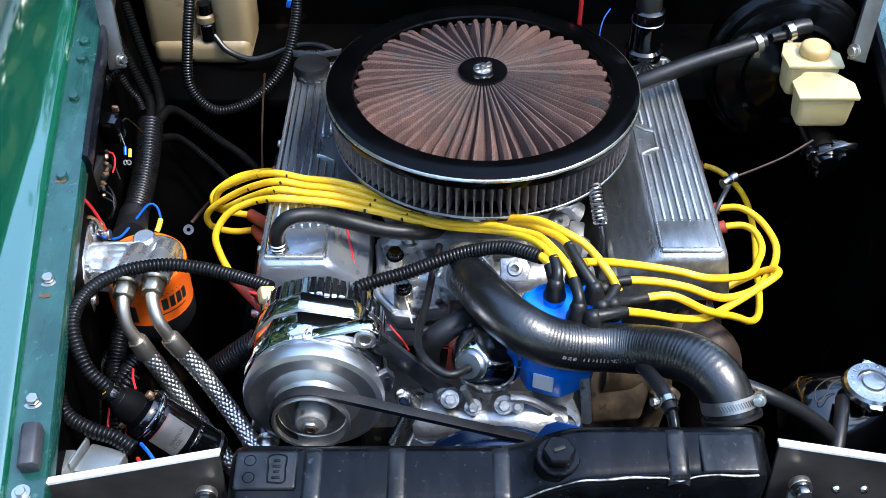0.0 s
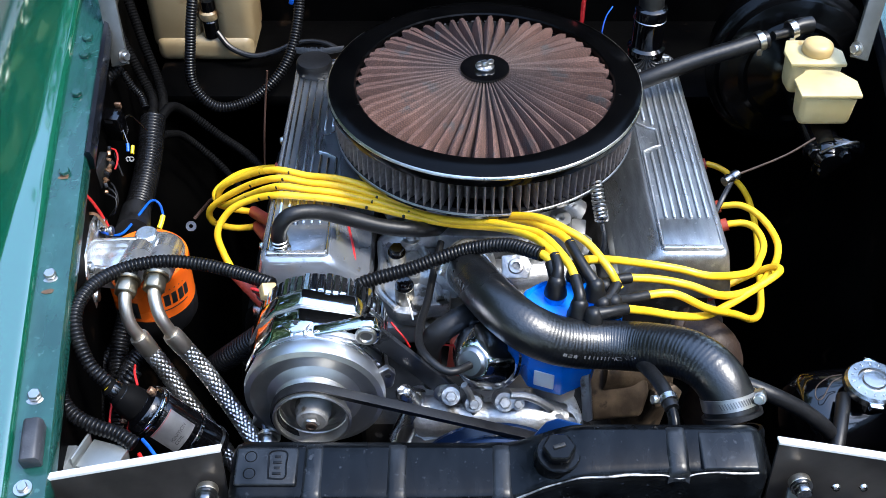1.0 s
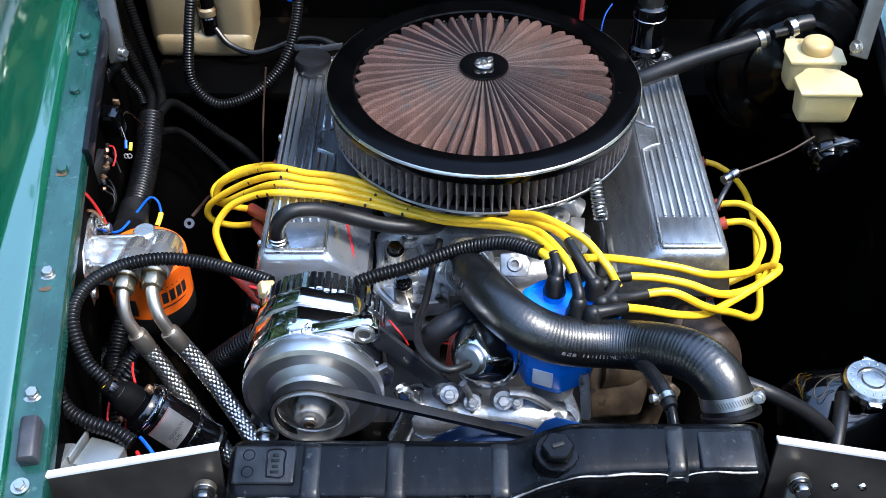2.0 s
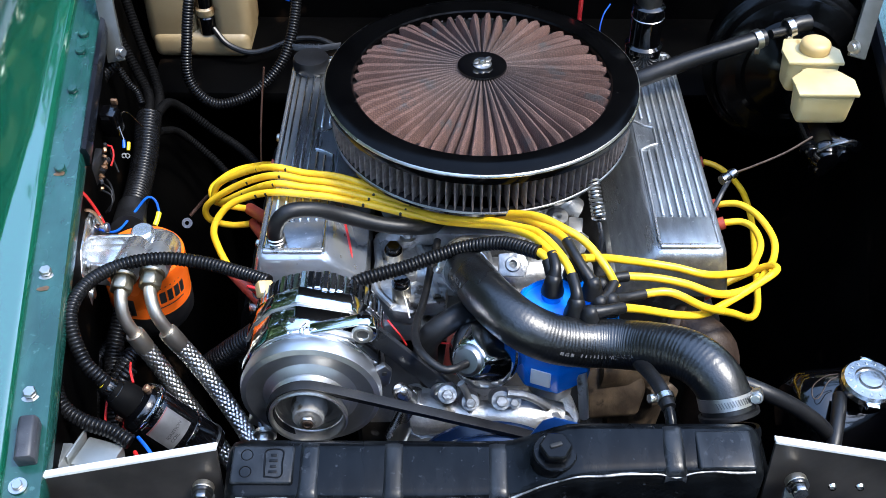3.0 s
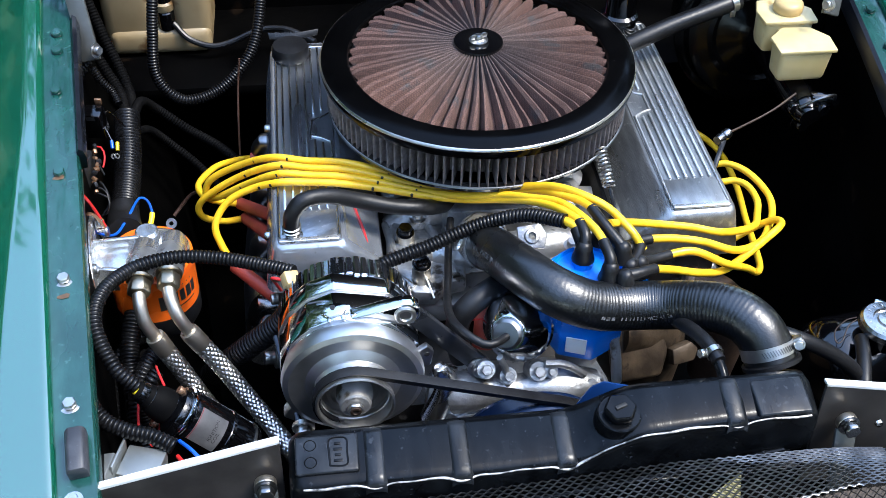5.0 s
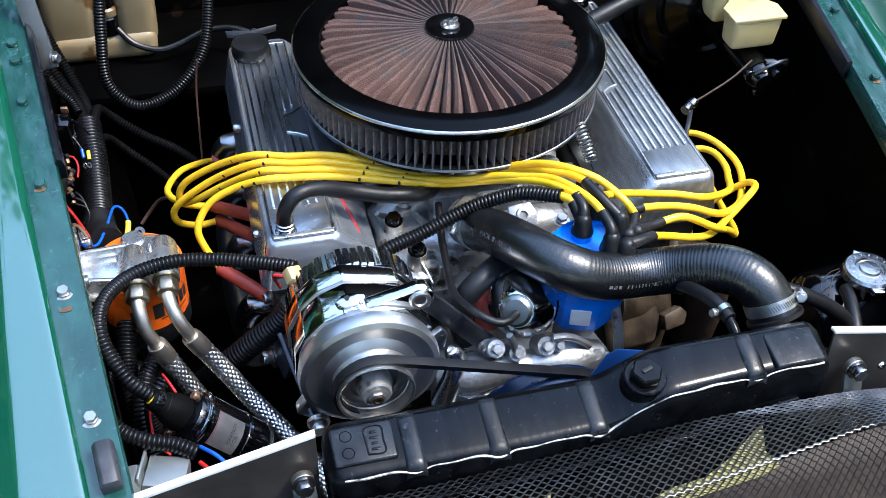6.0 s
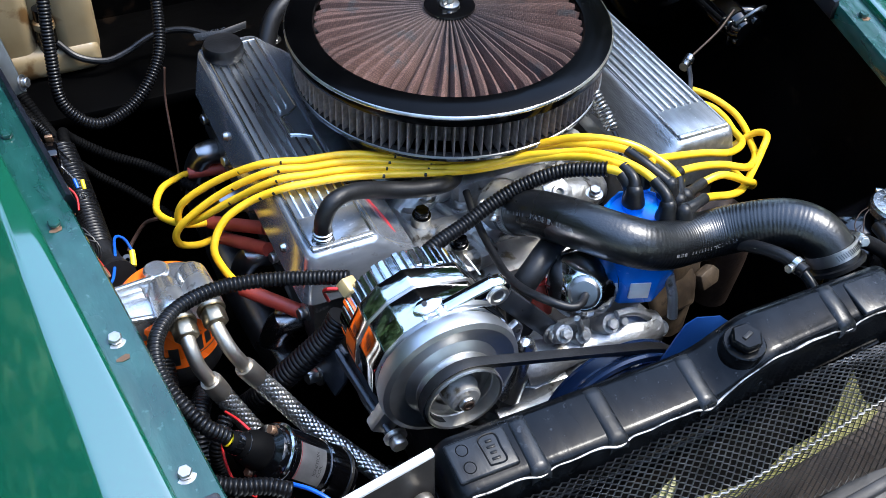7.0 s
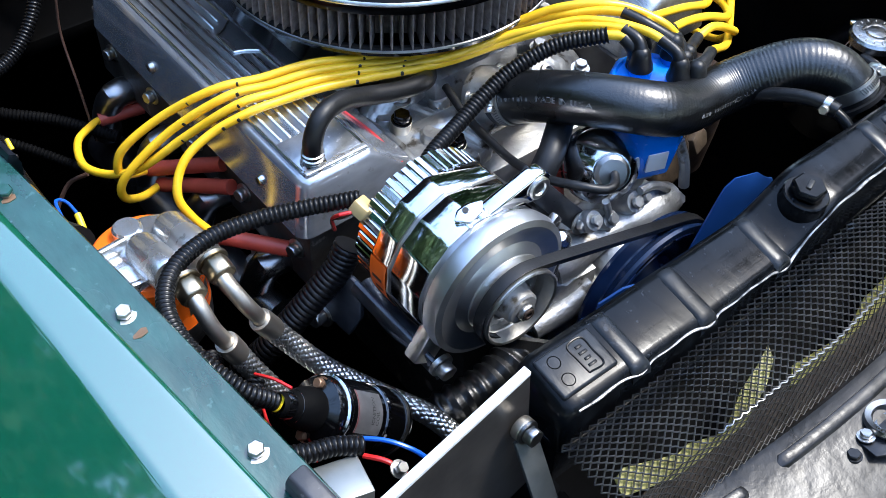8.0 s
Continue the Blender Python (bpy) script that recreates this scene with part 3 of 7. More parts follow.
bm = tube([(x, 0.5320 + tank_front(x) - 0.0034 * rib_near(x) + 0.0004 * math.sin(170 * x), tank_top(x) - 0.0042 - 0.0022 * rib_near(x) + 0.0005 * math.sin(90 * x)) for x in [RX0 + 0.012 + 0.0055 * k for k in range(81)]], lambda d, e: 0.0008 + 0.0005 * (0.5 + 0.5 * math.sin(61 * d)) ** 2, 8, 0.004)
part("front_bead", bm, WORN_EDGE, tank, "worn bright front edge")
bm = tube([(RX0 + 0.002, 0.585, 0.757), (RX0 + 0.001, 0.548, 0.757), (RX0 + 0.006, 0.533, 0.757), (RX0 + 0.022, 0.5295, 0.757), (0.0, 0.5295, 0.757), (0.12, 0.535, 0.765), (0.25, 0.541, 0.782)], 0.0022, 8, 0.01)
part("bottom_seam", bm, RAD_BLACK, tank)
for x0, x1, z in ((-0.180, -0.126, tank_top(-0.15)), (0.218, 0.266, tank_top(0.24) - 0.0016)):
    m = pose((x0 + x1) / 2, 0.560, z + 0.005, 9.6)
    part("raised_panel", box((0, 0, 0), (1, 1, 1), m=m @ Matrix.Diagonal((x1 - x0, 0.036, 0.005, 1)), bev=0.0024, seg=3), RAD_WORN, tank)
em = pose(-0.1435, 0.560, tank_top(0) + 0.0078, 9.6)
for k in range(4):
    part("embossed_mark", box((0, 0, 0), (1, 1, 1), m=em @ pose(0.0, -0.008 + 0.0053 * k, 0) @ Matrix.Diagonal((0.0075 - 0.002 * (k % 2), 0.0024, 0.0012, 1)), bev=0.0004), RAD_BLACK, tank)
part("embossed_frame", tube([em @ Vector(p) for p in ((-0.007, -0.0125, 0), (0.007, -0.0125, 0), (0.0075, 0, 0), (0.007, 0.0125, 0), (-0.007, 0.0125, 0), (-0.0075, 0, 0), (-0.007, -0.0125, 0))], 0.0008, 6, 0.002), RAD_BLACK, tank)
for u in (-0.008, 0.008):
    part("embossed_ring", lathe([(0.0042, -0.0008), (0.005, 0.0004), (0.0058, -0.0008)], em @ pose(-0.0235, u, 0), 20), RAD_BLACK, tank)
cap = part("filler_plug", lathe([(0, -0.004), (0.0205, -0.004), (0.0205, 0.004), (0.0192, 0.0075), (0.0192, 0.0125), (0.0180, 0.0135), (0.0, 0.0135)], axis((0.098, 0.560, 0.8185), (0, -0.1, 1)), 28), RAD_BLACK, rad, "black hexagonal filler plug")
part("plug_hex", hexbolt((0.098, 0.5590, 0.8315), (0, -0.1, 1), 0.0148, 0.0085, washer=0), RAD_BLACK, cap)
part("plug_slot", box((0.098, 0.5580, 0.8415), (0.011, 0.0042, 0.002), (-5, 0, 20), bev=0.0008), INK, cap)
part("core", box((0.045, 0.560, 0.59), (0.45, 0.04, 0.33), bev=0.002), RAD_BLACK, rad)
part("drain_stub", tube([(0.203, 0.586, 0.818), (0.203, 0.598, 0.826), (0.2005, 0.616, 0.832)], 0.0052, 12), RAD_BLACK, rad)

# small overflow hose on the stub, and its clip
ovf = thing("overflow_hose", (0.198, 0.61, 0.83), "short black rubber overflow hose with a steel clip", "hose")
part("hose", tube([(0.2015, 0.606, 0.832), (0.197, 0.630, 0.832), (0.190, 0.665, 0.818), (0.181, 0.705, 0.793), (0.172, 0.740, 0.76)], 0.0068), RUBBER, ovf)
part("clip", lathe([(0.0074, -0.003), (0.0083, -0.003), (0.0083, 0.003), (0.0074, 0.003)], axis((0.2000, 0.616, 0.8327), (-0.17, 1, 0.0)), 20), STEEL, ovf)
part("clip_screw", hexbolt((0.1905, 0.613, 0.8365), (-1, -0.3, 0.3), 0.0045, 0.006, washer=0), STEEL, ovf)


# ---- engine ----
engine = thing("engine", (EX, 0.95, 0.37), "aluminium vee engine, cast and stained", "engine")
block = part("block", slab([(EX - 0.14, 0.74), (EX + 0.14, 0.74), (EX + 0.14, 1.28), (EX - 0.14, 1.28)], 0.40, 0.64, 0.02), DARK_ALU, engine)
for s in (-1, 1):
    # cylinder head under each rocker cover
    sec = [(s * 0.245, 0.738), (s * 0.135, 0.752), (s * 0.105, 0.66), (s * 0.19, 0.60), (s * 0.245, 0.655)]
    m = Matrix.Translation((EX, 0.84, 0)) @ Matrix(((1, 0, 0, 0), (0, 0, 1, 0), (0, 1, 0, 0), (0, 0, 0, 1)))
    head = part("cylinder_head", prism(sec, m, 0.42, bev=0.004), DARK_ALU, engine)
    for y in (0.86, 0.95, 1.04, 1.13, 1.22):
        part("head_bolt", hexbolt((EX + s * 0.246, y, 0.700), (s, -0.2, 0.1), 0.0068, 0.008), STEEL, head)
    # exhaust primaries
    man = thing("exhaust_manifold", (EX + s * 0.26, 1.0, 0.6), "dark steel exhaust manifold along the engine's side", "exhaust manifold", "exhaust manifolds")
    part("collector", tube([(EX + s * 0.268, 0.86, 0.615), (EX + s * 0.275, 1.0, 0.60), (EX + s * 0.272, 1.15, 0.58), (EX + s * 0.26, 1.28, 0.53)], 0.022, 16, 0.02), STEEL_DARK, man)
    for y in (0.89, 1.0, 1.10, 1.20):
        part("primary", tube([(EX + s * 0.235, y, 0.660), (EX + s * 0.262, y, 0.662), (EX + s * 0.273, y + 0.01, 0.63), (EX + s * 0.272, y + 0.02, 0.60)], 0.016, 14, 0.01), STEEL_DARK, man)
man = thing("exhaust_outlet", (0.30, 0.80, 0.64), "rust-brown exhaust outlet elbow beside the engine", "exhaust pipe")
part("elbow", tube([(0.262, 0.838, 0.690), (0.288, 0.822, 0.694), (0.306, 0.812, 0.680), (0.312, 0.812, 0.64), (0.310, 0.820, 0.56)], 0.026, 20, 0.008), RUST, man)
part("flange", lathe([(0.024, -0.005), (0.033, -0.005), (0.034, -0.003), (0.034, 0.003), (0.033, 0.005), (0.024, 0.005)], axis((0.268, 0.834, 0.691), (1, -0.5, 0.1)), 28, closed=True), RUST, man)
# valley and inlet manifold
part("valley_cover", box((EX, 1.03, 0.695), (0.24, 0.42, 0.03), bev=0.01), ALU_DULL, engine)
inlet = part("inlet_manifold", slab([(EX - 0.055, 0.90), (EX + 0.055, 0.90), (EX + 0.062, 0.96), (EX + 0.06, 1.17), (EX - 0.06, 1.17), (EX - 0.062, 0.96)], 0.70, 0.775, 0.008), ALU, engine, "cast aluminium inlet manifold")
for s in (-1, 1):
    for y in (0.935, 1.0, 1.09, 1.16):
        part("runner", tube([(EX + s * 0.04, y, 0.755), (EX + s * 0.078, y - 0.004, 0.752), (EX + s * 0.112, y - 0.008, 0.728)], 0.020, 14, 0.008), ALU, inlet)
part("front_boss", prism([(-0.078, 0.842), (-0.052, 0.812), (-0.030, 0.808), (-0.018, 0.822), (0.006, 0.826), (0.010, 0.875), (0.0, 0.922), (-0.040, 0.930), (-0.074, 0.930)], pose(0, 0, 0.722), 0.020, bev=0.004), ALU, inlet)
part("boss_rib", tube([(-0.074, 0.925, 0.742), (-0.070, 0.880, 0.744), (-0.071, 0.845, 0.743), (-0.052, 0.818, 0.741)], 0.0048, 10), ALU, inlet)
part("boss_rib", tube([(-0.030, 0.926, 0.742), (-0.018, 0.890, 0.744), (-0.010, 0.855, 0.744), (-0.004, 0.830, 0.741)], 0.0055, 10), ALU, inlet)
for p, r in (((-0.036, 0.868), 0.012), ((0.0, 0.905), 0.011), ((-0.060, 0.912), 0.009), ((-0.028, 0.822), 0.009)):
    part("cast_boss", lathe([(0, 0.006), (r * 0.8, 0.006), (r, 0.003), (r * 1.1, -0.004), (0, -0.004)], Matrix.Translation((p[0], p[1], 0.744)), 20), ALU, inlet)
part("water_crossover", tube([(EX - 0.11, 0.895, 0.715), (EX - 0.06, 0.872, 0.735), (EX, 0.862, 0.745), (EX + 0.06, 0.872, 0.742), (EX + 0.115, 0.895, 0.72)], 0.021, 16, 0.01), ALU, inlet)
for p, r in (((-0.054, 0.894, 0.755), 0.0085), ((-0.043, 0.827, 0.768), 0.0085)):
    part("spacer", lathe([(0, -0.028), (0.0105, -0.028), (0.0105, 0.0), (0, 0.0)], axis(p, (0, -0.15, 1)), 20), PIPE, inlet)
    part("black_bolt", hexbolt(p, (0, -0.15, 1), r, 0.008, washer=1.2), BLACK_GLOSS, inlet, "black hexagon bolt")
for p in ((EX + 0.052, 0.872, 0.785), (EX + 0.10, 0.905, 0.775), (EX - 0.085, 0.915, 0.757), (EX + 0.075, 0.835, 0.772)):
    part("stud", hexbolt(p, (0, -0.1, 1), 0.0065, 0.007), STEEL, inlet)
ear = part("hose_bracket", prism([(-0.016, -0.012), (0.012, -0.014), (0.018, 0.0), (0.012, 0.014), (-0.014, 0.013)], axis((0.076, 0.838, 0.785), (0.05, -0.55, 0.8)), 0.005, bev=0.0015), ALU, inlet)
part("socket_bolt", lathe([(0, 0.004), (0.004, 0.004), (0.0045, 0.0085), (0.0075, 0.008), (0.0085, 0.005), (0, 0.005)], axis((0.076, 0.838, 0.785), (0.05, -0.55, 0.8)), 20), STEEL, inlet)
# embossed part marks on the boss
for k in range(5):
    part("cast_mark", box((-0.002 - 0.001 * k, 0.915 - 0.0085 * k, 0.7440), (0.010, 0.0042, 0.0024), (0, 0, 20), bev=0.0006), ALU_BRIGHT, inlet)
# thermostat housing
th = part("thermostat_housing", lathe([(0.0, -0.012), (0.029, -0.012), (0.029, -0.002), (0.025, 0.004), (0.0235, 0.03), (0, 0.03)], axis((0.028, 0.858, 0.768), (0.09, -0.86, 0.42)), 28), ALU, engine, "cast aluminium thermostat housing")
for k in (40, 160, 280):
    c, d = Vector((0.028, 0.858, 0.768)), Vector((0.09, -0.86, 0.42)).normalized()
    m = axis(c, d)
    part("housing_bolt", hexbolt(m @ Vector((0.026 * math.cos(radians(k)), 0.026 * math.sin(radians(k)), -0.002)), d, 0.006, 0.007), STEEL, th)
# timing cover and water pump
tim = part("timing_cover", slab([(-0.055, 0.70), (-0.02, 0.685), (0.06, 0.682), (0.135, 0.69), (0.15, 0.715), (0.14, 0.76), (-0.04, 0.765)], 0.48, 0.685, 0.012), ALU, engine, "cast aluminium timing cover")
part("pump_body", tube([(-0.025, 0.708, 0.695), (0.02, 0.70, 0.706), (0.07, 0.698, 0.706), (0.125, 0.700, 0.700)], lambda s, e: 0.018 + 0.004 * math.sin(9 * s / e + 1), 16, 0.006), ALU, tim)
part("pump_nose", lathe([(0.05, 0.0), (0.046, 0.02), (0.03, 0.03), (0.02, 0.055), (0, 0.055)], axis((0.055, 0.70, 0.655), (0, -1, 0)), 28), ALU, tim)
part("pump_elbow", tube([(-0.045, 0.700, 0.668), (-0.034, 0.702, 0.700), (-0.030, 0.706, 0.722), (-0.028, 0.712, 0.732)], lambda s, e: 0.0135 - 0.004 * s / e, 14, 0.005), ALU_BRIGHT, tim)
part("lower_arm", tube([(-0.058, 0.690, 0.645), (-0.02, 0.685, 0.652), (0.01, 0.684, 0.665)], 0.0125, 14, 0.006), ALU, tim)
for p, r in (((0.061, 0.692, 0.737), 0.0072), ((0.074, 0.692, 0.735), 0.0052), ((0.116, 0.692, 0.711), 0.0080), ((0.128, 0.692, 0.701), 0.0064), ((0.030, 0.692, 0.734), 0.0064), ((0.007, 0.692, 0.746), 0.0068)):
    d = Vector((0.05, -0.75, 0.65)).normalized()
    part("pump_boss", lathe([(0, 0.0), (r * 1.35, 0.0), (r * 1.5, -0.004), (r * 1.6, -0.022), (0, -0.022)], axis(p, d), 20), ALU, tim)
    part("pump_bolt", hexbolt(p, d, r * 0.85, 0.005, washer=0), ALU, tim)
part("casting_rib", tube([(0.067, 0.694, 0.746), (0.082, 0.694, 0.744), (0.096, 0.694, 0.736), (0.109, 0.694, 0.724)], 0.0042, 10), ALU, tim)
part("casting_rib", tube([(0.020, 0.694, 0.761), (0.026, 0.694, 0.746), (0.030, 0.694, 0.726), (0.030, 0.694, 0.706)], 0.0035, 10), ALU, tim)
part("stub_end", lathe([(0, 0.016), (0.0045, 0.0155), (0.0080, 0.0120), (0.0092, 0.006), (0.0092, -0.014), (0, -0.014)], axis((-0.036, 0.690, 0.748), (-0.35, -0.25, 0.9)), 24), ALU_BRIGHT, tim, "bright rounded pipe stub")
# stained casting beside the distributor
part("front_casting", tube([(0.164, 0.779, 0.695), (0.201, 0.790, 0.685), (0.223, 0.806, 0.648), (0.212, 0.806, 0.575)], lambda s, e: 0.030 + 0.012 * s / e, 18, 0.008), BROWN, engine, "brown stained front casting")
part("casting_face", prism([(-0.030, -0.034), (0.026, -0.034), (0.036, -0.006), (0.030, 0.026), (-0.010, 0.034), (-0.032, 0.020)], axis((0.1855, 0.765, 0.677), (0.10, -0.85, 0.5)), 0.014, bev=0.006, seg=3), BROWN, engine)
part("casting_rib", tube([(0.142, 0.716, 0.752), (0.145, 0.706, 0.728), (0.148, 0.702, 0.700)], 0.0055, 10), ALU_DULL, engine)
part("casting_lug", prism([(-0.016, -0.009), (0.012, -0.012), (0.02, 0.0), (0.012, 0.011), (-0.014, 0.01)], axis((0.238, 0.767, 0.663), (0.3, -0.8, 0.5)), 0.014, bev=0.003), BROWN, engine)


# ---- rocker covers ----
EXC = 0.053  # the middle between the rocker covers


def rocker_cover(s, label):
    """A finned cover, s = -1 or 1, with its top level and its flanks flaring."""
    z0, z1 = (0.735, 0.793) if s < 0 else (0.745, 0.803)
    ob = thing("rocker_cover", (EXC + s * 0.2, 1.03, z0), label, "rocker cover", "rocker covers")
    bm, prev = bmesh.new(), None
    for z, xi, xo, yf, r in ((z0, 0.133, 0.262, 0.833, 0.014), (z0 + 0.026, 0.136, 0.2577, 0.8355, 0.0135), (z1 - 0.008, 0.1665, 0.2530, 0.8385, 0.013), (z1 - 0.0035, 0.1715, 0.2515, 0.8405, 0.012), (z1 - 0.001, 0.1745, 0.2490, 0.8430, 0.011), (z1, 0.177, 0.246, 0.8455, 0.010)):
        cur = []
        for cx, cy, a0 in ((xo - r, yf + r, -90), (xo - r, 1.238 - r, 0), (xi + r, 1.238 - r, 90), (xi + r, yf + r, 180)):
            for q in range(6):
                a = radians(a0 + 18 * q)
                cur.append(bm.verts.new((EXC + s * (cx + r * math.cos(a)), cy + r * math.sin(a), z)))
        if prev:
            for k in range(24):
                bm.faces.new((prev[k], prev[(k + 1) % 24], cur[(k + 1) % 24], cur[k]))
        else:
            bm.faces.new(cur)
        prev = cur
    bm.faces.new(prev)
    bmesh.ops.recalc_face_normals(bm, faces=bm.faces)
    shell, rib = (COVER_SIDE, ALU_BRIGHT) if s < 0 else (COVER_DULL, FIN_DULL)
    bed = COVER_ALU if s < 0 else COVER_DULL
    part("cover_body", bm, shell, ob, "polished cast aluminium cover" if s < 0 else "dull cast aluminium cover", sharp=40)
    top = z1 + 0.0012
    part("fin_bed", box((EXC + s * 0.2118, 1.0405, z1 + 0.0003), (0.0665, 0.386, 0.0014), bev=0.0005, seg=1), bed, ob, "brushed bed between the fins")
    # polished border line round the fins
    brd = [(s * 0.2400, 0.849), (s * 0.2440, 0.854), (s * 0.2440, 1.225), (s * 0.1810, 1.225), (s * 0.1810, 1.076), (s * 0.193, 1.066), (s * 0.203, 1.062), (s * 0.203, 1.030), (s * 0.193, 1.026), (s * 0.1820, 1.018), (s * 0.1810, 0.854), (s * 0.1850, 0.849), (s * 0.2400, 0.849)]
    bm = bmesh.new()
    for a, b in zip(brd, brd[1:]):
        d = Vector((b[0] - a[0], b[1] - a[1], 0))
        c = Vector((EXC + (a[0] + b[0]) / 2, (a[1] + b[1]) / 2, top + 0.0008))
        box((0, 0, 0), (1, 1, 1), m=Matrix.Translation(c) @ pose(0, 0, 0, 0, 0, math.degrees(math.atan2(d.y, d.x))) @ Matrix.Diagonal((d.length + 0.0024, 0.0024, 0.0024, 1)), bev=0.0007, seg=1, bm=bm)
    part("border_rib", bm, rib, ob)
    part("front_plate", box((EXC + s * 0.2125, 0.8725, top + 0.0004), (0.0605, 0.0465, 0.0018), bev=0.0008), COVER_PLATE if s < 0 else COVER_DULL, ob, "smooth front plate of the cover")
    part("front_ledge", box((EXC + s * 0.2125, 0.8490, top + 0.0009), (0.0640, 0.0062, 0.0034), bev=0.0014, seg=3), FIN_DULL, ob)
    for k in range(6):
        u = 0.1910 + 0.0092 * k
        spans = [(0.897, 1.222)]
        if u < 0.207:
            spans = [(0.897, 1.016 + (0.006 if u > 0.194 else 0)), (1.072 if u > 0.194 else 1.08, 1.222)]
        for a, b in spans:
            part("fin", box((EXC + s * u, (a + b) / 2, top + 0.0011), (0.0030, b - a, 0.0034), bev=0.001, seg=2), rib, ob)
    for y in (0.90, 1.10):
        part("cover_screw", lathe([(0, 0.004), (0.004, 0.0035), (0.0055, 0.001), (0.0055, -0.002), (0, -0.002)], axis((EXC + s * 0.2590, y, z0 + 0.024), (s, 0, 0.1)), 14), STEEL, ob)
    return ob


rocker_cover(-1, "brushed aluminium finned rocker cover with a filler cap and breather")
rocker_cover(1, "brushed aluminium finned rocker cover beside the distributor leads")
oc = thing("oil_filler_cap", (-0.172, 1.206, 0.795), "black oil filler cap with a lettered tab", "oil cap")
part("cap_body", lathe([(0, 0.0), (0.0225, 0.0), (0.024, 0.004), (0.024, 0.014), (0.022, 0.018), (0.012, 0.0195), (0, 0.0195)], Matrix.Translation((-0.172, 1.206, 0.794)), 32), RUBBER, oc)
tab = part("tab", prism([(-0.030, -0.006), (0.0, -0.0085), (0.032, -0.003), (0.034, 0.005), (0.0, 0.0005), (-0.032, 0.003)], pose(-0.168, 1.232, 0.812, 55), 0.003, bev=0.0008), RUBBER, oc)
bm = lettering("ENGINE", 0.0085)
bm.transform(pose(-0.191, 1.2275, 0.8115, 55))
part("tab_letters", bm, TAB_PRINT, oc)
br = thing("breather_hose", (-0.177, 0.857, 0.796), "black rubber breather hose from the rocker cover", "hose")
part("spigot", lathe([(0, -0.002), (0.0115, -0.002), (0.0115, 0.001), (0.0075, 0.002), (0.0075, 0.016), (0, 0.016)], Matrix.Translation((-0.177, 0.857, 0.795)), 20), STEEL, br)
for z in (0.803, 0.808):
    part("wire_clip", lathe([(0.0087, -0.0009), (0.0102, 0), (0.0087, 0.0009)], Matrix.Translation((-0.177, 0.857, z)), 20), STEEL, br)
part("hose", tube([(-0.177, 0.857, 0.800), (-0.1755, 0.857, 0.822), (-0.163, 0.861, 0.838), (-0.137, 0.871, 0.834), (-0.104, 0.881, 0.817), (-0.066, 0.882, 0.804), (-0.031, 0.889, 0.794), (0.001, 0.923, 0.768)], 0.0088), RUBBER, br)


# ---- air filter ----
FC = Vector((0.0455, 1.047, 0.0))
af = thing("air_filter", (FC.x, FC.y, 0.80), "round black air filter with a pleated red gauze top", "air filter")
at = Matrix.Translation(FC)
lid = part("lid_ring", lathe([(0.1785, 0.8715), (0.1805, 0.8725), (0.1812, 0.8755), (0.1812, 0.8822), (0.1807, 0.8838), (0.1796, 0.8845), (0.1560, 0.8866), (0.1500, 0.8868), (0.1485, 0.8850), (0.1480, 0.8770), (0.1700, 0.8735), (0.1770, 0.8715)], at, 96, closed=True), LID_BLACK, af, "gloss black lid ring with a worn bright rim")
part("worn_rim", lathe([(0.1812, 0.8812), (0.1817, 0.8826), (0.1810, 0.8841), (0.1799, 0.8849)], at, 96), STEEL, lid)
part("base_plate", lathe([(0.0, 0.817), (0.10, 0.817), (0.150, 0.8178), (0.168, 0.8205), (0.1745, 0.8235), (0.1755, 0.8275), (0.1735, 0.8295), (0.1690, 0.8260), (0.10, 0.8215), (0.0, 0.8215)], at, 96), BLACK_GLOSS, af, "black base plate with a bright lip")
part("base_lip", lathe([(0.1752, 0.8270), (0.1759, 0.8280), (0.1753, 0.8292), (0.1742, 0.8297)], at, 96), STEEL_DARK, af)
part("seal_band", lathe([(0.1690, 0.8260), (0.1730, 0.8285), (0.1725, 0.8312), (0.1690, 0.8320)], at, 96), RUBBER, af)
part("upper_band", lathe([(0.1690, 0.8690), (0.1740, 0.8695), (0.1740, 0.8735), (0.1690, 0.8740)], at, 96), RUBBER, af)
bm = bmesh.new()
NP = 114
ring = []
for k in range(NP):
    for f, r in ((0.04, 0.1700), (0.10, 0.1736), (0.18, 0.1745), (0.26, 0.1736), (0.32, 0.1700), (0.36, 0.1480), (0.98, 0.1480)):
        a = 6.28318531 * (k + f) / NP
        ring.append((math.cos(a) * r, math.sin(a) * r))
lo = [bm.verts.new((FC.x + x, FC.y + y, 0.8300)) for x, y in ring]
hi = [bm.verts.new((FC.x + x, FC.y + y, 0.8705)) for x, y in ring]
for k in range(len(ring)):
    j = (k + 1) % len(ring)
    bm.faces.new((lo[k], lo[j], hi[j], hi[k]))
part("side_pleats", bm, GREY_GAUZE, af, "grey dirty pleated side gauze", sharp=20)
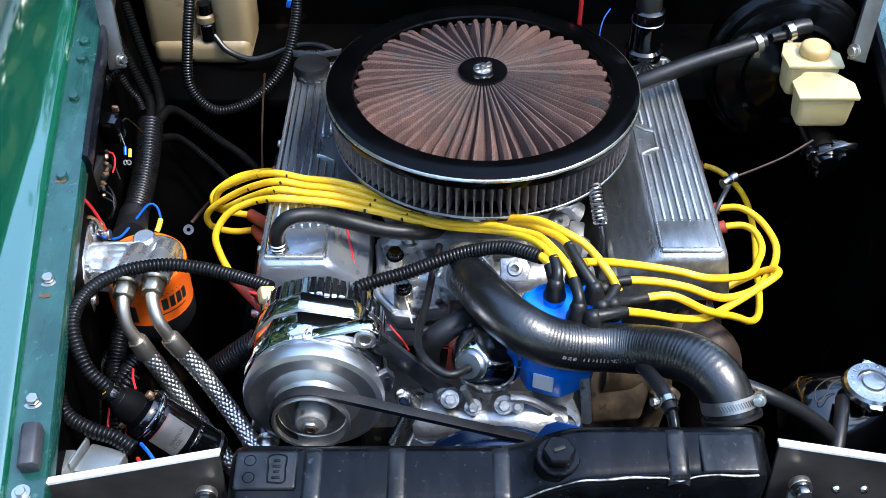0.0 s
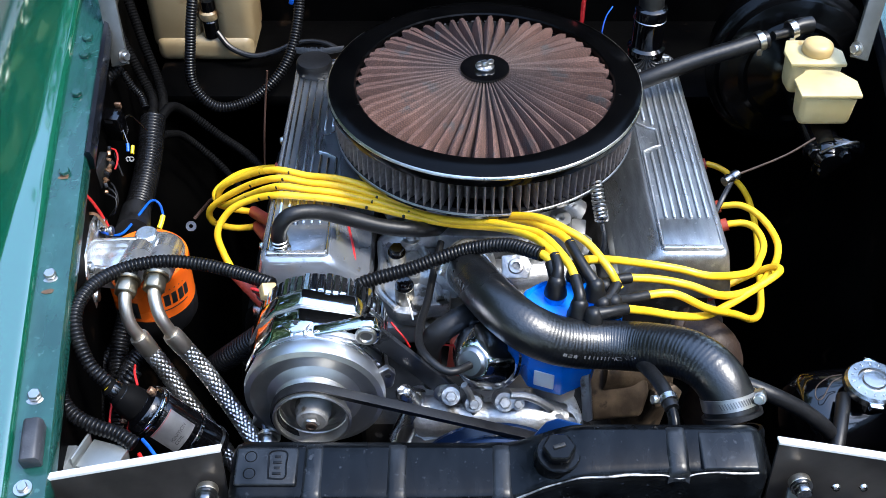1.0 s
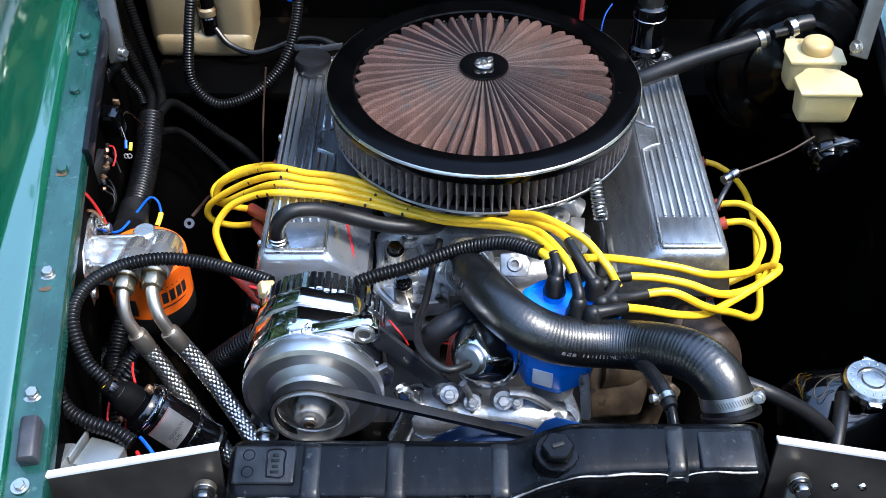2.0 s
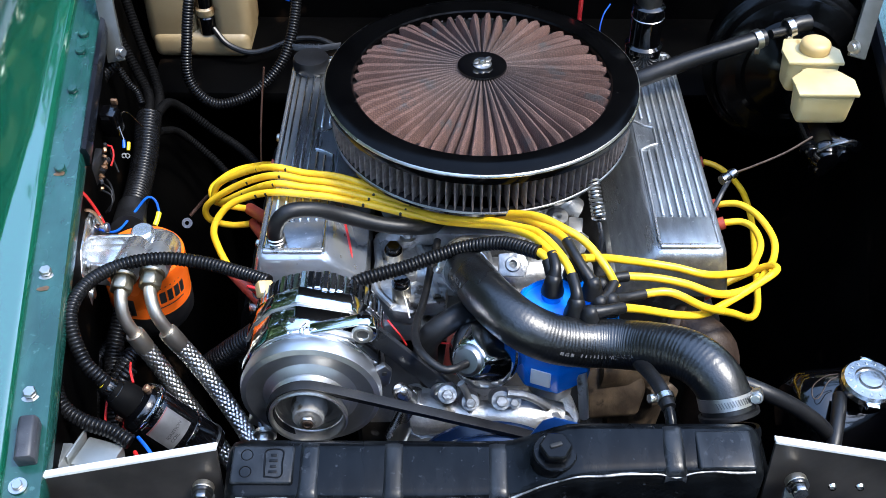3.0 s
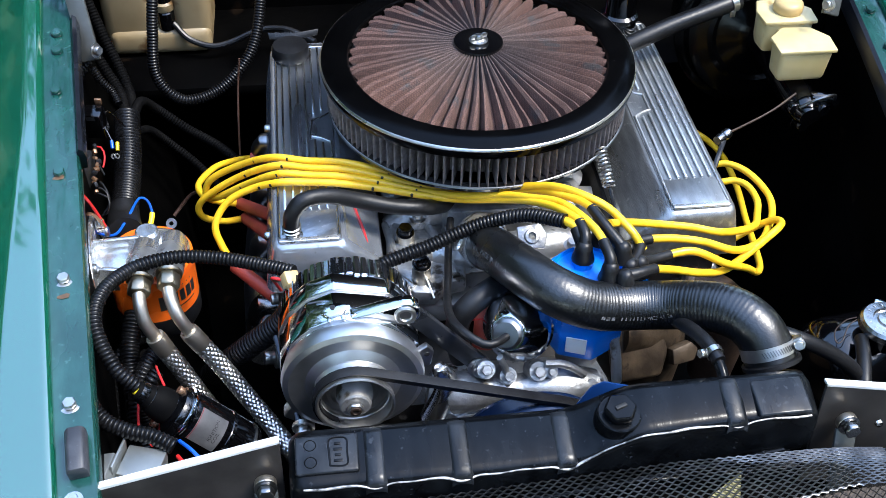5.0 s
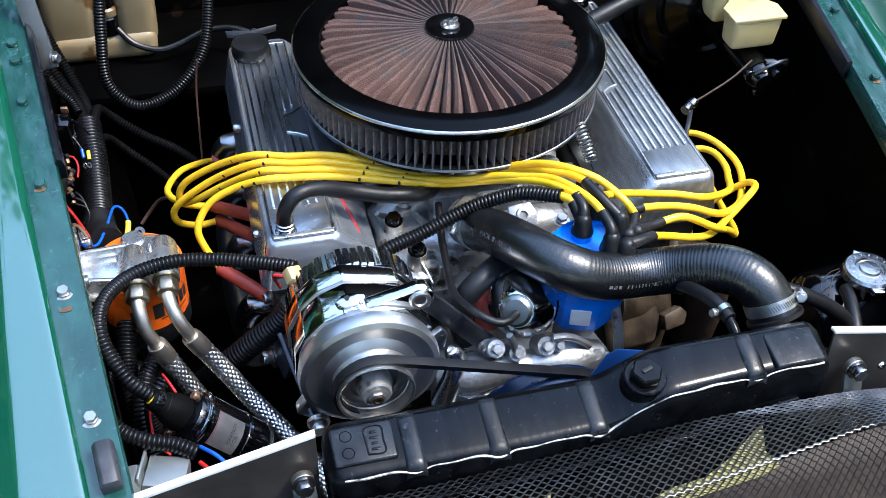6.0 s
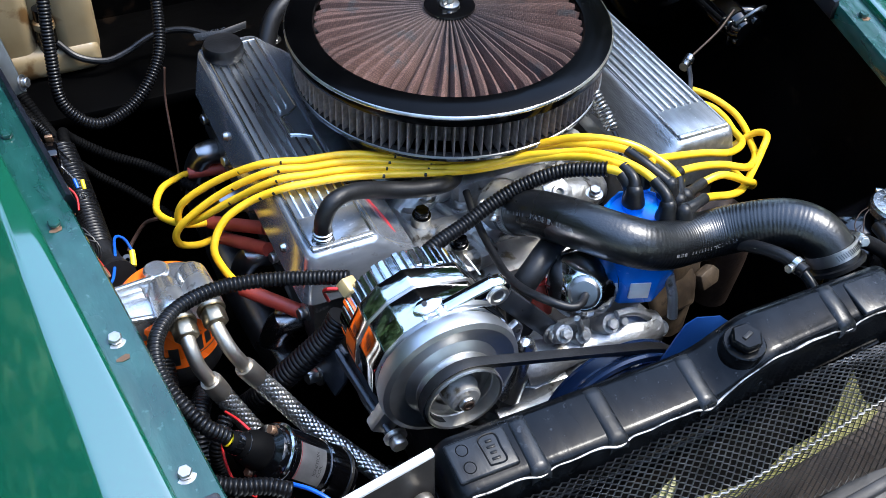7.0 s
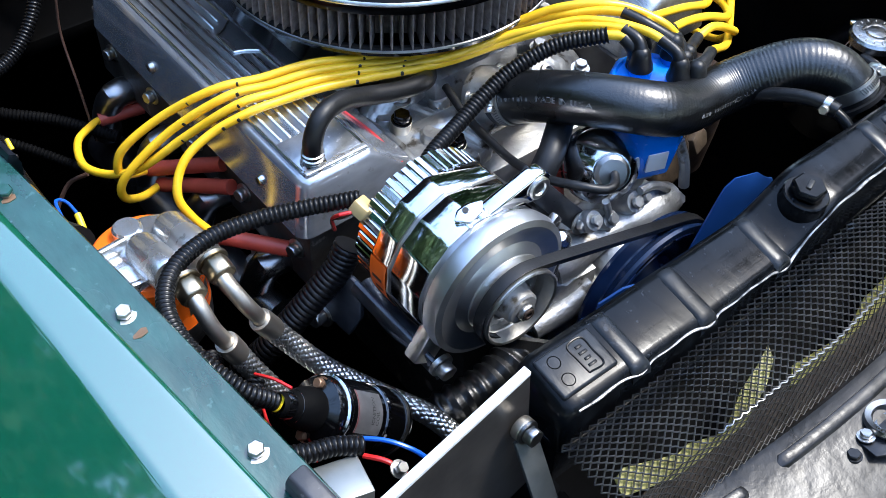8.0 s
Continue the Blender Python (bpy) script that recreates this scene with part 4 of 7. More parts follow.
# pleated top: ridges and valleys fan out from the middle and end in gathered tips
NT = 56
rnd = random.Random(4)
rows = []
RAD_STEPS = (0.026, 0.045, 0.07, 0.095, 0.12, 0.138, 0.1455)
bm = bmesh.new()
cols = []
for k in range(NT):
    sway = [rnd.uniform(-0.22, 0.22), rnd.uniform(-0.18, 0.18)]
    dz = rnd.uniform(-0.0022, 0.0022)
    lean = rnd.uniform(-0.10, 0.10)
    for f, hgt in ((0.0, 0.0), (0.07, 0.30), (0.20, 0.78), (0.38 + lean, 1.0), (0.60 + lean, 0.90), (0.80, 0.45), (0.93, 0.08)):
        col = []
        for r in RAD_STEPS:
            q = (r - 0.026) / 0.12
            a = 6.28318531 * (k + f + sway[0] * math.sin(3.1 * q) * 0.8 + sway[1] * q) / NT
            base = 0.9000 - 0.0135 * q
            depth = 0.0045 + 0.0165 * q
            z = base - depth * (1 - hgt) + dz * q
            rr = r
            if r == RAD_STEPS[-1]:
                z = z - 0.0035 * hgt
                rr = r + (0.0022 if hgt > 0.5 else -0.004)
            col.append(bm.verts.new((FC.x + math.cos(a) * rr, FC.y + math.sin(a) * rr, z)))
        cols.append(col)
for k in range(len(cols)):
    a, b = cols[k], cols[(k + 1) % len(cols)]
    for q in range(len(RAD_STEPS) - 1):
        bm.faces.new((a[q], a[q + 1], b[q + 1], b[q]))
part("pleated_top", bm, RED_GAUZE, af, "dusty red pleated gauze top", sharp=25)
bm = lathe([(0.1300, 0.872), (0.1500, 0.874), (0.1500, 0.870), (0.1300, 0.868)], at, 64, closed=True)
part("gauze_gutter", bm, RUBBER, af)
cd = part("centre_disc", lathe([(0, 0.899), (0.0275, 0.8985), (0.0285, 0.9005), (0.0280, 0.9025), (0.0160, 0.9040), (0.0140, 0.9030), (0, 0.9030)], at, 40), BLACK_GLOSS, af, "black centre disc")
part("nut_washer", lathe([(0.0, 0.9025), (0.0105, 0.903), (0.011, 0.9045), (0.006, 0.9055), (0, 0.9055)], at, 24), STEEL, cd)
nut = part("wing_nut", lathe([(0.0, 0.9045), (0.0048, 0.9045), (0.0042, 0.9095), (0.003, 0.911), (0, 0.911)], at, 20), STEEL_DARK, af, "chrome wing nut")
for sgn in (-1, 1):
    m = at @ pose(0, 0, 0.906, 0, 0, 20) @ pose(sgn * 0.0068, 0, 0.0018, 90)
    part("wing", prism([(-0.0034, -0.002), (0.0034, -0.002), (0.0046, 0.0018), (0.0018, 0.0042), (-0.0018, 0.004), (-0.0042, 0.0018)], m @ Matrix.Translation((0, 0, -0.001)), 0.002, bev=0.0006), STEEL_DARK, nut)
# carburettor under the filter
carb = thing("carburettor", (FC.x, 1.03, 0.775), "aluminium carburettor under the air filter", "carburettor")
part("throat", lathe([(0.075, 0.775), (0.06, 0.78), (0.058, 0.80), (0.065, 0.817)], at, 32), ALU_DULL, carb)
part("float_bowl", box((FC.x + 0.03, 0.945, 0.785), (0.09, 0.04, 0.035), bev=0.006), ALU, carb)
part("bowl_boss", lathe([(0, 0.0), (0.012, 0.0), (0.012, 0.014), (0.005, 0.014), (0.0045, 0.006), (0, 0.006)], axis((0.128, 0.905, 0.787), (0, -0.2, 1)), 20), ALU, carb)
part("linkage_block", box((0.148, 0.895, 0.780), (0.016, 0.025, 0.03), (0, 0, -8), bev=0.002), ALU_DULL, carb)
part("lever", tube([(0.172, 0.885, 0.806), (0.174, 0.872, 0.795), (0.172, 0.866, 0.778), (0.168, 0.874, 0.764)], 0.0026, 8), DARK_STEEL, carb)
rs = thing("return_spring", (0.168, 0.91, 0.81), "bright coiled throttle return spring", "spring")
a, b = Vector((0.1665, 0.925, 0.832)), Vector((0.1715, 0.888, 0.808))
m = axis(a, b - a)
N = 10
part("coil", tube([m @ Vector((0.0066 * math.cos(k * 6.2832 / 8), 0.0066 * math.sin(k * 6.2832 / 8), (b - a).length * k / (8 * N))) for k in range(8 * N + 1)], 0.0013, 6, 0.002), STEEL, rs)
fr = thing("fuel_pipe_wire", (-0.09, 0.93, 0.77), "red wire along the rocker cover's flank", "wire")
part("wire", tube([(-0.118, 0.955, 0.785), (-0.112, 0.930, 0.783), (-0.107, 0.905, 0.781), (-0.101, 0.880, 0.776), (-0.097, 0.855, 0.769), (-0.096, 0.838, 0.765)], 0.0014, 8), WIRE_RED, fr)


# ---- alternator ----
AC = Vector((-0.125, 0.0, 0.768))
alt = thing("alternator", (AC.x, 0.71, 0.70), "chrome cased alternator with a finned rear and belt pulley", "alternator")


def along_y(y):
    """A frame on the alternator's shaft at y that faces forwards."""
    return axis((AC.x, y, AC.z), (0, -1, 0))


fan_disc = part("fan_disc", lathe([(0.0, 0.012), (0.030, 0.012), (0.036, 0.010), (0.046, 0.003), (0.054, 0.003), (0.062, 0.006), (0.0672, 0.004), (0.0688, -0.004), (0.0670, -0.012), (0.060, -0.014), (0.0, -0.014)], along_y(0.674), 72), FAN_STEEL, alt, "spun steel cooling fan disc")
part("belt_sheave", lathe([(0.0, -0.004), (0.0375, -0.004), (0.0380, 0.002), (0.0325, 0.0080), (0.0325, 0.0105), (0.0372, 0.0165), (0.0376, 0.0225), (0.0362, 0.0235), (0.0345, 0.0225), (0.0325, 0.0040), (0.0, 0.0040)], along_y(0.6655), 56), STEEL, alt, "steel belt pulley with a deep cup")
part("cup_ring", lathe([(0.0215, 0.0038), (0.0265, 0.0038), (0.0262, 0.0068), (0.0225, 0.0074)], along_y(0.6655), 48), STEEL, alt)
part("hub", lathe([(0.0, 0.004), (0.0175, 0.004), (0.0175, 0.012), (0.0158, 0.0150), (0.0150, 0.0225), (0.0132, 0.0240), (0.0, 0.0240)], along_y(0.6655), 36), ALU_DULL, alt)
shaft_nut = part("shaft_nut", hexbolt((AC.x, 0.6420, AC.z), (0, -1, 0), 0.0085, 0.0045, washer=0), STEEL, alt)
part("shaft_end", lathe([(0, 0.0), (0.0052, 0.0), (0.0052, 0.0016), (0.0032, 0.0018), (0.0028, 0.0004), (0, 0.0004)], along_y(0.6364), 18), RUST, shaft_nut)
# faceted chrome case: a front shell with a cast lug, a stator ring and a finned rear
CASE = (101, 56, 22, -15, -55, -95, -135, -172, 166, 145, 124)
case_poly = lambda r: [(r * math.cos(radians(a)), r * math.sin(radians(a))) for a in sorted(CASE)]
part("front_case", prism(case_poly(0.0700), along_y(0.7275), 0.0375, bev=0.0022, seg=2), CHROME, alt, "chrome faceted front case")
part("case_nose", lathe([(0.0, 0.012), (0.050, 0.012), (0.0645, 0.0), (0.0, 0.0)], along_y(0.690), 48), CHROME, alt)
part("stator_ring", prism(case_poly(0.0700), along_y(0.7530), 0.0240, bev=0.0022, seg=2), CHROME, alt, "chrome stator ring")
part("seam_ridge", prism(case_poly(0.0712), along_y(0.7296), 0.0022, bev=0.0008, seg=2), STEEL, alt, "worn seam between the case halves")
rear_case = part("rear_case", lathe([(0, -0.030), (0.040, -0.030), (0.056, -0.027), (0.0628, -0.020), (0.0632, 0.0), (0, 0.0)], along_y(0.752), 64), CHROME, alt, "finned chrome rear case")
for k in range(44):
    a = radians(-50 + 280 * k / 43)
    c, sn = math.cos(a), math.sin(a)
    m = Matrix(((sn, c, 0, AC.x + c * 0.0640), (0, 0, 1, 0.7645), (-c, sn, 0, AC.z + sn * 0.0640), (0, 0, 0, 1)))
    part("cooling_fin", box((0, 0, 0), (1, 1, 1), m=m @ Matrix.Diagonal((0.0061, 0.0052, 0.0225 + 0.002 * (k % 3), 1)), bev=0.0009, seg=1), CHROME, rear_case)
eye_m = axis((-0.1375, 0.7015, 0.8345), (-0.19, -0.12, 0.97), (0, 1, 0))
tab_ = part("case_eye", prism([(-0.014, -0.001), (-0.006, 0.006), (0.003, 0.0065), (0.016, 0.0), (0.008, -0.008), (-0.005, -0.0095)], eye_m, 0.0065, bev=0.0018), CHROME, alt, "cast eye on the case")
part("eye_hole", lathe([(0, 0.0), (0.0026, 0.0), (0.0026, 0.0008), (0, 0.0008)], eye_m @ Matrix.Translation((-0.001, 0.0008, 0.0066)), 16), INK, tab_)
for dx in (-0.006, 0.007):
    part("eye_web", box((0, 0, 0), (1, 1, 1), m=eye_m @ pose(dx, -0.006, -0.002) @ Matrix.Diagonal((0.004, 0.012, 0.010, 1)), bev=0.0015), CHROME, tab_)
lug = part("upper_lug", prism([(-0.052, -0.008), (-0.006, -0.014), (0.008, -0.0135), (0.0145, -0.004), (0.0140, 0.006), (0.007, 0.0135), (-0.004, 0.0135), (-0.052, 0.000)], axis((-0.073, 0.706, 0.834), (0, -1, 0)), 0.015, bev=0.003, seg=3), CHROME, alt, "chrome adjuster lug")
lug_m = axis((-0.073, 0.6905, 0.8345), (0, -1, 0.05))
part("lug_eye", lathe([(0.0052, 0.0), (0.0100, 0.0), (0.0104, 0.0016), (0.0090, 0.0026), (0.0062, 0.0022), (0.0052, 0.0)], lug_m, 28), STEEL, lug)
part("lug_bore", lathe([(0, 0.0006), (0.0056, 0.0006), (0.0056, -0.001), (0, -0.001)], lug_m, 20), STEEL_DARK, lug)
ear = part("side_ear", prism([(-0.007, -0.018), (0.006, -0.012), (0.009, 0.006), (0.002, 0.016), (-0.008, 0.010)], axis((-0.056, 0.690, 0.782), (0.15, -1, 0)), 0.008, bev=0.0025), STEEL_DARK, alt, "cast side ear")
part("ear_hole", lathe([(0, 0.0082), (0.0028, 0.0082), (0.0028, 0.0088), (0, 0.0088)], axis((-0.055, 0.690, 0.788), (0.15, -1, 0)), 14), INK, ear)
# oil filter's reflection in the chrome, painted as an orange strip with black marks
can_mirror = part("orange_reflection", strip([[Vector((AC.x - 0.0704 * math.cos(a), y, AC.z + 0.0704 * math.sin(a))) for y in (0.731, 0.7515)] for a in [radians(-35 + 6 * k) for k in range(9)]]), ORANGE, alt, "orange reflection of the oil filter, painted on the chrome")
for k in range(3):
    a0 = radians(-22 + 9 * k)
    part("reflected_print", strip([[Vector((AC.x - 0.0708 * math.cos(a), y, AC.z + 0.0708 * math.sin(a))) for y in (0.735, 0.7475 - 0.003 * (k % 2))] for a in (a0, a0 + 0.05)]), INK, can_mirror)
lower = part("lower_lug", prism([(-0.012, -0.03), (0.012, -0.03), (0.014, 0.02), (-0.014, 0.025)], axis((-0.170, 0.705, 0.720), (0, -1, 0)) @ pose(0, 0, 0, 0, 0, -35), 0.016, bev=0.003), STEEL, alt)
part("pivot_bolt", hexbolt((-0.177, 0.680, 0.699), (0, -1, -0.1), 0.0088, 0.010, washer=1.3, flange=0.004), STEEL, lower)
part("plug", box((0, 0, 0), (1, 1, 1), m=pose(-0.180, 0.782, 0.803, 25, 20, 25) @ Matrix.Diagonal((0.016, 0.015, 0.013, 1)), bev=0.002), CAP_CREAM, alt, "cream plastic plug")
for k in range(2):
    part("plug_wire", tube([(-0.187, 0.783, 0.802), (-0.196 - 0.002 * k, 0.788, 0.797 + 0.004 * k), (-0.198, 0.80, 0.786), (-0.192, 0.806, 0.765)], 0.0017, 8), WIRE_RED if k else WIRE_BROWN, alt)
brk = thing("alternator_bracket", (-0.03, 0.70, 0.70), "black steel slotted alternator adjusting bracket", "bracket")
m = axis((-0.082, 0.704, 0.842), (0.088, 0.006, -0.110), (0, 1, 0))
part("bar", prism([(-0.010, -0.003), (0.010, -0.003), (0.010, 0.003), (-0.010, 0.003)], m, 0.146, bev=0.001), DARK_STEEL, brk)
part("slot_bolt", hexbolt((0.000, 0.703, 0.738), (0.1, -1, 0.3), 0.0072, 0.008), STEEL, brk)
low = thing("alternator_mount", (-0.19, 0.75, 0.6), "black steel lower alternator mount", "bracket")
def bar(p0, p1, w, t, up, bev=0.0015):
    """A flat bar of width w and thickness t between two points."""
    p0, p1 = Vector(p0), Vector(p1)
    return prism([(-w, -t), (w, -t), (w, t), (-w, t)], axis(p0, p1 - p0, up), (p1 - p0).length, bev=bev)


part("mount_bar", bar((-0.198, 0.772, 0.728), (-0.176, 0.676, 0.684), 0.0175, 0.0025, (1, 0, 0.2)), MOUNT_STEEL, low, "dark steel bar to the pivot")
part("mount_foot", prism([(-0.022, -0.030), (0.012, -0.040), (0.024, -0.010), (0.020, 0.026), (-0.012, 0.034), (-0.026, 0.010)], axis((-0.192, 0.795, 0.690), (-1, -0.25, 0.15)), 0.006, bev=0.002), MOUNT_STEEL, low)
part("mount_tube", tube([(-0.176, 0.70, 0.700), (-0.178, 0.74, 0.695), (-0.17, 0.79, 0.69)], 0.011), MOUNT_STEEL, low)
part("mount_bolt", hexbolt((-0.205, 0.812, 0.656), (-1, -0.2, 0.2), 0.0082, 0.012, washer=1.5, flange=0.003), STEEL, low, "zinc mount bolt")
part("mount_bolt", hexbolt((-0.200, 0.930, 0.628), (-1, -0.2, 0.2), 0.0082, 0.012, washer=1.5, flange=0.003), STEEL, low)

# ---- water pump pulley, fan and belt ----
PY = 0.651
PC = (0.052, PY, 0.662)
pul = thing("pump_pulley", PC, "dark blue painted water pump pulley with a bright edge", "pulley")
part("rim", lathe([(0.066, -0.012), (0.0790, -0.012), (0.0795, -0.0085), (0.0740, -0.001), (0.0740, 0.001), (0.0795, 0.0085), (0.0790, 0.012), (0.066, 0.012), (0.064, 0.006), (0.064, -0.008)], axis(PC, (0, -1, 0)), 72, closed=True), PULLEY_BLUE, pul)
part("bright_edge", lathe([(0.0700, 0.0118), (0.0712, 0.0128), (0.0724, 0.0118)], axis(PC, (0, -1, 0)), 72), CHROME, pul, "thin chrome ring on the pulley's edge")
part("web", lathe([(0.0, 0.006), (0.028, 0.006), (0.034, -0.004), (0.065, -0.004), (0.065, -0.008), (0.0, -0.008)], axis(PC, (0, -1, 0)), 56), PULLEY_BLUE, pul)
for k in range(4):
    a = radians(45 + 90 * k)
    part("pulley_bolt", hexbolt((PC[0] + 0.018 * math.cos(a), PY - 0.006, PC[2] + 0.018 * math.sin(a)), (0, -1, 0), 0.006, 0.005), STEEL, pul)
fan = thing("cooling_fan", (0.052, 0.616, 0.662), "blue painted cooling fan behind the radiator", "fan")
FANC = Vector((0.052, 0.616, 0.662))
part("fan_hub", lathe([(0, 0.012), (0.034, 0.012), (0.040, 0.006), (0.040, -0.02), (0, -0.02)], axis(FANC, (0, -1, 0)), 40), BLUE_FAN, fan)
for k in range(4):
    a = radians(55 + 90 * k)
    rad_v, tan_v = Vector((math.cos(a), 0, math.sin(a))), Vector((-math.sin(a), 0, math.cos(a)))
    rows = []
    for q in range(11):
        q = q * 0.6
        r = 0.034 + (0.148 - 0.034) * q / 6
        w = (0.024 + 0.018 * q / 6) * (1 if q < 4.5 else math.sqrt(max(0.04, 1 - ((q - 4.5) / 1.55) ** 2)))
        tw = radians(30 - 8 * q / 6)
        rows.append([FANC + rad_v * r + tan_v * (f * w * math.cos(tw)) + Vector((0, 1, 0)) * (f * w * math.sin(tw) * 0.62 + 0.004 * f * f) for f in (-1, -0.5, 0, 0.5, 1)])
    part("blade", thicken(strip(rows), 0.0022), BLUE_FAN, fan)
belt = thing("drive_belt", (-0.04, PY, 0.72), "black rubber drive belt round the two pulleys", "belt")
c1, r1, c2, r2 = Vector((AC.x, 0, AC.z)), 0.0365, Vector((PC[0], 0, PC[2])), 0.0785
d = c2 - c1
ang, dl = math.atan2(d.z, d.x), d.length
off = math.acos((r1 - r2) / dl)
loop = []
for k in range(13):
    a = ang + off + (6.28318531 - 2 * off) * k / 12
    loop.append(c1 + r1 * Vector((math.cos(a), 0, math.sin(a))))
for k in range(17):
    a = ang - off + 2 * off * k / 16
    loop.append(c2 + r2 * Vector((math.cos(a), 0, math.sin(a))))
bm = bmesh.new()
rings = []
for k, p in enumerate(loop):
    c = c1 if k < 13 else c2
    o = (p - c).normalized()
    rings.append([bm.verts.new(p + o * h + Vector((0, PY + w, 0))) for h, w in ((-0.0040, -0.0028), (0.0036, -0.0052), (0.0040, 0.0), (0.0036, 0.0052), (-0.0040, 0.0028))])
for k in range(len(rings)):
    a, b = rings[k], rings[(k + 1) % len(rings)]
    for q in range(5):
        bm.faces.new((a[q], a[(q + 1) % 5], b[(q + 1) % 5], b[q]))
bmesh.ops.recalc_face_normals(bm, faces=bm.faces)
part("band", bm, RUBBER, belt, sharp=30)

# ---- distributor ----
DC = Vector((0.115, 0.748, 0.0))
dist = thing("distributor", (DC.x, DC.y, 0.70), "distributor with a bright blue cap and black boots", "distributor")
dm = Matrix.Translation((DC.x, DC.y, 0.755)) @ pose(0, 0, 0, 8, 0, -20)
part("dist_body", lathe([(0, -0.09), (0.022, -0.09), (0.024, -0.04), (0.036, -0.03), (0.038, -0.012), (0, -0.012)], dm, 32), ALU_DULL, dist)
octo = lambda r: [(r * math.cos(radians(22.5 + 45 * k)), r * math.sin(radians(22.5 + 45 * k))) for k in range(8)]
skirt = bmesh.new()
prev = None
levels = [(0.040, -0.024), (0.0455, -0.018), (0.0465, 0.016), (0.0450, 0.022), (0.0445, 0.030), (0.0435, 0.058), (0.0405, 0.065), (0.018, 0.067)]
for r, h in levels:
    cur = [skirt.verts.new(dm @ Vector((x, y, h))) for x, y in octo(r)]
    if prev:
        for k in range(8):
            skirt.faces.new((prev[k], prev[(k + 1) % 8], cur[(k + 1) % 8], cur[k]))
    else:
        skirt.faces.new(cur[::-1])
    prev = cur
skirt.faces.new(prev)
es = [e for e in skirt.edges]
bmesh.ops.bevel(skirt, geom=es, offset=0.0016, segments=2, profile=0.5, affect="EDGES")
dcap = part("cap", skirt, BLUE, dist, "bright blue plastic cap")
for a in (-90, 90):
    m = dm @ pose(0, 0, 0, 0, 0, a) @ Matrix.Translation((0.0437, 0, 0.006))
    part("spring_clip", box((0, 0, 0), (1, 1, 1), m=m @ pose(0, 0, 0, 0, -6) @ Matrix.Diagonal((0.003, 0.021, 0.022, 1)), bev=0.001), PLATE_EDGE, dcap, "steel spring clip")
part("cap_rim", lathe([(0.0330, 0.0655), (0.0350, 0.0685), (0.0372, 0.0670), (0.0378, 0.0640)], dm, 48), BLUE, dcap)
# vacuum canister: a chrome bell with a dull end and its pipe
vc = thing("vacuum_canister", (0.03, 0.70, 0.76), "polished chrome vacuum canister on the distributor", "canister")
vm = axis((0.042, 0.724, 0.770), (-0.44, -0.72, 0.53))
part("bell", lathe([(0, -0.012), (0.030, -0.012), (0.0345, -0.006), (0.0352, 0.000), (0.0348, 0.004), (0.0336, 0.0075), (0.0285, 0.0165), (0.0228, 0.0260), (0.0188, 0.0320), (0.0172, 0.0335), (0, 0.0338)], vm, 64), CANISTER, vc)
part("end_cap", lathe([(0, 0.034), (0.0155, 0.034), (0.0155, 0.037), (0.0125, 0.0395), (0.004, 0.040), (0, 0.040)], vm, 32), STEEL_DARK, vc)
part("rear_rim", lathe([(0.0320, -0.014), (0.0358, -0.012), (0.0363, -0.006), (0.0345, -0.004)], vm, 56), CHROME, vc)
part("link_arm", tube([(0.045, 0.735, 0.768), (0.065, 0.742, 0.765), (0.085, 0.742, 0.762)], 0.005), STEEL, vc)
vp = thing("vacuum_hose", (0.0, 0.78, 0.78), "thin black vacuum hose", "hose")
part("hose", tube([(-0.004, 0.890, 0.774), (-0.012, 0.845, 0.768), (-0.018, 0.80, 0.770), (-0.024, 0.762, 0.778), (-0.025, 0.727, 0.789), (-0.017, 0.697, 0.799), (0.000, 0.682, 0.796), (0.012, 0.682, 0.795), (0.025, 0.694, 0.790)], 0.0042, 12), RUBBER, vp)
bh = thing("bypass_hose", (0.01, 0.76, 0.77), "black rubber bypass hose bent round below the thermostat", "hose")
part("hose", tube([(0.055, 0.790, 0.775), (0.030, 0.770, 0.785), (0.005, 0.752, 0.785), (-0.013, 0.745, 0.768), (-0.015, 0.745, 0.735), (-0.010, 0.742, 0.71)], 0.0125, 16), RUBBER, bh)
part("hose_tail", tube([(0.02, 0.775, 0.745), (0.018, 0.762, 0.735), (0.015, 0.752, 0.715)], 0.013, 14), RED_BOOT, bh, "red rubber joint")


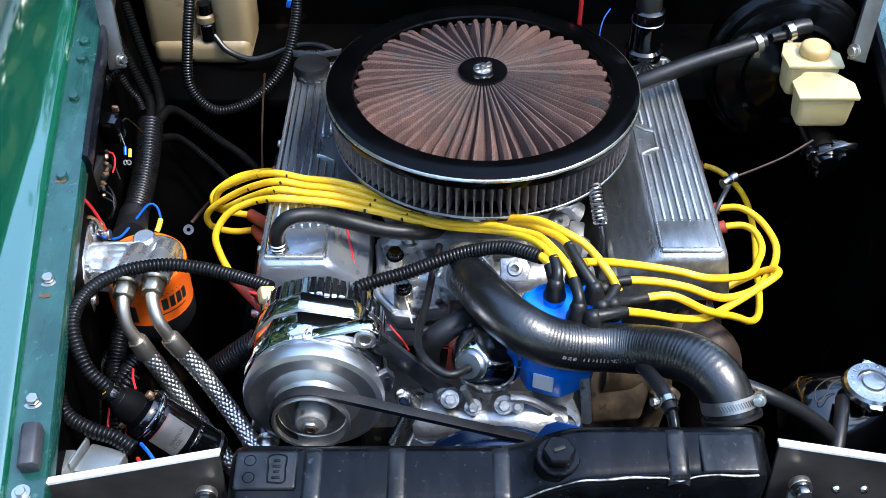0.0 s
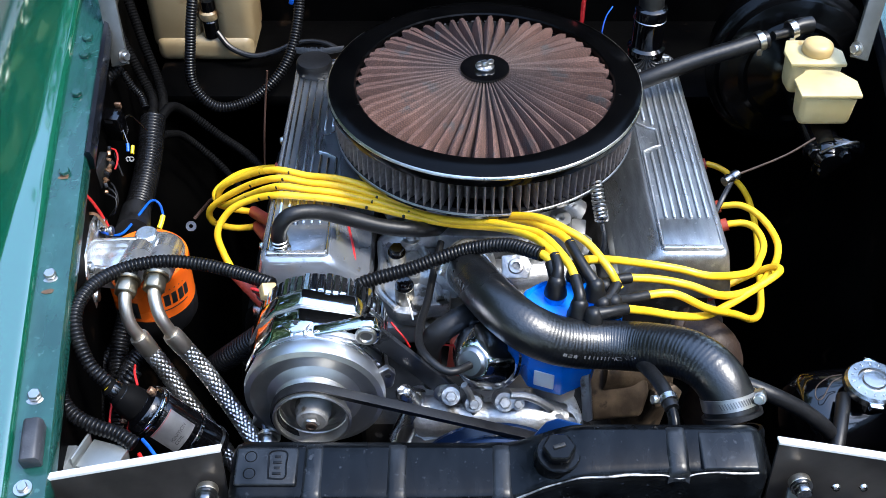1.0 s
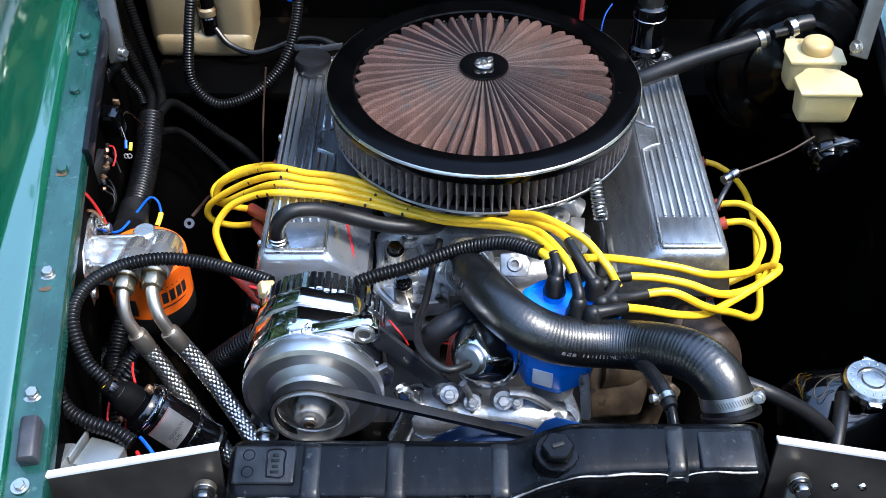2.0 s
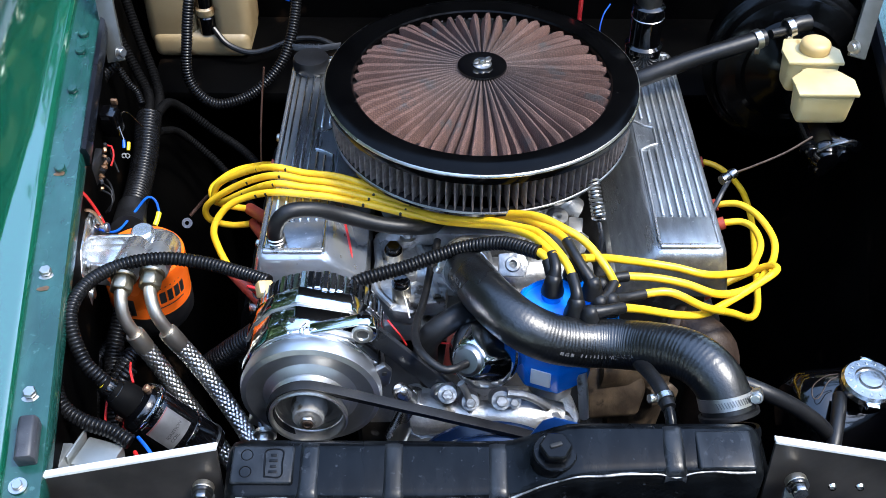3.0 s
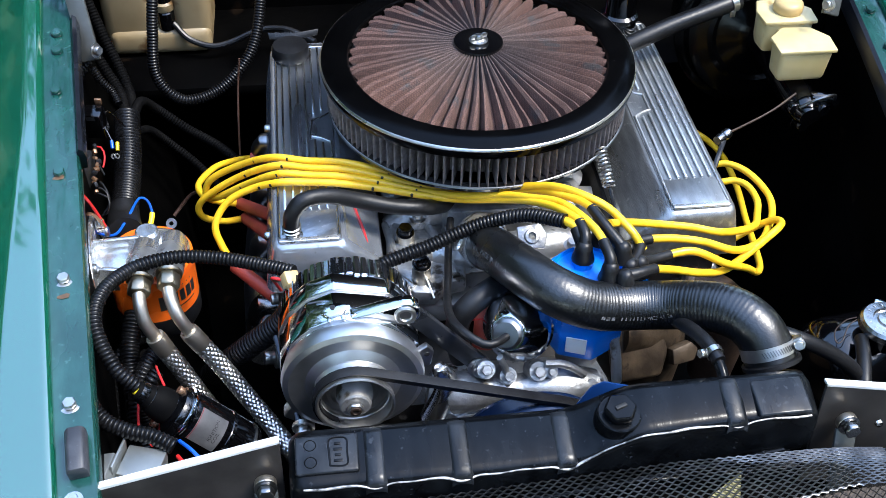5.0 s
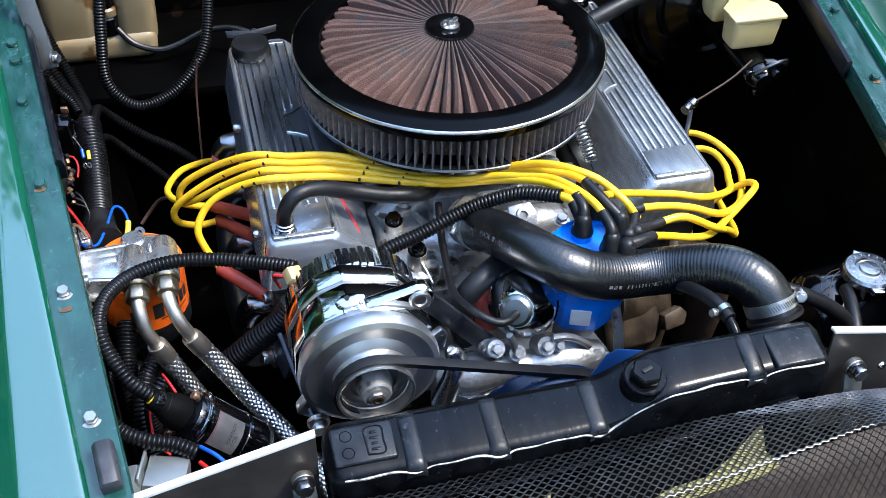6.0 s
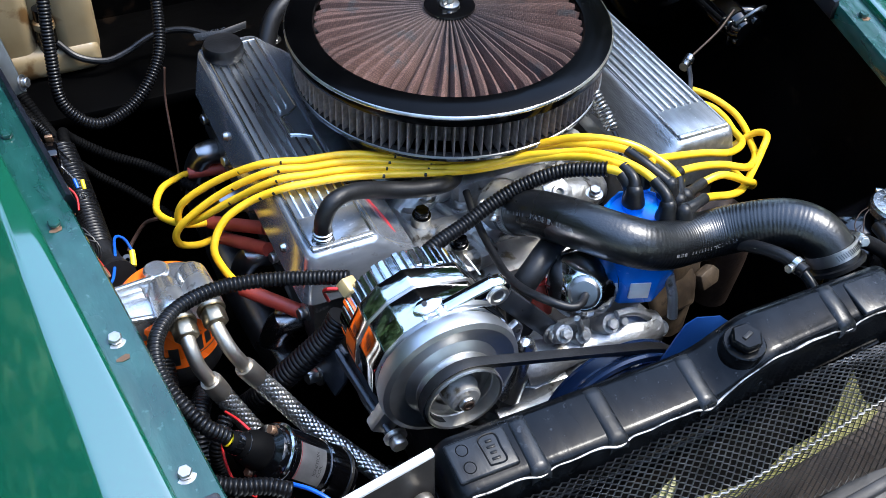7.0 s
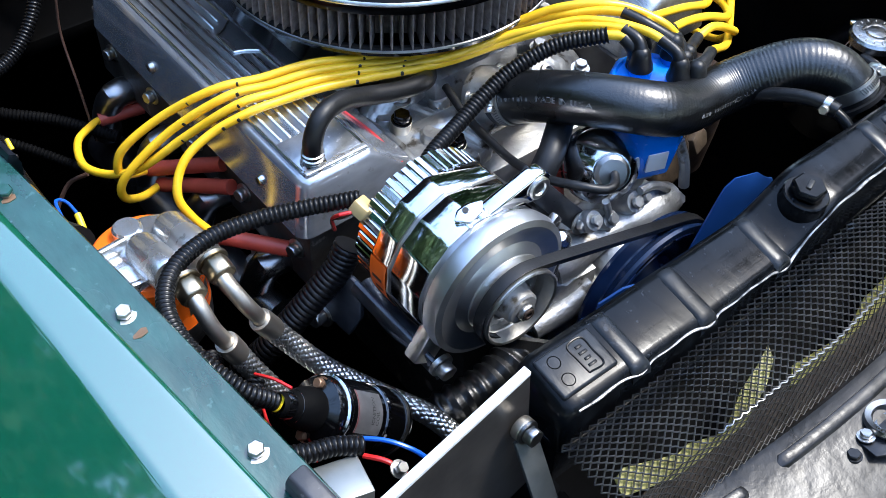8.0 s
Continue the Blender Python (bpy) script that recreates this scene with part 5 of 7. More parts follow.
# ---- ignition leads ----
def lead(name_points, boot_from=(), end_a=None, end_b=None, label="yellow ignition lead with a black distributor boot"):
    """A yellow lead with a black boot at the cap and, where it shows, a red-brown boot at the plug."""
    p = [Vector(q) for q in name_points]
    ob = thing("ignition_lead", p[len(p) // 2], label, "ignition lead", "ignition leads")
    part("cable", tube(p, 0.0042, 12, 0.005), YELLOW, ob)
    if boot_from:
        sleeve = [Vector(q) for q in boot_from]
        near, back = (p[-1], p[-2]) if (p[-1] - sleeve[0]).length < (p[0] - sleeve[0]).length else (p[0], p[1])
        sleeve[0] = near + (back - near).normalized() * 0.005
        elbow = sleeve[-1]
        part("cap_boot", tube(sleeve[:-1] + [sleeve[-2].lerp(elbow, 0.9)], lambda s, e: 0.0056 + 0.0014 * max(0, s / e - 0.6) / 0.4, 14, 0.003), RUBBER, ob, "black rubber boot")
        part("cap_tower", lathe([(0.0112, -0.032), (0.0105, -0.012), (0, -0.012)], axis(elbow, (0, 0.1, 1)), 18), BLUE, ob, "blue plastic tower of the cap")
        part("boot_elbow", lathe([(0, 0.0080), (0.0042, 0.0072), (0.0074, 0.0045), (0.0088, 0.0), (0.0094, -0.005), (0.0112, -0.010), (0.0116, -0.014), (0, -0.014)], axis(elbow, (0, 0.1, 1)), 20), RUBBER, ob, "round black rubber elbow")
    if end_b is not None:
        a, b = Vector(end_a), Vector(end_b)
        part("plug_boot", tube([a, a.lerp(b, 0.5), b], 0.0078, 14, 0.006), RED_BOOT, ob, "red-brown silicone plug boot")
    return ob


def over(k):
    """The four leads side by side where they cross the rocker cover, k = 0 rear to 3 front."""
    f = k / 3
    return [(-0.196 + 0.008 * f, 0.986 - 0.046 * f, 0.801), (-0.158 + 0.004 * f, 0.968 - 0.034 * f, 0.807 - 0.004 * f), (-0.120 - 0.004 * f, 0.953 - 0.025 * f, 0.814 - 0.010 * f), (-0.081 + 0.003 * f, 0.941 - 0.022 * f, 0.810 - 0.010 * f), (-0.036 + 0.003 * f, 0.924 - 0.020 * f, 0.803 - 0.004 * f)]


ENDS = [[(0.006, 0.903, 0.806), (0.049, 0.892, 0.812), (0.083, 0.867, 0.833), (0.102, 0.847, 0.846), (0.122, 0.821, 0.855), (0.145, 0.804, 0.850), (0.164, 0.778, 0.840), (0.175, 0.765, 0.825)],
        [(0.006, 0.905, 0.799), (0.049, 0.892, 0.806), (0.083, 0.868, 0.826), (0.104, 0.837, 0.843), (0.117, 0.815, 0.853), (0.127, 0.793, 0.859)],
        [(0.006, 0.891, 0.806), (0.047, 0.874, 0.818), (0.073, 0.852, 0.830), (0.097, 0.825, 0.845), (0.111, 0.793, 0.855), (0.122, 0.766, 0.857), (0.128, 0.746, 0.854)],
        [(0.006, 0.893, 0.799), (0.046, 0.873, 0.812), (0.070, 0.852, 0.826), (0.091, 0.822, 0.842), (0.103, 0.796, 0.852), (0.111, 0.776, 0.857)]]
BACK = [[(-0.247, 1.056, 0.678), (-0.268, 1.047, 0.690), (-0.284, 1.037, 0.708), (-0.276, 1.034, 0.736), (-0.238, 1.018, 0.768)],
        [(-0.242, 1.046, 0.662), (-0.268, 1.031, 0.672), (-0.291, 1.018, 0.694), (-0.287, 1.013, 0.722), (-0.242, 1.000, 0.763)],
        [(-0.239, 1.198, 0.640), (-0.255, 1.179, 0.653), (-0.282, 1.148, 0.667), (-0.299, 1.090, 0.686), (-0.288, 1.045, 0.702), (-0.268, 1.010, 0.728), (-0.232, 0.985, 0.764)],
        [(-0.249, 0.921, 0.697), (-0.262, 0.935, 0.718), (-0.267, 0.946, 0.740), (-0.251, 0.956, 0.764), (-0.222, 0.954, 0.783)]]
PLUGS = [(-0.200, 0.985, 0.712), (-0.206, 0.962, 0.702), (-0.190, 1.190, 0.640), (-0.203, 0.868, 0.694)]
LBOOT = [[(0.175, 0.765, 0.825), (0.164, 0.752, 0.827), (0.155, 0.742, 0.827)],
         [(0.128, 0.794, 0.858), (0.132, 0.778, 0.855), (0.139, 0.765, 0.850), (0.148, 0.752, 0.842)],
         [(0.128, 0.746, 0.854), (0.130, 0.733, 0.849), (0.130, 0.727, 0.840)],
         [(0.111, 0.776, 0.857), (0.112, 0.764, 0.852), (0.110, 0.756, 0.842)]]
RBOOT = [[(0.146, 0.786, 0.845), (0.139, 0.783, 0.846), (0.133, 0.779, 0.842)],
         [(0.190, 0.786, 0.821), (0.172, 0.780, 0.822), (0.160, 0.770, 0.824)],
         [(0.204, 0.766, 0.815), (0.184, 0.757, 0.818), (0.167, 0.748, 0.824)],
         [(0.178, 0.732, 0.832), (0.160, 0.722, 0.836), (0.143, 0.718, 0.836)]]
for k in range(4):
    pts = BACK[k] + over(k) + ENDS[k]
    lead(pts, LBOOT[k], BACK[k][0], PLUGS[k], "yellow ignition lead looping to a red plug boot")
RIGHT_UPPER = [(0.140, 0.778, 0.852), (0.171, 0.804, 0.828), (0.211, 0.815, 0.812), (0.246, 0.817, 0.803), (0.283, 0.819, 0.791), (0.335, 0.856, 0.762), (0.360, 0.900, 0.742), (0.372, 0.931, 0.735), (0.370, 0.957, 0.735), (0.359, 0.973, 0.732), (0.340, 0.976, 0.728)]
RIGHT_MIDDLE = [(0.184, 0.785, 0.821), (0.218, 0.791, 0.813), (0.251, 0.792, 0.804), (0.290, 0.795, 0.786), (0.334, 0.830, 0.762), (0.362, 0.870, 0.745), (0.382, 0.907, 0.737), (0.389, 0.941, 0.735), (0.380, 0.980, 0.735), (0.362, 1.006, 0.732), (0.339, 1.017, 0.722)]
RIGHT_LOOP = [(0.199, 0.765, 0.815), (0.231, 0.769, 0.814), (0.269, 0.770, 0.792), (0.309, 0.798, 0.755), (0.341, 0.830, 0.715), (0.363, 0.867, 0.690), (0.379, 0.923, 0.672), (0.390, 0.978, 0.662), (0.404, 1.051, 0.655), (0.408, 1.118, 0.652), (0.399, 1.161, 0.650), (0.382, 1.184, 0.652), (0.364, 1.190, 0.655)]
RIGHT_FRONT = [(0.173, 0.728, 0.834), (0.203, 0.744, 0.814), (0.238, 0.757, 0.794), (0.271, 0.775, 0.777), (0.302, 0.798, 0.772), (0.336, 0.825, 0.769), (0.366, 0.852, 0.766), (0.366, 0.872, 0.755), (0.345, 0.880, 0.735), (0.318, 0.872, 0.725)]
RIGHT = [RIGHT_UPPER, RIGHT_MIDDLE, RIGHT_LOOP, RIGHT_FRONT]
RPLUG = [(0.300, 0.975, 0.712), (0.303, 1.020, 0.702), (0.310, 1.190, 0.635), (0.296, 0.866, 0.715)]
for k in range(4):
    lead(RIGHT[k], RBOOT[k], RIGHT[k][-1], RPLUG[k], "yellow ignition lead looping round the rocker cover's end")
# black tie marks along the four crossing leads
for q, xm in enumerate((-0.232, -0.190, -0.078, -0.036)):
    sep = thing("lead_separator", (xm, 0.94, 0.80), "small black clip tying the yellow leads", "clip", "lead clips")
    for k in range(4):
        pts, _ = spline(BACK[k] + over(k) + ENDS[k], 0.004)
        j = min(range(len(pts) // 4, len(pts)), key=lambda i: abs(pts[i].x - xm + 0.006 * (k - 1.5)) + (0 if pts[i].z > 0.74 else 9))
        t = pts[j + 1] - pts[j - 1]
        part("tie", box((0, 0, 0), (1, 1, 1), m=axis(pts[j] + Vector((0, -0.0037, 0.0014 - 0.0006 * (k % 2))), t) @ Matrix.Diagonal((0.0030, 0.0040, 0.0022 + 0.0008 * (k % 2), 1)), bev=0.0006, seg=1), RUBBER, sep)
cl = thing("coil_lead_conduit", (0.0, 0.83, 0.80), "black ribbed conduit with a yellow lead's end", "conduit", "conduits")
CB = [(-0.098, 0.805, 0.785), (-0.077, 0.814, 0.789), (-0.038, 0.826, 0.793), (-0.005, 0.832, 0.804), (0.027, 0.831, 0.818), (0.064, 0.817, 0.836), (0.098, 0.788, 0.850)]
part("conduit", corrugated(CB, 0.0078), CONDUIT, cl)
part("lead_end", tube([(0.097, 0.789, 0.850), (0.104, 0.779, 0.852), (0.110, 0.768, 0.851)], 0.0045), YELLOW, cl)
part("cap_boot", tube([(0.105, 0.776, 0.851), (0.108, 0.768, 0.846), (0.112, 0.764, 0.836), (0.113, 0.763, 0.822)], lambda s, e: 0.006 + 0.003 * s / e, 14, 0.003), RUBBER, cl)


# ---- radiator hose ----
rh = thing("radiator_hose", (0.15, 0.71, 0.80), "thick black rubber top radiator hose with printed writing", "radiator hose")
RHP = [(0.024, 0.842, 0.776), (0.032, 0.800, 0.804), (0.046, 0.752, 0.825), (0.075, 0.710, 0.829), (0.112, 0.703, 0.814), (0.150, 0.707, 0.806), (0.182, 0.702, 0.809), (0.207, 0.686, 0.822), (0.229, 0.669, 0.832), (0.246, 0.651, 0.832), (0.257, 0.637, 0.822), (0.2625, 0.622, 0.805)]
HR = 0.0240
RHP = spline(RHP, 0.010)[0]
for turn in range(2):
    RHP = RHP[:1] + [(a + 2 * b + c) / 4 for a, b, c in zip(RHP, RHP[1:], RHP[2:])] + RHP[-1:]
hp, hx = spline(RHP, 0.0016)


def hose_r(s, e):
    f = min(1, max(0, (s / e - 0.25) / 0.35)) * min(1, max(0, (0.93 - s / e) / 0.05))
    return HR + 0.00010 * f * math.sin(6.28318531 * s / 0.0038 + 1.3 * math.sin(s * 310))


part("hose_wall", tube(RHP, hose_r, 36, 0.0007), HOSE_RUBBER, rh)
hf = frames(hp)


def on_hose(bm, s0, turn, lift=0.0004):
    """Wraps flat letters onto the hose from s0 along it, at a turn round it in degrees from straight up."""
    for v in bm.verts:
        s = s0 + v.co.x
        k = min(len(hf) - 1, max(0, int(s / hx[-1] * (len(hf) - 1))))
        p, _, _, t = hf[k]
        up = (Vector((0, 0, 1)) - t.z * t).normalized()
        sd = up.cross(t)
        a = radians(turn) + v.co.y / HR
        v.co = p + (HR + lift) * (math.cos(a) * up + math.sin(a) * sd)
    return bm


part("print", on_hose(lettering("MADE IN U.S.A.", 0.0075), 0.066, -72), WHITE_PRINT, rh, "worn white printing")
for k in range(9):
    part("print_bar", on_hose(slab([(0, 0), (0.0028 if k % 3 else 0.0042, 0), (0.0028 if k % 3 else 0.0042, 0.0034), (0, 0.0034)], 0, 0.0001), 0.016 + 0.0048 * k, -72), WHITE_PRINT, rh)
part("print", on_hose(lettering("MADE IN U.S.A.", 0.0058), 0.248, -80), WHITE_PRINT, rh, "worn white printing")
for k in range(10):
    part("print_bar", on_hose(slab([(0, 0), (0.0024, 0), (0.0024, 0.0036), (0, 0.0036)], 0, 0.0001), 0.196 + 0.0048 * k + (0.004 if k > 2 else 0), -80), WHITE_PRINT, rh)


def hose_clamp(ob, p, d, r, turn):
    """A worm-drive clamp: slotted band, housing and screw."""
    m = axis(p, d)
    band = part("clamp_band", lathe([(r, -0.0058), (r + 0.0010, -0.0058), (r + 0.0010, 0.0058), (r, 0.0058)], m, 48, closed=True), STEEL, ob, "slotted steel worm clamp")
    a0 = radians(turn)
    c = m @ Vector((math.cos(a0) * (r + 0.004), math.sin(a0) * (r + 0.004), 0))
    tv = (m.to_3x3() @ Vector((-math.sin(a0), math.cos(a0), 0))).normalized()
    part("worm_housing", box((0, 0, 0), (1, 1, 1), m=axis(c, tv, m.to_3x3() @ Vector((0, 0, 1))) @ Matrix.Diagonal((0.008, 0.012, 0.016, 1)), bev=0.002), STEEL, band)
    part("worm_screw", hexbolt(c + tv * 0.007, tv, 0.0048, 0.006, washer=1.2), STEEL, band)
    for k in range(16):
        a = a0 + radians(14 + 5.5 * k) * (1 if turn < 360 else -1)
        q = m @ pose(0, 0, 0, 0, 0, math.degrees(a)) @ Matrix.Translation((r + 0.0013, 0, 0)) @ pose(0, 0, 0, 18)
        part("slot", box((0, 0, 0), (1, 1, 1), m=q @ Matrix.Diagonal((0.0004, 0.0009, 0.006, 1)), bev=0), STEEL_DARK, band)


hose_clamp(rh, (0.2595, 0.6305, 0.815), (0.22, -0.62, -0.75), HR + 0.0006, 40)
hose_clamp(rh, (0.0262, 0.831, 0.784), (0.16, -0.80, 0.55), HR + 0.0006, 150)
part("rad_neck", lathe([(0.0255, -0.03), (0.0235, 0.004), (0.0245, 0.006), (0.0250, 0.010), (0.0240, 0.014), (0.021, 0.014)], axis((0.268, 0.603, 0.785), (-0.18, 0.62, 0.75)), 32), RAD_BLACK, rad)
part("hose_seal", lathe([(0.0245, -0.003), (0.0275, -0.002), (0.0275, 0.002), (0.0245, 0.003)], axis((0.2625, 0.622, 0.805), (0.22, -0.62, -0.75)), 40), RUBBER, rh)


# ---- oil filter and its lines ----
of = thing("oil_filter", (-0.316, 0.868, 0.695), "orange screw-on oil filter with a black lower end", "oil filter")
OC = (-0.332, 0.875)
om = Matrix.Translation((OC[0], OC[1], -0.015))
can = part("can", lathe([(0, 0.786), (0.030, 0.786), (0.043, 0.784), (0.0465, 0.780), (0.0470, 0.774), (0.0460, 0.770), (0.0455, 0.722), (0, 0.722)], om, 48), ORANGE, of)
part("lower_end", lathe([(0.0455, 0.7225), (0.0462, 0.720), (0.0455, 0.700), (0.040, 0.690), (0.02, 0.686), (0, 0.686)], om, 48), RUBBER, of)
for k, (a0, w, z0, z1) in enumerate(((-78, 14, 0.738, 0.758), (-60, 9, 0.741, 0.757), (-48, 8, 0.741, 0.757), (-37, 9, 0.741, 0.757), (-26, 8, 0.741, 0.757), (-70, 48, 0.7345, 0.7362), (-65, 40, 0.762, 0.7635), (-108, 12, 0.728, 0.752))):
    bm = strip([[om @ Vector((0.0459 * math.cos(radians(a0 + w * q / 5)), 0.0459 * math.sin(radians(a0 + w * q / 5)), z)) for z in (z0, z1)] for q in range(6)])
    part("print_shape", bm, INK, can)
oh = thing("remote_filter_mount", (-0.34, 0.873, 0.775), "cast aluminium oil filter head bolted to the inner wing", "filter mount")
hm = Matrix.Translation((OC[0] + 0.010, OC[1] + 0.002, -0.0145))
part("head_disc", lathe([(0, 0.792), (0.022, 0.792), (0.029, 0.790), (0.0335, 0.786), (0.0345, 0.779), (0, 0.779)], hm, 48), ALU_CAST, oh, "cast filter head disc")
part("centre_boss", lathe([(0, 0.802), (0.0105, 0.802), (0.0125, 0.800), (0.0135, 0.784), (0, 0.784)], Matrix.Translation((-0.334, 0.899, -0.0215)), 28), ALU_CAST, oh)
for s_, y_ in ((-0.334, 0.876), (-0.3045, 0.884)):
    part("port_boss", lathe([(0, -0.006), (0.0075, -0.0055), (0.0125, -0.002), (0.0150, 0.004), (0.0160, 0.040), (0.0158, y_ - 0.822), (0.0146, y_ - 0.8195), (0, y_ - 0.8195)], axis((s_, y_, 0.7755), (0, -1, 0.24)), 32), ALU_CAST, oh, "cast port boss")
part("arm", prism([(0, -0.022), (0.050, -0.030), (0.056, 0.020), (0, 0.026)], pose(-0.390, 0.872, 0.762), 0.012, bev=0.003), ALU_CAST, oh)
part("arm_web", box((-0.366, 0.843, 0.764), (0.050, 0.006, 0.030), (0, 4, -6), bev=0.002), ALU_CAST, oh)
part("arm_top", box((-0.366, 0.884, 0.777), (0.050, 0.006, 0.014), (0, 0, 4), bev=0.002), ALU_CAST, oh)
fl = part("flange", prism([(-0.052, -0.035), (0.048, -0.035), (0.05, 0.02), (0.02, 0.032), (-0.03, 0.032), (-0.052, 0.015)], axis((-0.394, 0.872, 0.768), (1, 0.1, 0)), 0.009, bev=0.003), ALU_CAST, oh)
for y, z in ((0.833, 0.744), (0.838, 0.783), (0.905, 0.788), (0.917, 0.766), (0.915, 0.744)):
    part("flange_bolt", hexbolt((-0.385, y, z), (1, 0.05, 0.1), 0.0066, 0.006), STEEL, fl)


def braid(pts, r, parent):
    """Steel braid: two sets of flat strands that cross over and under round a dull hose."""
    part("inner_hose", tube(pts, r - 0.0022, 14, 0.006), RUBBER, parent)
    path, xs = spline(pts, 0.0010)
    fr = frames(path)
    bm = bmesh.new()
    turn, count = 0.0140, 10
    for sgn in (-1, 1):
        for k in range(count):
            rings = []
            for (p, x, y, t), sx in zip(fr, xs):
                a = sgn * sx / turn + 6.28318531 * k / count
                lift = 0.0009 * sgn * math.cos(count * sx / turn)
                o = math.cos(a) * x + math.sin(a) * y
                h = (t + t.cross(o) * (sgn * r / turn)).normalized()
                w = o.cross(h)
                c = p + (r + lift) * o
                rings.append([bm.verts.new(c - w * 0.0021 - o * 0.0007), bm.verts.new(c - w * 0.0011), bm.verts.new(c + w * 0.0011), bm.verts.new(c + w * 0.0021 - o * 0.0007)])
            for a_, b_ in zip(rings, rings[1:]):
                for q in range(3):
                    bm.faces.new((a_[q], a_[q + 1], b_[q + 1], b_[q]))
    ob = part("braid", bm, BRAID_STEEL, parent, "woven stainless steel braid", sharp=80)
    ob["kind"] = "stuff"


LINES = [([(-0.331, 0.812, 0.795), (-0.331, 0.797, 0.792), (-0.331, 0.784, 0.784), (-0.328, 0.774, 0.766), (-0.320, 0.771, 0.745)], [(-0.319, 0.771, 0.742), (-0.303, 0.771, 0.697), (-0.288, 0.766, 0.660), (-0.266, 0.757, 0.615), (-0.235, 0.735, 0.57)]),
         ([(-0.3025, 0.818, 0.795), (-0.3025, 0.804, 0.791), (-0.302, 0.792, 0.785), (-0.296, 0.779, 0.768), (-0.286, 0.775, 0.745)], [(-0.285, 0.775, 0.742), (-0.263, 0.773, 0.698), (-0.238, 0.760, 0.656), (-0.209, 0.728, 0.632), (-0.182, 0.682, 0.622), (-0.165, 0.635, 0.60)])]
for pipe, hose in LINES:
    ln = thing("oil_line", Vector(hose[0]), "braided steel oil hose with a bent metal end pipe", "oil hose", "oil lines")
    part("union_nut", hexbolt(Vector(pipe[0]) + Vector((0, -0.004, -0.001)), (0, -1, -0.18), 0.0122, 0.016, washer=1.1, flange=0.003), NUT_BRASS, ln, "brassy union nut")
    part("elbow", tube(pipe, 0.0068, 16, 0.003), PIPE, ln, "bent nickel coloured pipe")
    d = Vector(hose[1]) - Vector(hose[0])
    part("ferrule", lathe([(0.0068, -0.006), (0.0096, -0.006), (0.0103, -0.002), (0.0103, 0.015), (0.0096, 0.018), (0.0080, 0.018)], axis(Vector(hose[0]), d), 24), PIPE, ln, "crimped steel ferrule")
    braid(hose, 0.0092, ln)

# ---- ignition coil ----
ic = thing("ignition_coil", (-0.28, 0.675, 0.70), "black cylindrical ignition coil with a silver label", "ignition coil")
T0, TD = Vector((-0.326, 0.682, 0.769)), Vector((0.66, -0.07, -0.70)).normalized()
im = axis(T0, TD)
part("tower", lathe([(0, 0.0), (0.0095, 0.0), (0.0105, 0.004), (0.0105, 0.010), (0.0125, 0.012), (0.0140, 0.022), (0.0165, 0.024), (0.0170, 0.034), (0.0255, 0.037), (0.0275, 0.041), (0.0275, 0.046), (0, 0.046)], im, 36), BLACK_GLOSS, ic, "black moulded tower")
part("boot", lathe([(0.0078, -0.004), (0.0092, -0.002), (0.0100, 0.006), (0.0124, 0.012), (0.0152, 0.018), (0.0165, 0.023), (0.0172, 0.030), (0.0172, 0.0335), (0.0150, 0.0340)], im, 36), CONDUIT_MATT, ic, "soft black rubber boot over the tower")
part("crimp_ring", lathe([(0.0270, 0.044), (0.0295, 0.045), (0.0298, 0.0475), (0.0285, 0.050), (0.0270, 0.050)], im, 40), CHROME, ic)
part("can", lathe([(0.0275, 0.050), (0.0282, 0.055), (0.0282, 0.124), (0.026, 0.129), (0, 0.129)], im, 40), BLACK_GLOSS, ic)
lab = part("label", strip([[im @ Vector((0.0285 * math.cos(a), 0.0285 * math.sin(a), h)) for h in (0.055, 0.086)] for a in [radians(96 + 5 * k) for k in range(15)]]), LABEL_SILVER, ic, "silver printed label")
bm = lettering("IGNITION\nCOIL", 0.0050)
for v in bm.verts:
    a = radians(150) - v.co.x / 0.0287
    v.co = im @ Vector((0.0287 * math.cos(a), 0.0287 * math.sin(a), 0.0765 - v.co.y))
part("label_letters", bm, INK, lab)
part("label_border", strip([[im @ Vector((0.0287 * math.cos(a), 0.0287 * math.sin(a), h)) for h in (0.0555, 0.0562)] for a in [radians(96 + 5 * k) for k in range(15)]]), RED_INK, lab, "red printed border")
part("end_ring", lathe([(0.0283, 0.1190), (0.0288, 0.1190), (0.0288, 0.1220), (0.0283, 0.1220)], im, 40), STEEL_DARK, ic)
part("strap", lathe([(0.0283, 0.0930), (0.0291, 0.0930), (0.0291, 0.0962), (0.0283, 0.0962)], im, 40), CHROME, ic, "steel clamp strap")
for a in (60, 245):
    p = im @ Vector((0.0205 * math.cos(radians(a)), 0.0205 * math.sin(radians(a)), 0.038))
    part("terminal", hexbolt(p, -TD, 0.0045, 0.006, washer=1.3), COPPER, ic)

# ---- conduits and wires on the wing side ----


def conduit(pts, r, label, pitch=0.0042, material=None, ribbed=True, name="wiring_conduit"):
    ob = thing(name, Vector(pts[len(pts) // 2]), label, "conduit", "conduits")
    part("sleeve", corrugated(pts, r, pitch) if ribbed else tube(pts, r), material or CONDUIT, ob)
    return ob


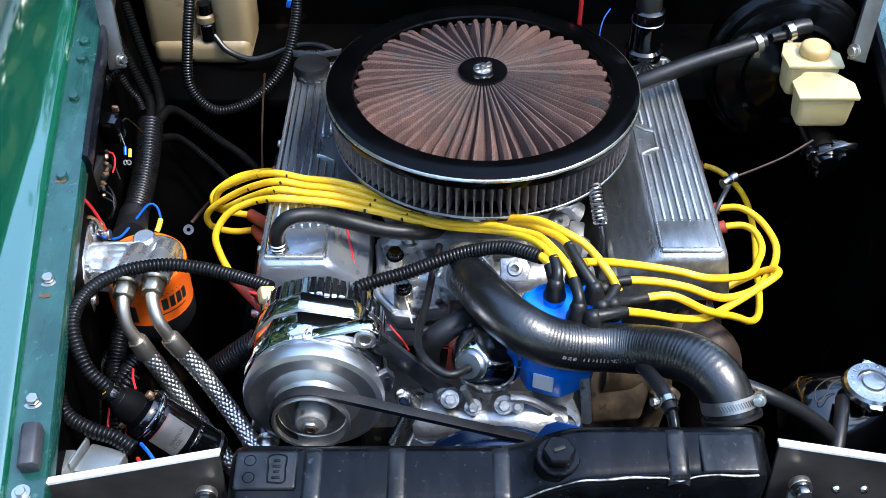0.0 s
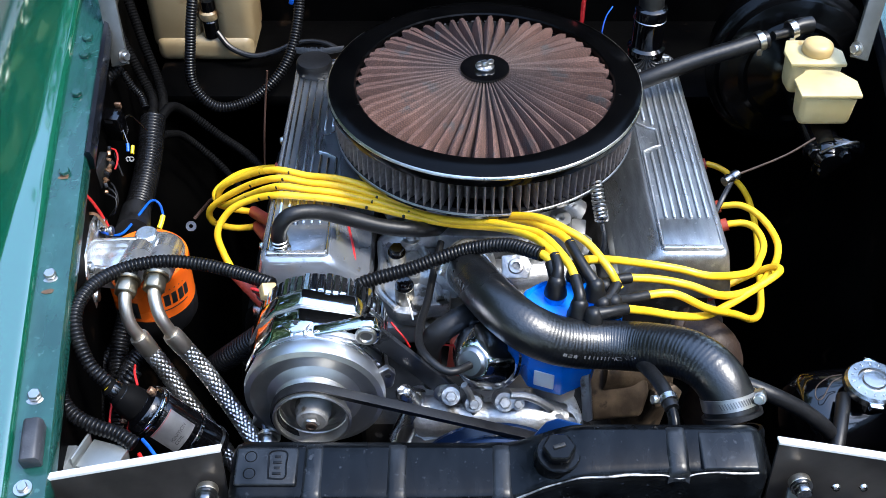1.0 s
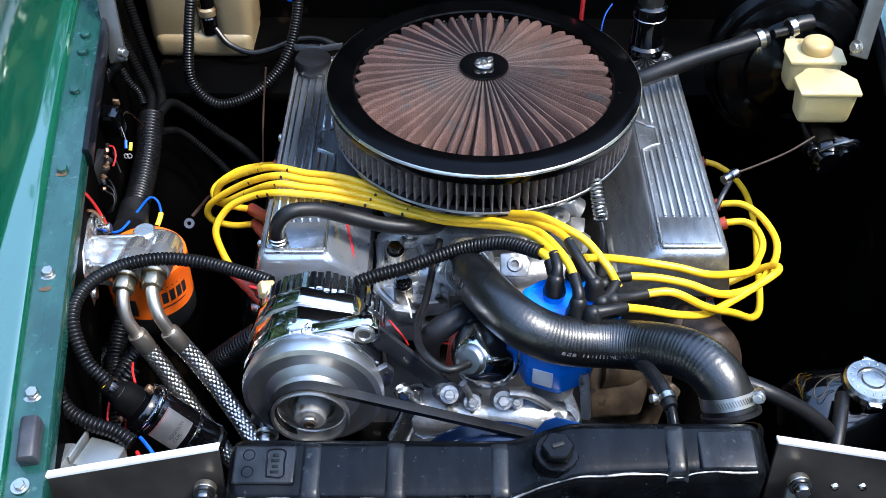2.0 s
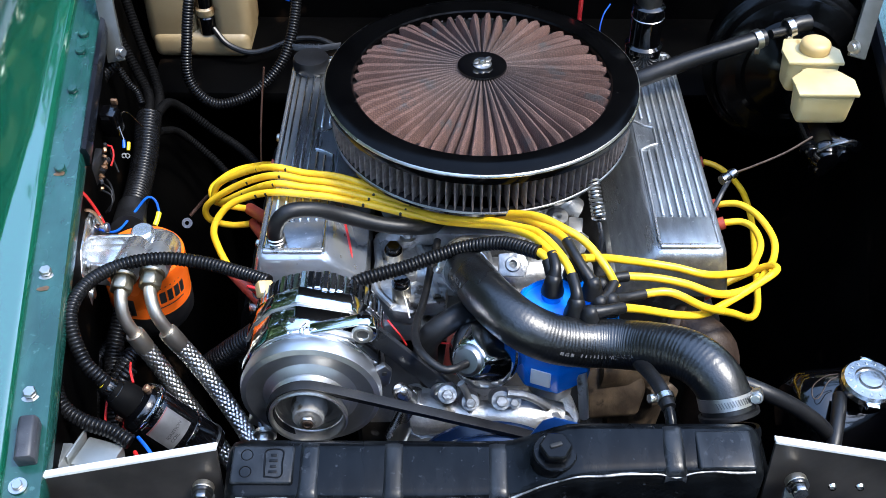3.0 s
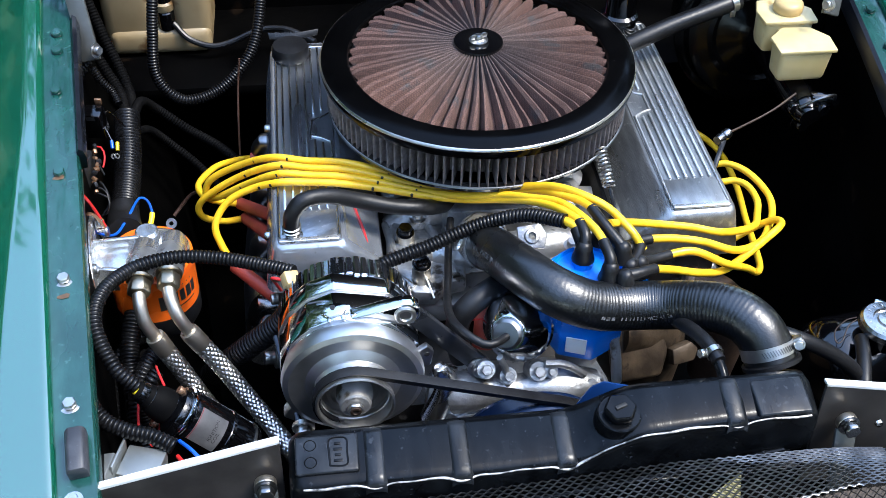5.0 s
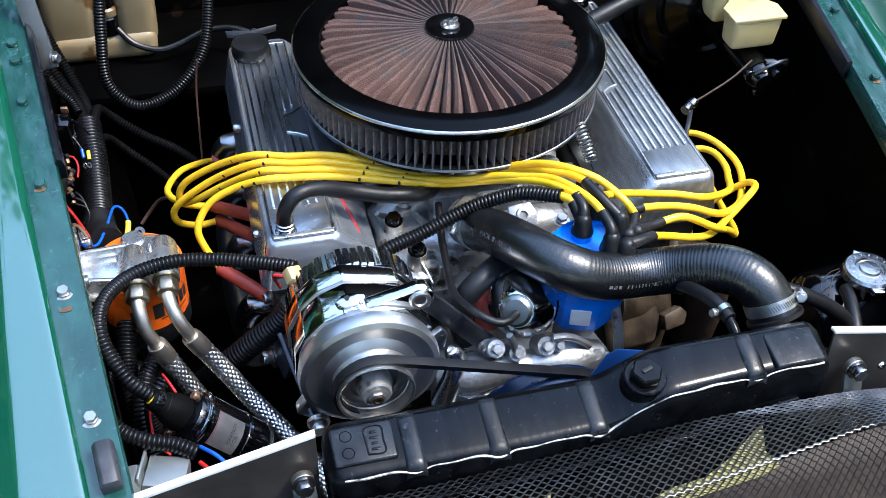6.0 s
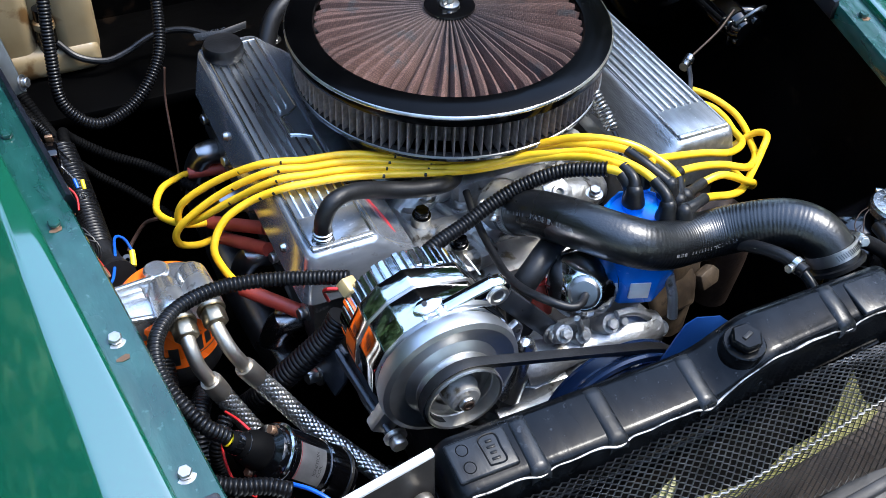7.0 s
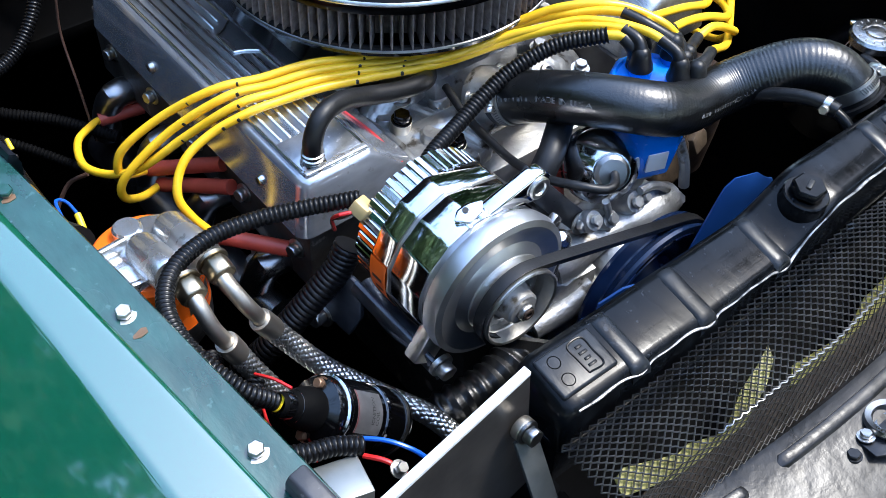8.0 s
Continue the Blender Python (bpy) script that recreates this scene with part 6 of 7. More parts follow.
ca = conduit([(-0.327, 0.6865, 0.768), (-0.347, 0.698, 0.788), (-0.364, 0.733, 0.810), (-0.360, 0.776, 0.812), (-0.335, 0.812, 0.806), (-0.296, 0.828, 0.802), (-0.254, 0.826, 0.799), (-0.215, 0.812, 0.800), (-0.176, 0.790, 0.806)], 0.0074, "black ribbed conduit arching from the coil to the alternator")
part("yellow_collar", lathe([(0.0060, -0.0006), (0.0077, -0.0006), (0.0077, 0.0006), (0.0060, 0.0006)], axis((-0.3265, 0.686, 0.768), (-0.6, 0.35, 0.6)), 20), WIRE_YELLOW, ca)
conduit([(-0.346, 1.345, 0.86), (-0.351, 1.331, 0.830), (-0.358, 1.310, 0.779), (-0.360, 1.288, 0.722), (-0.329, 1.278, 0.688), (-0.285, 1.294, 0.687), (-0.249, 1.312, 0.709), (-0.225, 1.337, 0.738), (-0.213, 1.373, 0.779), (-0.210, 1.40, 0.82)], 0.0080, "black ribbed conduit hanging in a loop before the washer tank")
conduit([(-0.330, 0.850, 0.668), (-0.352, 0.836, 0.680), (-0.370, 0.813, 0.682), (-0.379, 0.786, 0.680), (-0.376, 0.754, 0.674), (-0.372, 0.722, 0.660)], 0.0082, "black ribbed conduit curving down behind the coil")
conduit([(-0.352, 0.838, 0.650), (-0.350, 0.815, 0.664), (-0.346, 0.785, 0.664), (-0.343, 0.755, 0.650)], 0.0070, "short black ribbed conduit beside the coil")
lh = thing("lower_radiator_hose", (-0.11, 0.68, 0.61), "thick black ribbed hose below the alternator", "radiator hose")
part("hose_wall", tube([(-0.175, 0.690, 0.598), (-0.150, 0.684, 0.608), (-0.110, 0.681, 0.616), (-0.070, 0.690, 0.622), (-0.030, 0.715, 0.630)], lambda s, e: 0.0205 + 0.0016 * math.sin(6.28318531 * s / 0.0125), 24, 0.002), HOSE_RUBBER, lh)
bl = conduit([(-0.381, 1.148, 0.758), (-0.379, 1.120, 0.750), (-0.377, 1.090, 0.740), (-0.376, 1.040, 0.730), (-0.375, 0.992, 0.728)], 0.0165, "thick black ribbed wiring conduit along the inner wing", 0.0048)
part("taped_end", tube([(-0.376, 1.000, 0.729), (-0.374, 0.975, 0.727), (-0.368, 0.945, 0.735)], lambda s, e: 0.0175 + 0.004 * s / e, 16, 0.006), RUBBER, bl, "taped black boot")
conduit([(-0.462, 1.30, 0.86), (-0.440, 1.265, 0.815), (-0.415, 1.235, 0.775), (-0.395, 1.205, 0.752), (-0.383, 1.150, 0.755)], 0.0070, "black ribbed conduit rising to the bulkhead", material=CONDUIT_MATT)
conduit([(-0.440, 1.33, 0.83), (-0.418, 1.29, 0.785), (-0.398, 1.255, 0.750), (-0.385, 1.215, 0.735), (-0.378, 1.150, 0.748)], 0.0070, "black ribbed conduit beside the main harness", material=CONDUIT_MATT)
conduit([(-0.416, 1.175, 0.812), (-0.407, 1.17, 0.795), (-0.396, 1.165, 0.782), (-0.388, 1.15, 0.774)], 0.0052, "thin black ribbed conduit", 0.0034)
conduit([(-0.438, 1.12, 0.80), (-0.431, 1.15, 0.815), (-0.418, 1.172, 0.822)], 0.0085, "black ribbed conduit over the relay")
conduit([(-0.374, 1.160, 0.752), (-0.372, 1.21, 0.735), (-0.362, 1.25, 0.695), (-0.325, 1.248, 0.660), (-0.278, 1.212, 0.650), (-0.235, 1.16, 0.640)], 0.0066, "black ribbed conduit leading under the engine", material=CONDUIT_MATT)
conduit([(-0.370, 1.145, 0.735), (-0.365, 1.20, 0.695), (-0.345, 1.22, 0.655), (-0.310, 1.20, 0.630), (-0.262, 1.14, 0.610)], 0.0055, "black ribbed conduit leading down past the head", material=CONDUIT_MATT)
conduit([(-0.372, 0.688, 0.790), (-0.365, 0.661, 0.780), (-0.353, 0.648, 0.770), (-0.333, 0.640, 0.763), (-0.312, 0.636, 0.757), (-0.293, 0.628, 0.750)], 0.0078, "black ribbed conduit under the coil")
conduit([(-0.352, 0.835, 0.72), (-0.356, 0.79, 0.70), (-0.350, 0.745, 0.68), (-0.345, 0.70, 0.65)], 0.0105, "black ribbed conduit below the oil filter")
conduit([(-0.325, 0.80, 0.70), (-0.338, 0.765, 0.705), (-0.345, 0.735, 0.69), (-0.340, 0.70, 0.655)], 0.0100, "black ribbed conduit bent behind the coil")
conduit([(-0.318, 0.735, 0.735), (-0.326, 0.725, 0.728), (-0.334, 0.72, 0.71), (-0.334, 0.715, 0.68)], 0.0075, "short black ribbed conduit at the coil's terminals")
conduit([(-0.285, 0.835, 0.61), (-0.262, 0.815, 0.650), (-0.225, 0.805, 0.692), (-0.196, 0.80, 0.722), (-0.182, 0.80, 0.745)], 0.0135, "thick black ribbed conduit behind the alternator", 0.0050)


def wire(pts, material, label, r=0.0016):
    ob = thing("wire", Vector(pts[0]), label, "wire", "loose wires")
    part("strand", tube(pts, r, 8, 0.005), material, ob)
    return ob


wb_ = wire([(-0.397, 0.905, 0.792), (-0.386, 0.908, 0.772), (-0.374, 0.928, 0.752), (-0.364, 0.965, 0.747), (-0.357, 1.003, 0.740), (-0.348, 1.004, 0.734), (-0.344, 0.996, 0.724)], WIRE_BLUE, "blue wire looping to a yellow terminal")
part("crimp", tube([(-0.344, 0.995, 0.723), (-0.345, 0.987, 0.719), (-0.347, 0.979, 0.716)], 0.0032), WIRE_YELLOW, wb_, "yellow crimp terminal")
wire([(-0.392, 0.904, 0.831), (-0.388, 0.907, 0.818), (-0.383, 0.908, 0.801), (-0.377, 0.905, 0.784)], WIRE_RED, "red wire beside the filter head", 0.0018)
wire([(-0.389, 0.895, 0.811), (-0.385, 0.900, 0.806), (-0.380, 0.901, 0.795), (-0.377, 0.901, 0.785)], COPPER, "brown copper wire beside the filter head", 0.0018)
wire([(-0.290, 0.640, 0.742), (-0.276, 0.622, 0.748), (-0.262, 0.605, 0.742), (-0.250, 0.592, 0.725)], WIRE_BLUE, "blue wire by the regulator box", 0.0019)
wire([(-0.292, 0.628, 0.735), (-0.282, 0.612, 0.738), (-0.274, 0.600, 0.728), (-0.272, 0.595, 0.715)], WIRE_RED, "red wire by the regulator box", 0.0021)
wire([(-0.330, 0.705, 0.745), (-0.333, 0.69, 0.735), (-0.330, 0.665, 0.728), (-0.318, 0.650, 0.725)], WIRE_RED, "red wire at the coil", 0.0013)
wire([(-0.318, 0.735, 0.742), (-0.312, 0.715, 0.752), (-0.306, 0.70, 0.752)], WIRE_RED, "red wire at the coil's terminal", 0.0013)
wire([(-0.056, 0.842, 0.765), (-0.046, 0.836, 0.762), (-0.038, 0.815, 0.755), (-0.033, 0.795, 0.748)], WIRE_WHITE, "white wire behind the alternator", 0.0010)
wire([(-0.056, 0.785, 0.755), (-0.050, 0.778, 0.752), (-0.042, 0.772, 0.745), (-0.036, 0.768, 0.735)], WIRE_RED, "red wire behind the alternator", 0.0011)
wire([(-0.02, 0.752, 0.758), (0.01, 0.748, 0.760), (0.04, 0.752, 0.762)], WIRE_RED, "thin red wire below the distributor", 0.0010)
wire([(-0.240, 1.23, 0.78), (-0.246, 1.225, 0.74), (-0.25, 1.20, 0.69), (-0.253, 1.18, 0.63)], WIRE_BROWN, "thin brown wire hanging behind the engine", 0.0014)
wire([(-0.380, 1.034, 0.803), (-0.390, 1.058, 0.812), (-0.388, 1.085, 0.808), (-0.376, 1.10, 0.775)], STEEL_DARK, "thin black wire from the relay", 0.0012)
wire([(-0.418, 1.08, 0.760), (-0.408, 1.06, 0.752), (-0.400, 1.045, 0.745)], RUBBER, "thin black earth wire", 0.0012)
et = wire([(-0.295, 1.10, 0.665), (-0.312, 1.11, 0.655), (-0.328, 1.108, 0.638), (-0.339, 1.10, 0.628)], WIRE_BROWN, "brown earth wire with a ring terminal", 0.0024)
part("ring_terminal", lathe([(0.0028, -0.001), (0.0070, -0.001), (0.0070, 0.001), (0.0028, 0.001)], axis((-0.343, 1.092, 0.622), (0.2, -0.8, 0.6)), 20, closed=True), STEEL_DARK, et)
for k, c in enumerate((WIRE_BLUE, WIRE_YELLOW)):
    t_ = thing("spade_terminal", (-0.379 + 0.006 * k, 1.028, 0.795), "small insulated ring terminal on the inner wing", "terminal", "terminals")
    part("sleeve", tube([(-0.380 + 0.007 * k, 1.034 - 0.004 * k, 0.803), (-0.379 + 0.006 * k, 1.026 - 0.004 * k, 0.797)], 0.0021), c, t_)
    part("ring", lathe([(0.0016, -0.0005), (0.0034, -0.0005), (0.0034, 0.0005), (0.0016, 0.0005)], axis((-0.378 + 0.004 * k, 1.018, 0.792), (0.6, -0.5, 0.6)), 16, closed=True), STEEL_DARK, t_)
rl = thing("relay", (-0.3980, 1.056, 0.797), "black square relay on the inner wing", "relay")
part("case", box((-0.3980, 1.056, 0.815), (0.022, 0.020, 0.036), (8, 0, -8), bev=0.002), BLACK_GLOSS, rl)
part("label_bars", box((-0.4000, 1.0447, 0.827), (0.010, 0.0008, 0.005), (8, 0, -8), bev=0), TAB_PRINT, rl)
part("pins", box((-0.3920, 1.066, 0.836), (0.008, 0.004, 0.008), (8, 0, -8), bev=0.001), COPPER, rl)
fz = thing("fuse_holder", (-0.425, 1.02, 0.755), "open fuse holder with copper clips and red wires", "fuse holder")
part("fuse_base", box((-0.4050, 0.985, 0.795), (0.010, 0.05, 0.03), (0, 0, -8), bev=0.002), DARK_STEEL, fz)
rnd = random.Random(8)
for k in range(11):
    f = k / 10
    part("fuse_clip", box((-0.3915 + rnd.uniform(-0.003, 0.002), 1.008 - 0.045 * f, 0.812 - 0.024 * f + rnd.uniform(-0.003, 0.003)), (0.004, 0.0035 + 0.002 * (k % 2), 0.006), (33 * k, 20 * k, 30), bev=0.0007), COPPER if k % 3 else DARK_STEEL, fz)
part("fuse_wire", tube([(-0.3930, 1.012, 0.812), (-0.3860, 1.008, 0.812), (-0.3830, 0.998, 0.806), (-0.3850, 0.988, 0.800)], 0.0011, 8), WIRE_RED, fz)
for k in range(3):
    part("fuse_wire", tube([(-0.3890, 0.975 - 0.01 * k, 0.79), (-0.3830 + 0.003 * k, 0.968 - 0.01 * k, 0.787), (-0.3790, 0.955 - 0.008 * k, 0.776), (-0.388, 0.945, 0.765)], 0.0012, 8), RUBBER, fz)
rg = thing("regulator_box", (-0.322, 0.605, 0.74), "bare aluminium regulator box with a side tab", "regulator")
gm = pose(-0.322, 0.612, 0.736, -6, 4, -14)
part("case", box((0, 0, 0), (1, 1, 1), m=gm @ Matrix.Diagonal((0.036, 0.036, 0.030, 1)), bev=0.0015), GALV, rg)
part("tab", box((0, 0, 0), (1, 1, 1), m=gm @ Matrix.Translation((-0.0215, 0, 0.002)) @ Matrix.Diagonal((0.0025, 0.036, 0.042, 1)), bev=0.0008), GALV, rg)
for q in (-0.012, 0.0, 0.012):
    part("tab_hole", lathe([(0, 0), (0.0022, 0), (0.0022, 0.0006), (0, 0.0006)], axis(gm @ Vector((-0.0232, q, 0.010)), gm.to_3x3() @ Vector((-1, 0, 0))), 12), INK, rg)
part("bracket", box((-0.352, 0.607, 0.742), (0.022, 0.03, 0.03), (0, -20, -14), bev=0.002), GALV, rg)
ts = thing("terminal_stud", (-0.278, 0.598, 0.72), "threaded steel terminal stud with nuts", "terminal", "terminals")
part("nut", hexbolt((-0.281, 0.600, 0.742), (0.2, -0.5, 0.8), 0.0048, 0.007), STEEL, ts)
part("stud", tube([(-0.262, 0.585, 0.735), (-0.255, 0.58, 0.738), (-0.245, 0.574, 0.741)], lambda s, e: 0.0042 + 0.0004 * math.sin(s * 4200), 12, 0.0006), STEEL, ts)

# ---- side plates by the radiator ----
for side in (-1, 1):
    sp = thing("support_plate", (-0.27 if side < 0 else 0.36, 0.556, 0.70), "scuffed black side plate with a bare aluminium top edge", "plate", "radiator plates")
    if side < 0:
        a, b, dn = Vector((-0.345, 0.553, 0.798)), Vector((-0.192, 0.566, 0.823)), 0.13
    else:
        a, b, dn = Vector((0.286, 0.566, 0.836)), Vector((0.445, 0.560, 0.807)), 0.13
    d = (b - a).normalized()
    lean = Vector((0, -0.10, -1)).normalized()
    fw = Vector((0, -1, 0.1))
    for nm, o, th_, h0, h1, mt in (("plate", 0.0, 0.003, 0.0, dn, PLATE_BLACK), ("top_edge", 0.0005, 0.0075, -0.0015, 0.0022, PLATE_EDGE)):
        bm = bmesh.new()
        vs = [bm.verts.new(q + lean * h + fw * (o if f else o - th_)) for q in (a, b) for h in (h0, h1) for f in (0, 1)]
        bmesh.ops.convex_hull(bm, input=vs)
        bmesh.ops.bevel(bm, geom=[e for e in bm.edges if e.calc_face_angle(0) > 0.3], offset=0.0006, segments=1, profile=0.5, affect="EDGES")
        part(nm, bm, mt, sp)
    c = Vector((-0.207, 0.556, 0.783)) if side < 0 else Vector((0.3075, 0.554, 0.800))
    part("spacer", lathe([(0, 0.0), (0.0092, 0.0), (0.0096, 0.001), (0.0096, 0.006), (0.0088, 0.007), (0, 0.007)], axis(c, (0.05, -1, 0.1)), 28), PIPE, sp, "tarnished steel spacer")
    part("bolt", hexbolt(c + Vector((0.0003, -0.007, 0.0007)), (0.05, -1, 0.1), 0.0078, 0.008, washer=1.25, flange=0.002), STEEL_DARK, sp)
    part("stay", prism([(-0.010, 0), (0.010, 0), (0.010, 0.004), (-0.010, 0.004)], axis(c + Vector((0, -0.004, -0.006)), (0.25 * -side * 0.3, -0.45, -1), (0, -1, 0)), 0.16, bev=0.001), STRUT, sp, "grey steel stay")
    if side > 0:
        for x in (0.342, 0.366):
            part("rivet", lathe([(0, 0.003), (0.003, 0.0022), (0.0042, 0), (0, 0)], axis((x, 0.5535, 0.790), (0, -1, 0.1)), 14), ALU_BRIGHT, sp)

# ---- grille mesh, flange and slam panel ----
def mesh_point(x, v):
    """On the guard: v = 0 at the radiator, 1 at the fold, 1.5 at the foot of the slope before it."""
    f = min(1, max(0, (x + 0.10) / 0.25))
    g = min(1, max(0, (x - 0.04) / 0.26))
    end = max(0, x - 0.26)
    rear = Vector((x, 0.5275 + 0.0085 * f - 0.9 * end * end, 0.7775 + 0.008 * f))
    fold = Vector((x, 0.468 + 0.034 * g ** 1.2, 0.769 + 0.004 * f))
    if v <= 1:
        return rear.lerp(fold, v) + Vector((0, 0, 0.006 * math.sin(3.1416 * v)))
    u = (v - 1) / 0.5
    return fold + Vector((0, -0.017 * u - 0.030 * g * u, -0.006 * u - 0.036 * u * u))


gm_ = thing("mesh_guard", (0.05, 0.50, 0.70), "black expanded metal mesh guard before the radiator", "mesh guard")


def lattice(px, v0, v1, rows, r):
    """Expanded metal: rows of zigzag strands that meet at their knuckles."""
    bm = bmesh.new()
    for j in range(rows):
        sgn = 1 if j % 2 else -1
        prev = None
        for k in range(int(0.535 / (px / 2)) + 1):
            x = -0.195 + k * px / 2
            up = (1 if k % 2 else -1) * sgn
            c = mesh_point(x, v0 + (v1 - v0) * (j + 0.5 + 0.5 * up) / rows)
            cur = [bm.verts.new(c + Vector((0, dy, dz + r * up))) for dy, dz in ((-r, 0), (0, r * 1.1), (r, 0), (0, -r * 1.1))]
            if prev:
                for q in range(4):
                    bm.faces.new((prev[q], prev[(q + 1) % 4], cur[(q + 1) % 4], cur[q]))
            prev = cur
    return bm


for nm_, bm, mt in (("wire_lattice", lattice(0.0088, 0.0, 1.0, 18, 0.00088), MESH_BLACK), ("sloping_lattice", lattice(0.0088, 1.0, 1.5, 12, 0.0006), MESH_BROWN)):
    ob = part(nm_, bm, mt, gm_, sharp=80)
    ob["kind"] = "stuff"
part("fold_wire", tube([mesh_point(-0.09 + 0.0044 * k, 1.0) + Vector((0, 0.0012 * (-1) ** k, 0.0008)) for k in range(92)], 0.0007, 6, 0.002), STEEL_DARK, gm_, "bright zigzag fold of the mesh")
part("flange_strip", thicken(strip([[mesh_point(x, v) + Vector((0, 0.003, -0.006)) for v in (1.02, 1.15, 1.3, 1.6)] for x in [-0.20 + 0.03 * k for k in range(19)]]), -0.001), BROWN_STRIP, gm_, "brown stained flange")
# black sheet added below the mesh to give the dark of the gap
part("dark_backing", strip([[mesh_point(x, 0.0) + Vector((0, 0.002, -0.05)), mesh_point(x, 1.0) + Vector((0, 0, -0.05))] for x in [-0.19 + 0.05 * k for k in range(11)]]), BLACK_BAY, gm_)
# two flat yellow outlines just below the mesh
ye = thing("yellow_shape", (0.05, 0.47, 0.76), "flat yellow shape with long points under the mesh", "emblem")


def under(x, y):
    """The place under the mesh at a point of the plan."""
    v = min(range(111), key=lambda q: abs(mesh_point(x, q / 100).y - y)) / 100
    return mesh_point(x, v) - Vector((0, 0, 0.0042))


TAIL = [(-0.179, 0.487), (-0.168, 0.490), (-0.126, 0.476), (-0.114, 0.477), (-0.083, 0.468), (-0.050, 0.483), (-0.024, 0.490), (-0.004, 0.497), (-0.009, 0.486), (-0.030, 0.475), (-0.065, 0.464), (-0.097, 0.462), (-0.140, 0.465), (-0.182, 0.476)]
STAR = [(-0.012, 0.464), (0.001, 0.475), (0.063, 0.470), (0.100, 0.482), (0.133, 0.485), (0.157, 0.494), (0.182, 0.508), (0.204, 0.522), (0.196, 0.497), (0.206, 0.484), (0.185, 0.476), (0.162, 0.472), (0.102, 0.468), (0.033, 0.464)]
for shape in (TAIL, STAR):
    bm = bmesh.new()
    bm.faces.new([bm.verts.new(under(*q)) for q in shape])
    bmesh.ops.triangulate(bm, faces=bm.faces[:])
    thicken(bm, 0.0012)
    part("yellow_bar", bm, YELLOW_FLAT, ye)
slam = thing("slam_panel", (0.05, 0.40, 0.68), "silver painted slam panel with pressed beads", "panel")


def panel_pt(x, u):
    """u forwards of the panel's rear edge."""
    bow = 0.30 * (x - 0.04) ** 2
    return Vector((x, 0.449 + bow - u, 0.722 - 0.25 * u))


part("sheet", thicken(strip([[panel_pt(x, -0.004) + Vector((0, 0, -0.02)), panel_pt(x, -0.002), panel_pt(x, 0.0) + Vector((0, 0, 0.002)), panel_pt(x, 0.003) + Vector((0, 0, 0.0005)), panel_pt(x, 0.03), panel_pt(x, 0.06), panel_pt(x, 0.09), panel_pt(x, 0.11) + Vector((0, 0, -0.02))] for x in [-0.30 + 0.03 * k for k in range(25)]]), -0.0012), PANEL_SILVER, slam)
def pressed(x0, x1, u0, u1, h):
    """A long raised bead with round ends on the panel."""
    rows = []
    n = 40
    for k in range(n + 1):
        x = x0 + (x1 - x0) * k / n
        e = min(1, math.sin(math.acos(max(-1, min(1, 1 - min(k, n - k) * (x1 - x0) / n / 0.008)))) if min(k, n - k) * (x1 - x0) / n < 0.008 else 1)
        mid, hw = (u0 + u1) / 2, (u1 - u0) / 2 * max(e, 0.05)
        rows.append([panel_pt(x, mid + hw * f) + Vector((0, 0, h * q * max(e, 0.05) - 0.0006)) for f, q in ((-1.25, 0), (-1, 0.15), (-0.8, 0.8), (-0.5, 1), (0.5, 1), (0.8, 0.8), (1, 0.15), (1.25, 0))])
    return strip(rows)


part("pressed_bead", pressed(-0.045, 0.30, 0.008, 0.021, 0.0045), PANEL_SILVER, slam, "raised pressed bead")
part("pressed_bead", pressed(-0.27, -0.075, 0.010, 0.022, 0.0040), PANEL_SILVER, slam)
for x, u in ((0.017, 0.042), (0.10, 0.050), (-0.06, 0.05)):
    part("panel_bolt", hexbolt(panel_pt(x, u), (0, 0.2, 1), 0.0058, 0.003, washer=1.2), PANEL_SILVER, slam)
ct = thing("bonnet_catch", tuple(panel_pt(0.060, 0.045)), "black bonnet catch with a steel spring cup", "bonnet catch")
q = panel_pt(0.058, 0.043)
part("catch_plate", prism([(-0.030, -0.018), (0.026, -0.022), (0.032, 0.012), (0.012, 0.026), (-0.022, 0.022), (-0.034, 0.0)], axis(q + Vector((0, 0, 0.001)), (0, 0.25, 1)), 0.003, bev=0.001), DARK_STEEL, ct)
part("catch_cup", lathe([(0.010, 0.003), (0.020, 0.003), (0.0215, 0.006), (0.0200, 0.0095), (0.0150, 0.0085), (0.0120, 0.0), (0.010, -0.012), (0, -0.012)], axis(q + Vector((0.004, 0, 0.003)), (0, 0.25, 1)), 36), STEEL_DARK, ct)
part("catch_bolt", hexbolt(q + Vector((-0.022, 0.005, 0.005)), (0, 0.25, 1), 0.005, 0.004), STEEL, ct)

# ---- right side: brake parts, expansion tank ----
bs = thing("brake_servo", (0.46, 1.28, 0.70), "black painted round brake servo", "brake servo")
sm = axis((0.462, 1.235, 0.785), (-0.06, -1, 0.22))
part("shell", lathe([(0, -0.10), (0.07, -0.10), (0.095, -0.08), (0.104, -0.012), (0.110, -0.008), (0.1105, 0.004), (0.106, 0.008), (0.100, 0.010), (0.096, 0.022), (0.085, 0.026), (0.045, 0.027), (0.034, 0.034), (0, 0.036)], sm, 64), SERVO_BLACK, bs)
part("shell_step", lathe([(0.060, 0.0275), (0.066, 0.0305), (0.072, 0.0275)], sm, 56), SERVO_BLACK, bs)
part("check_valve", tube([(0.462, 1.195, 0.872), (0.445, 1.190, 0.872), (0.430, 1.183, 0.868), (0.410, 1.174, 0.868)], lambda s, e: 0.011 if s / e < 0.55 else 0.006, 16, 0.003), RUBBER, bs)
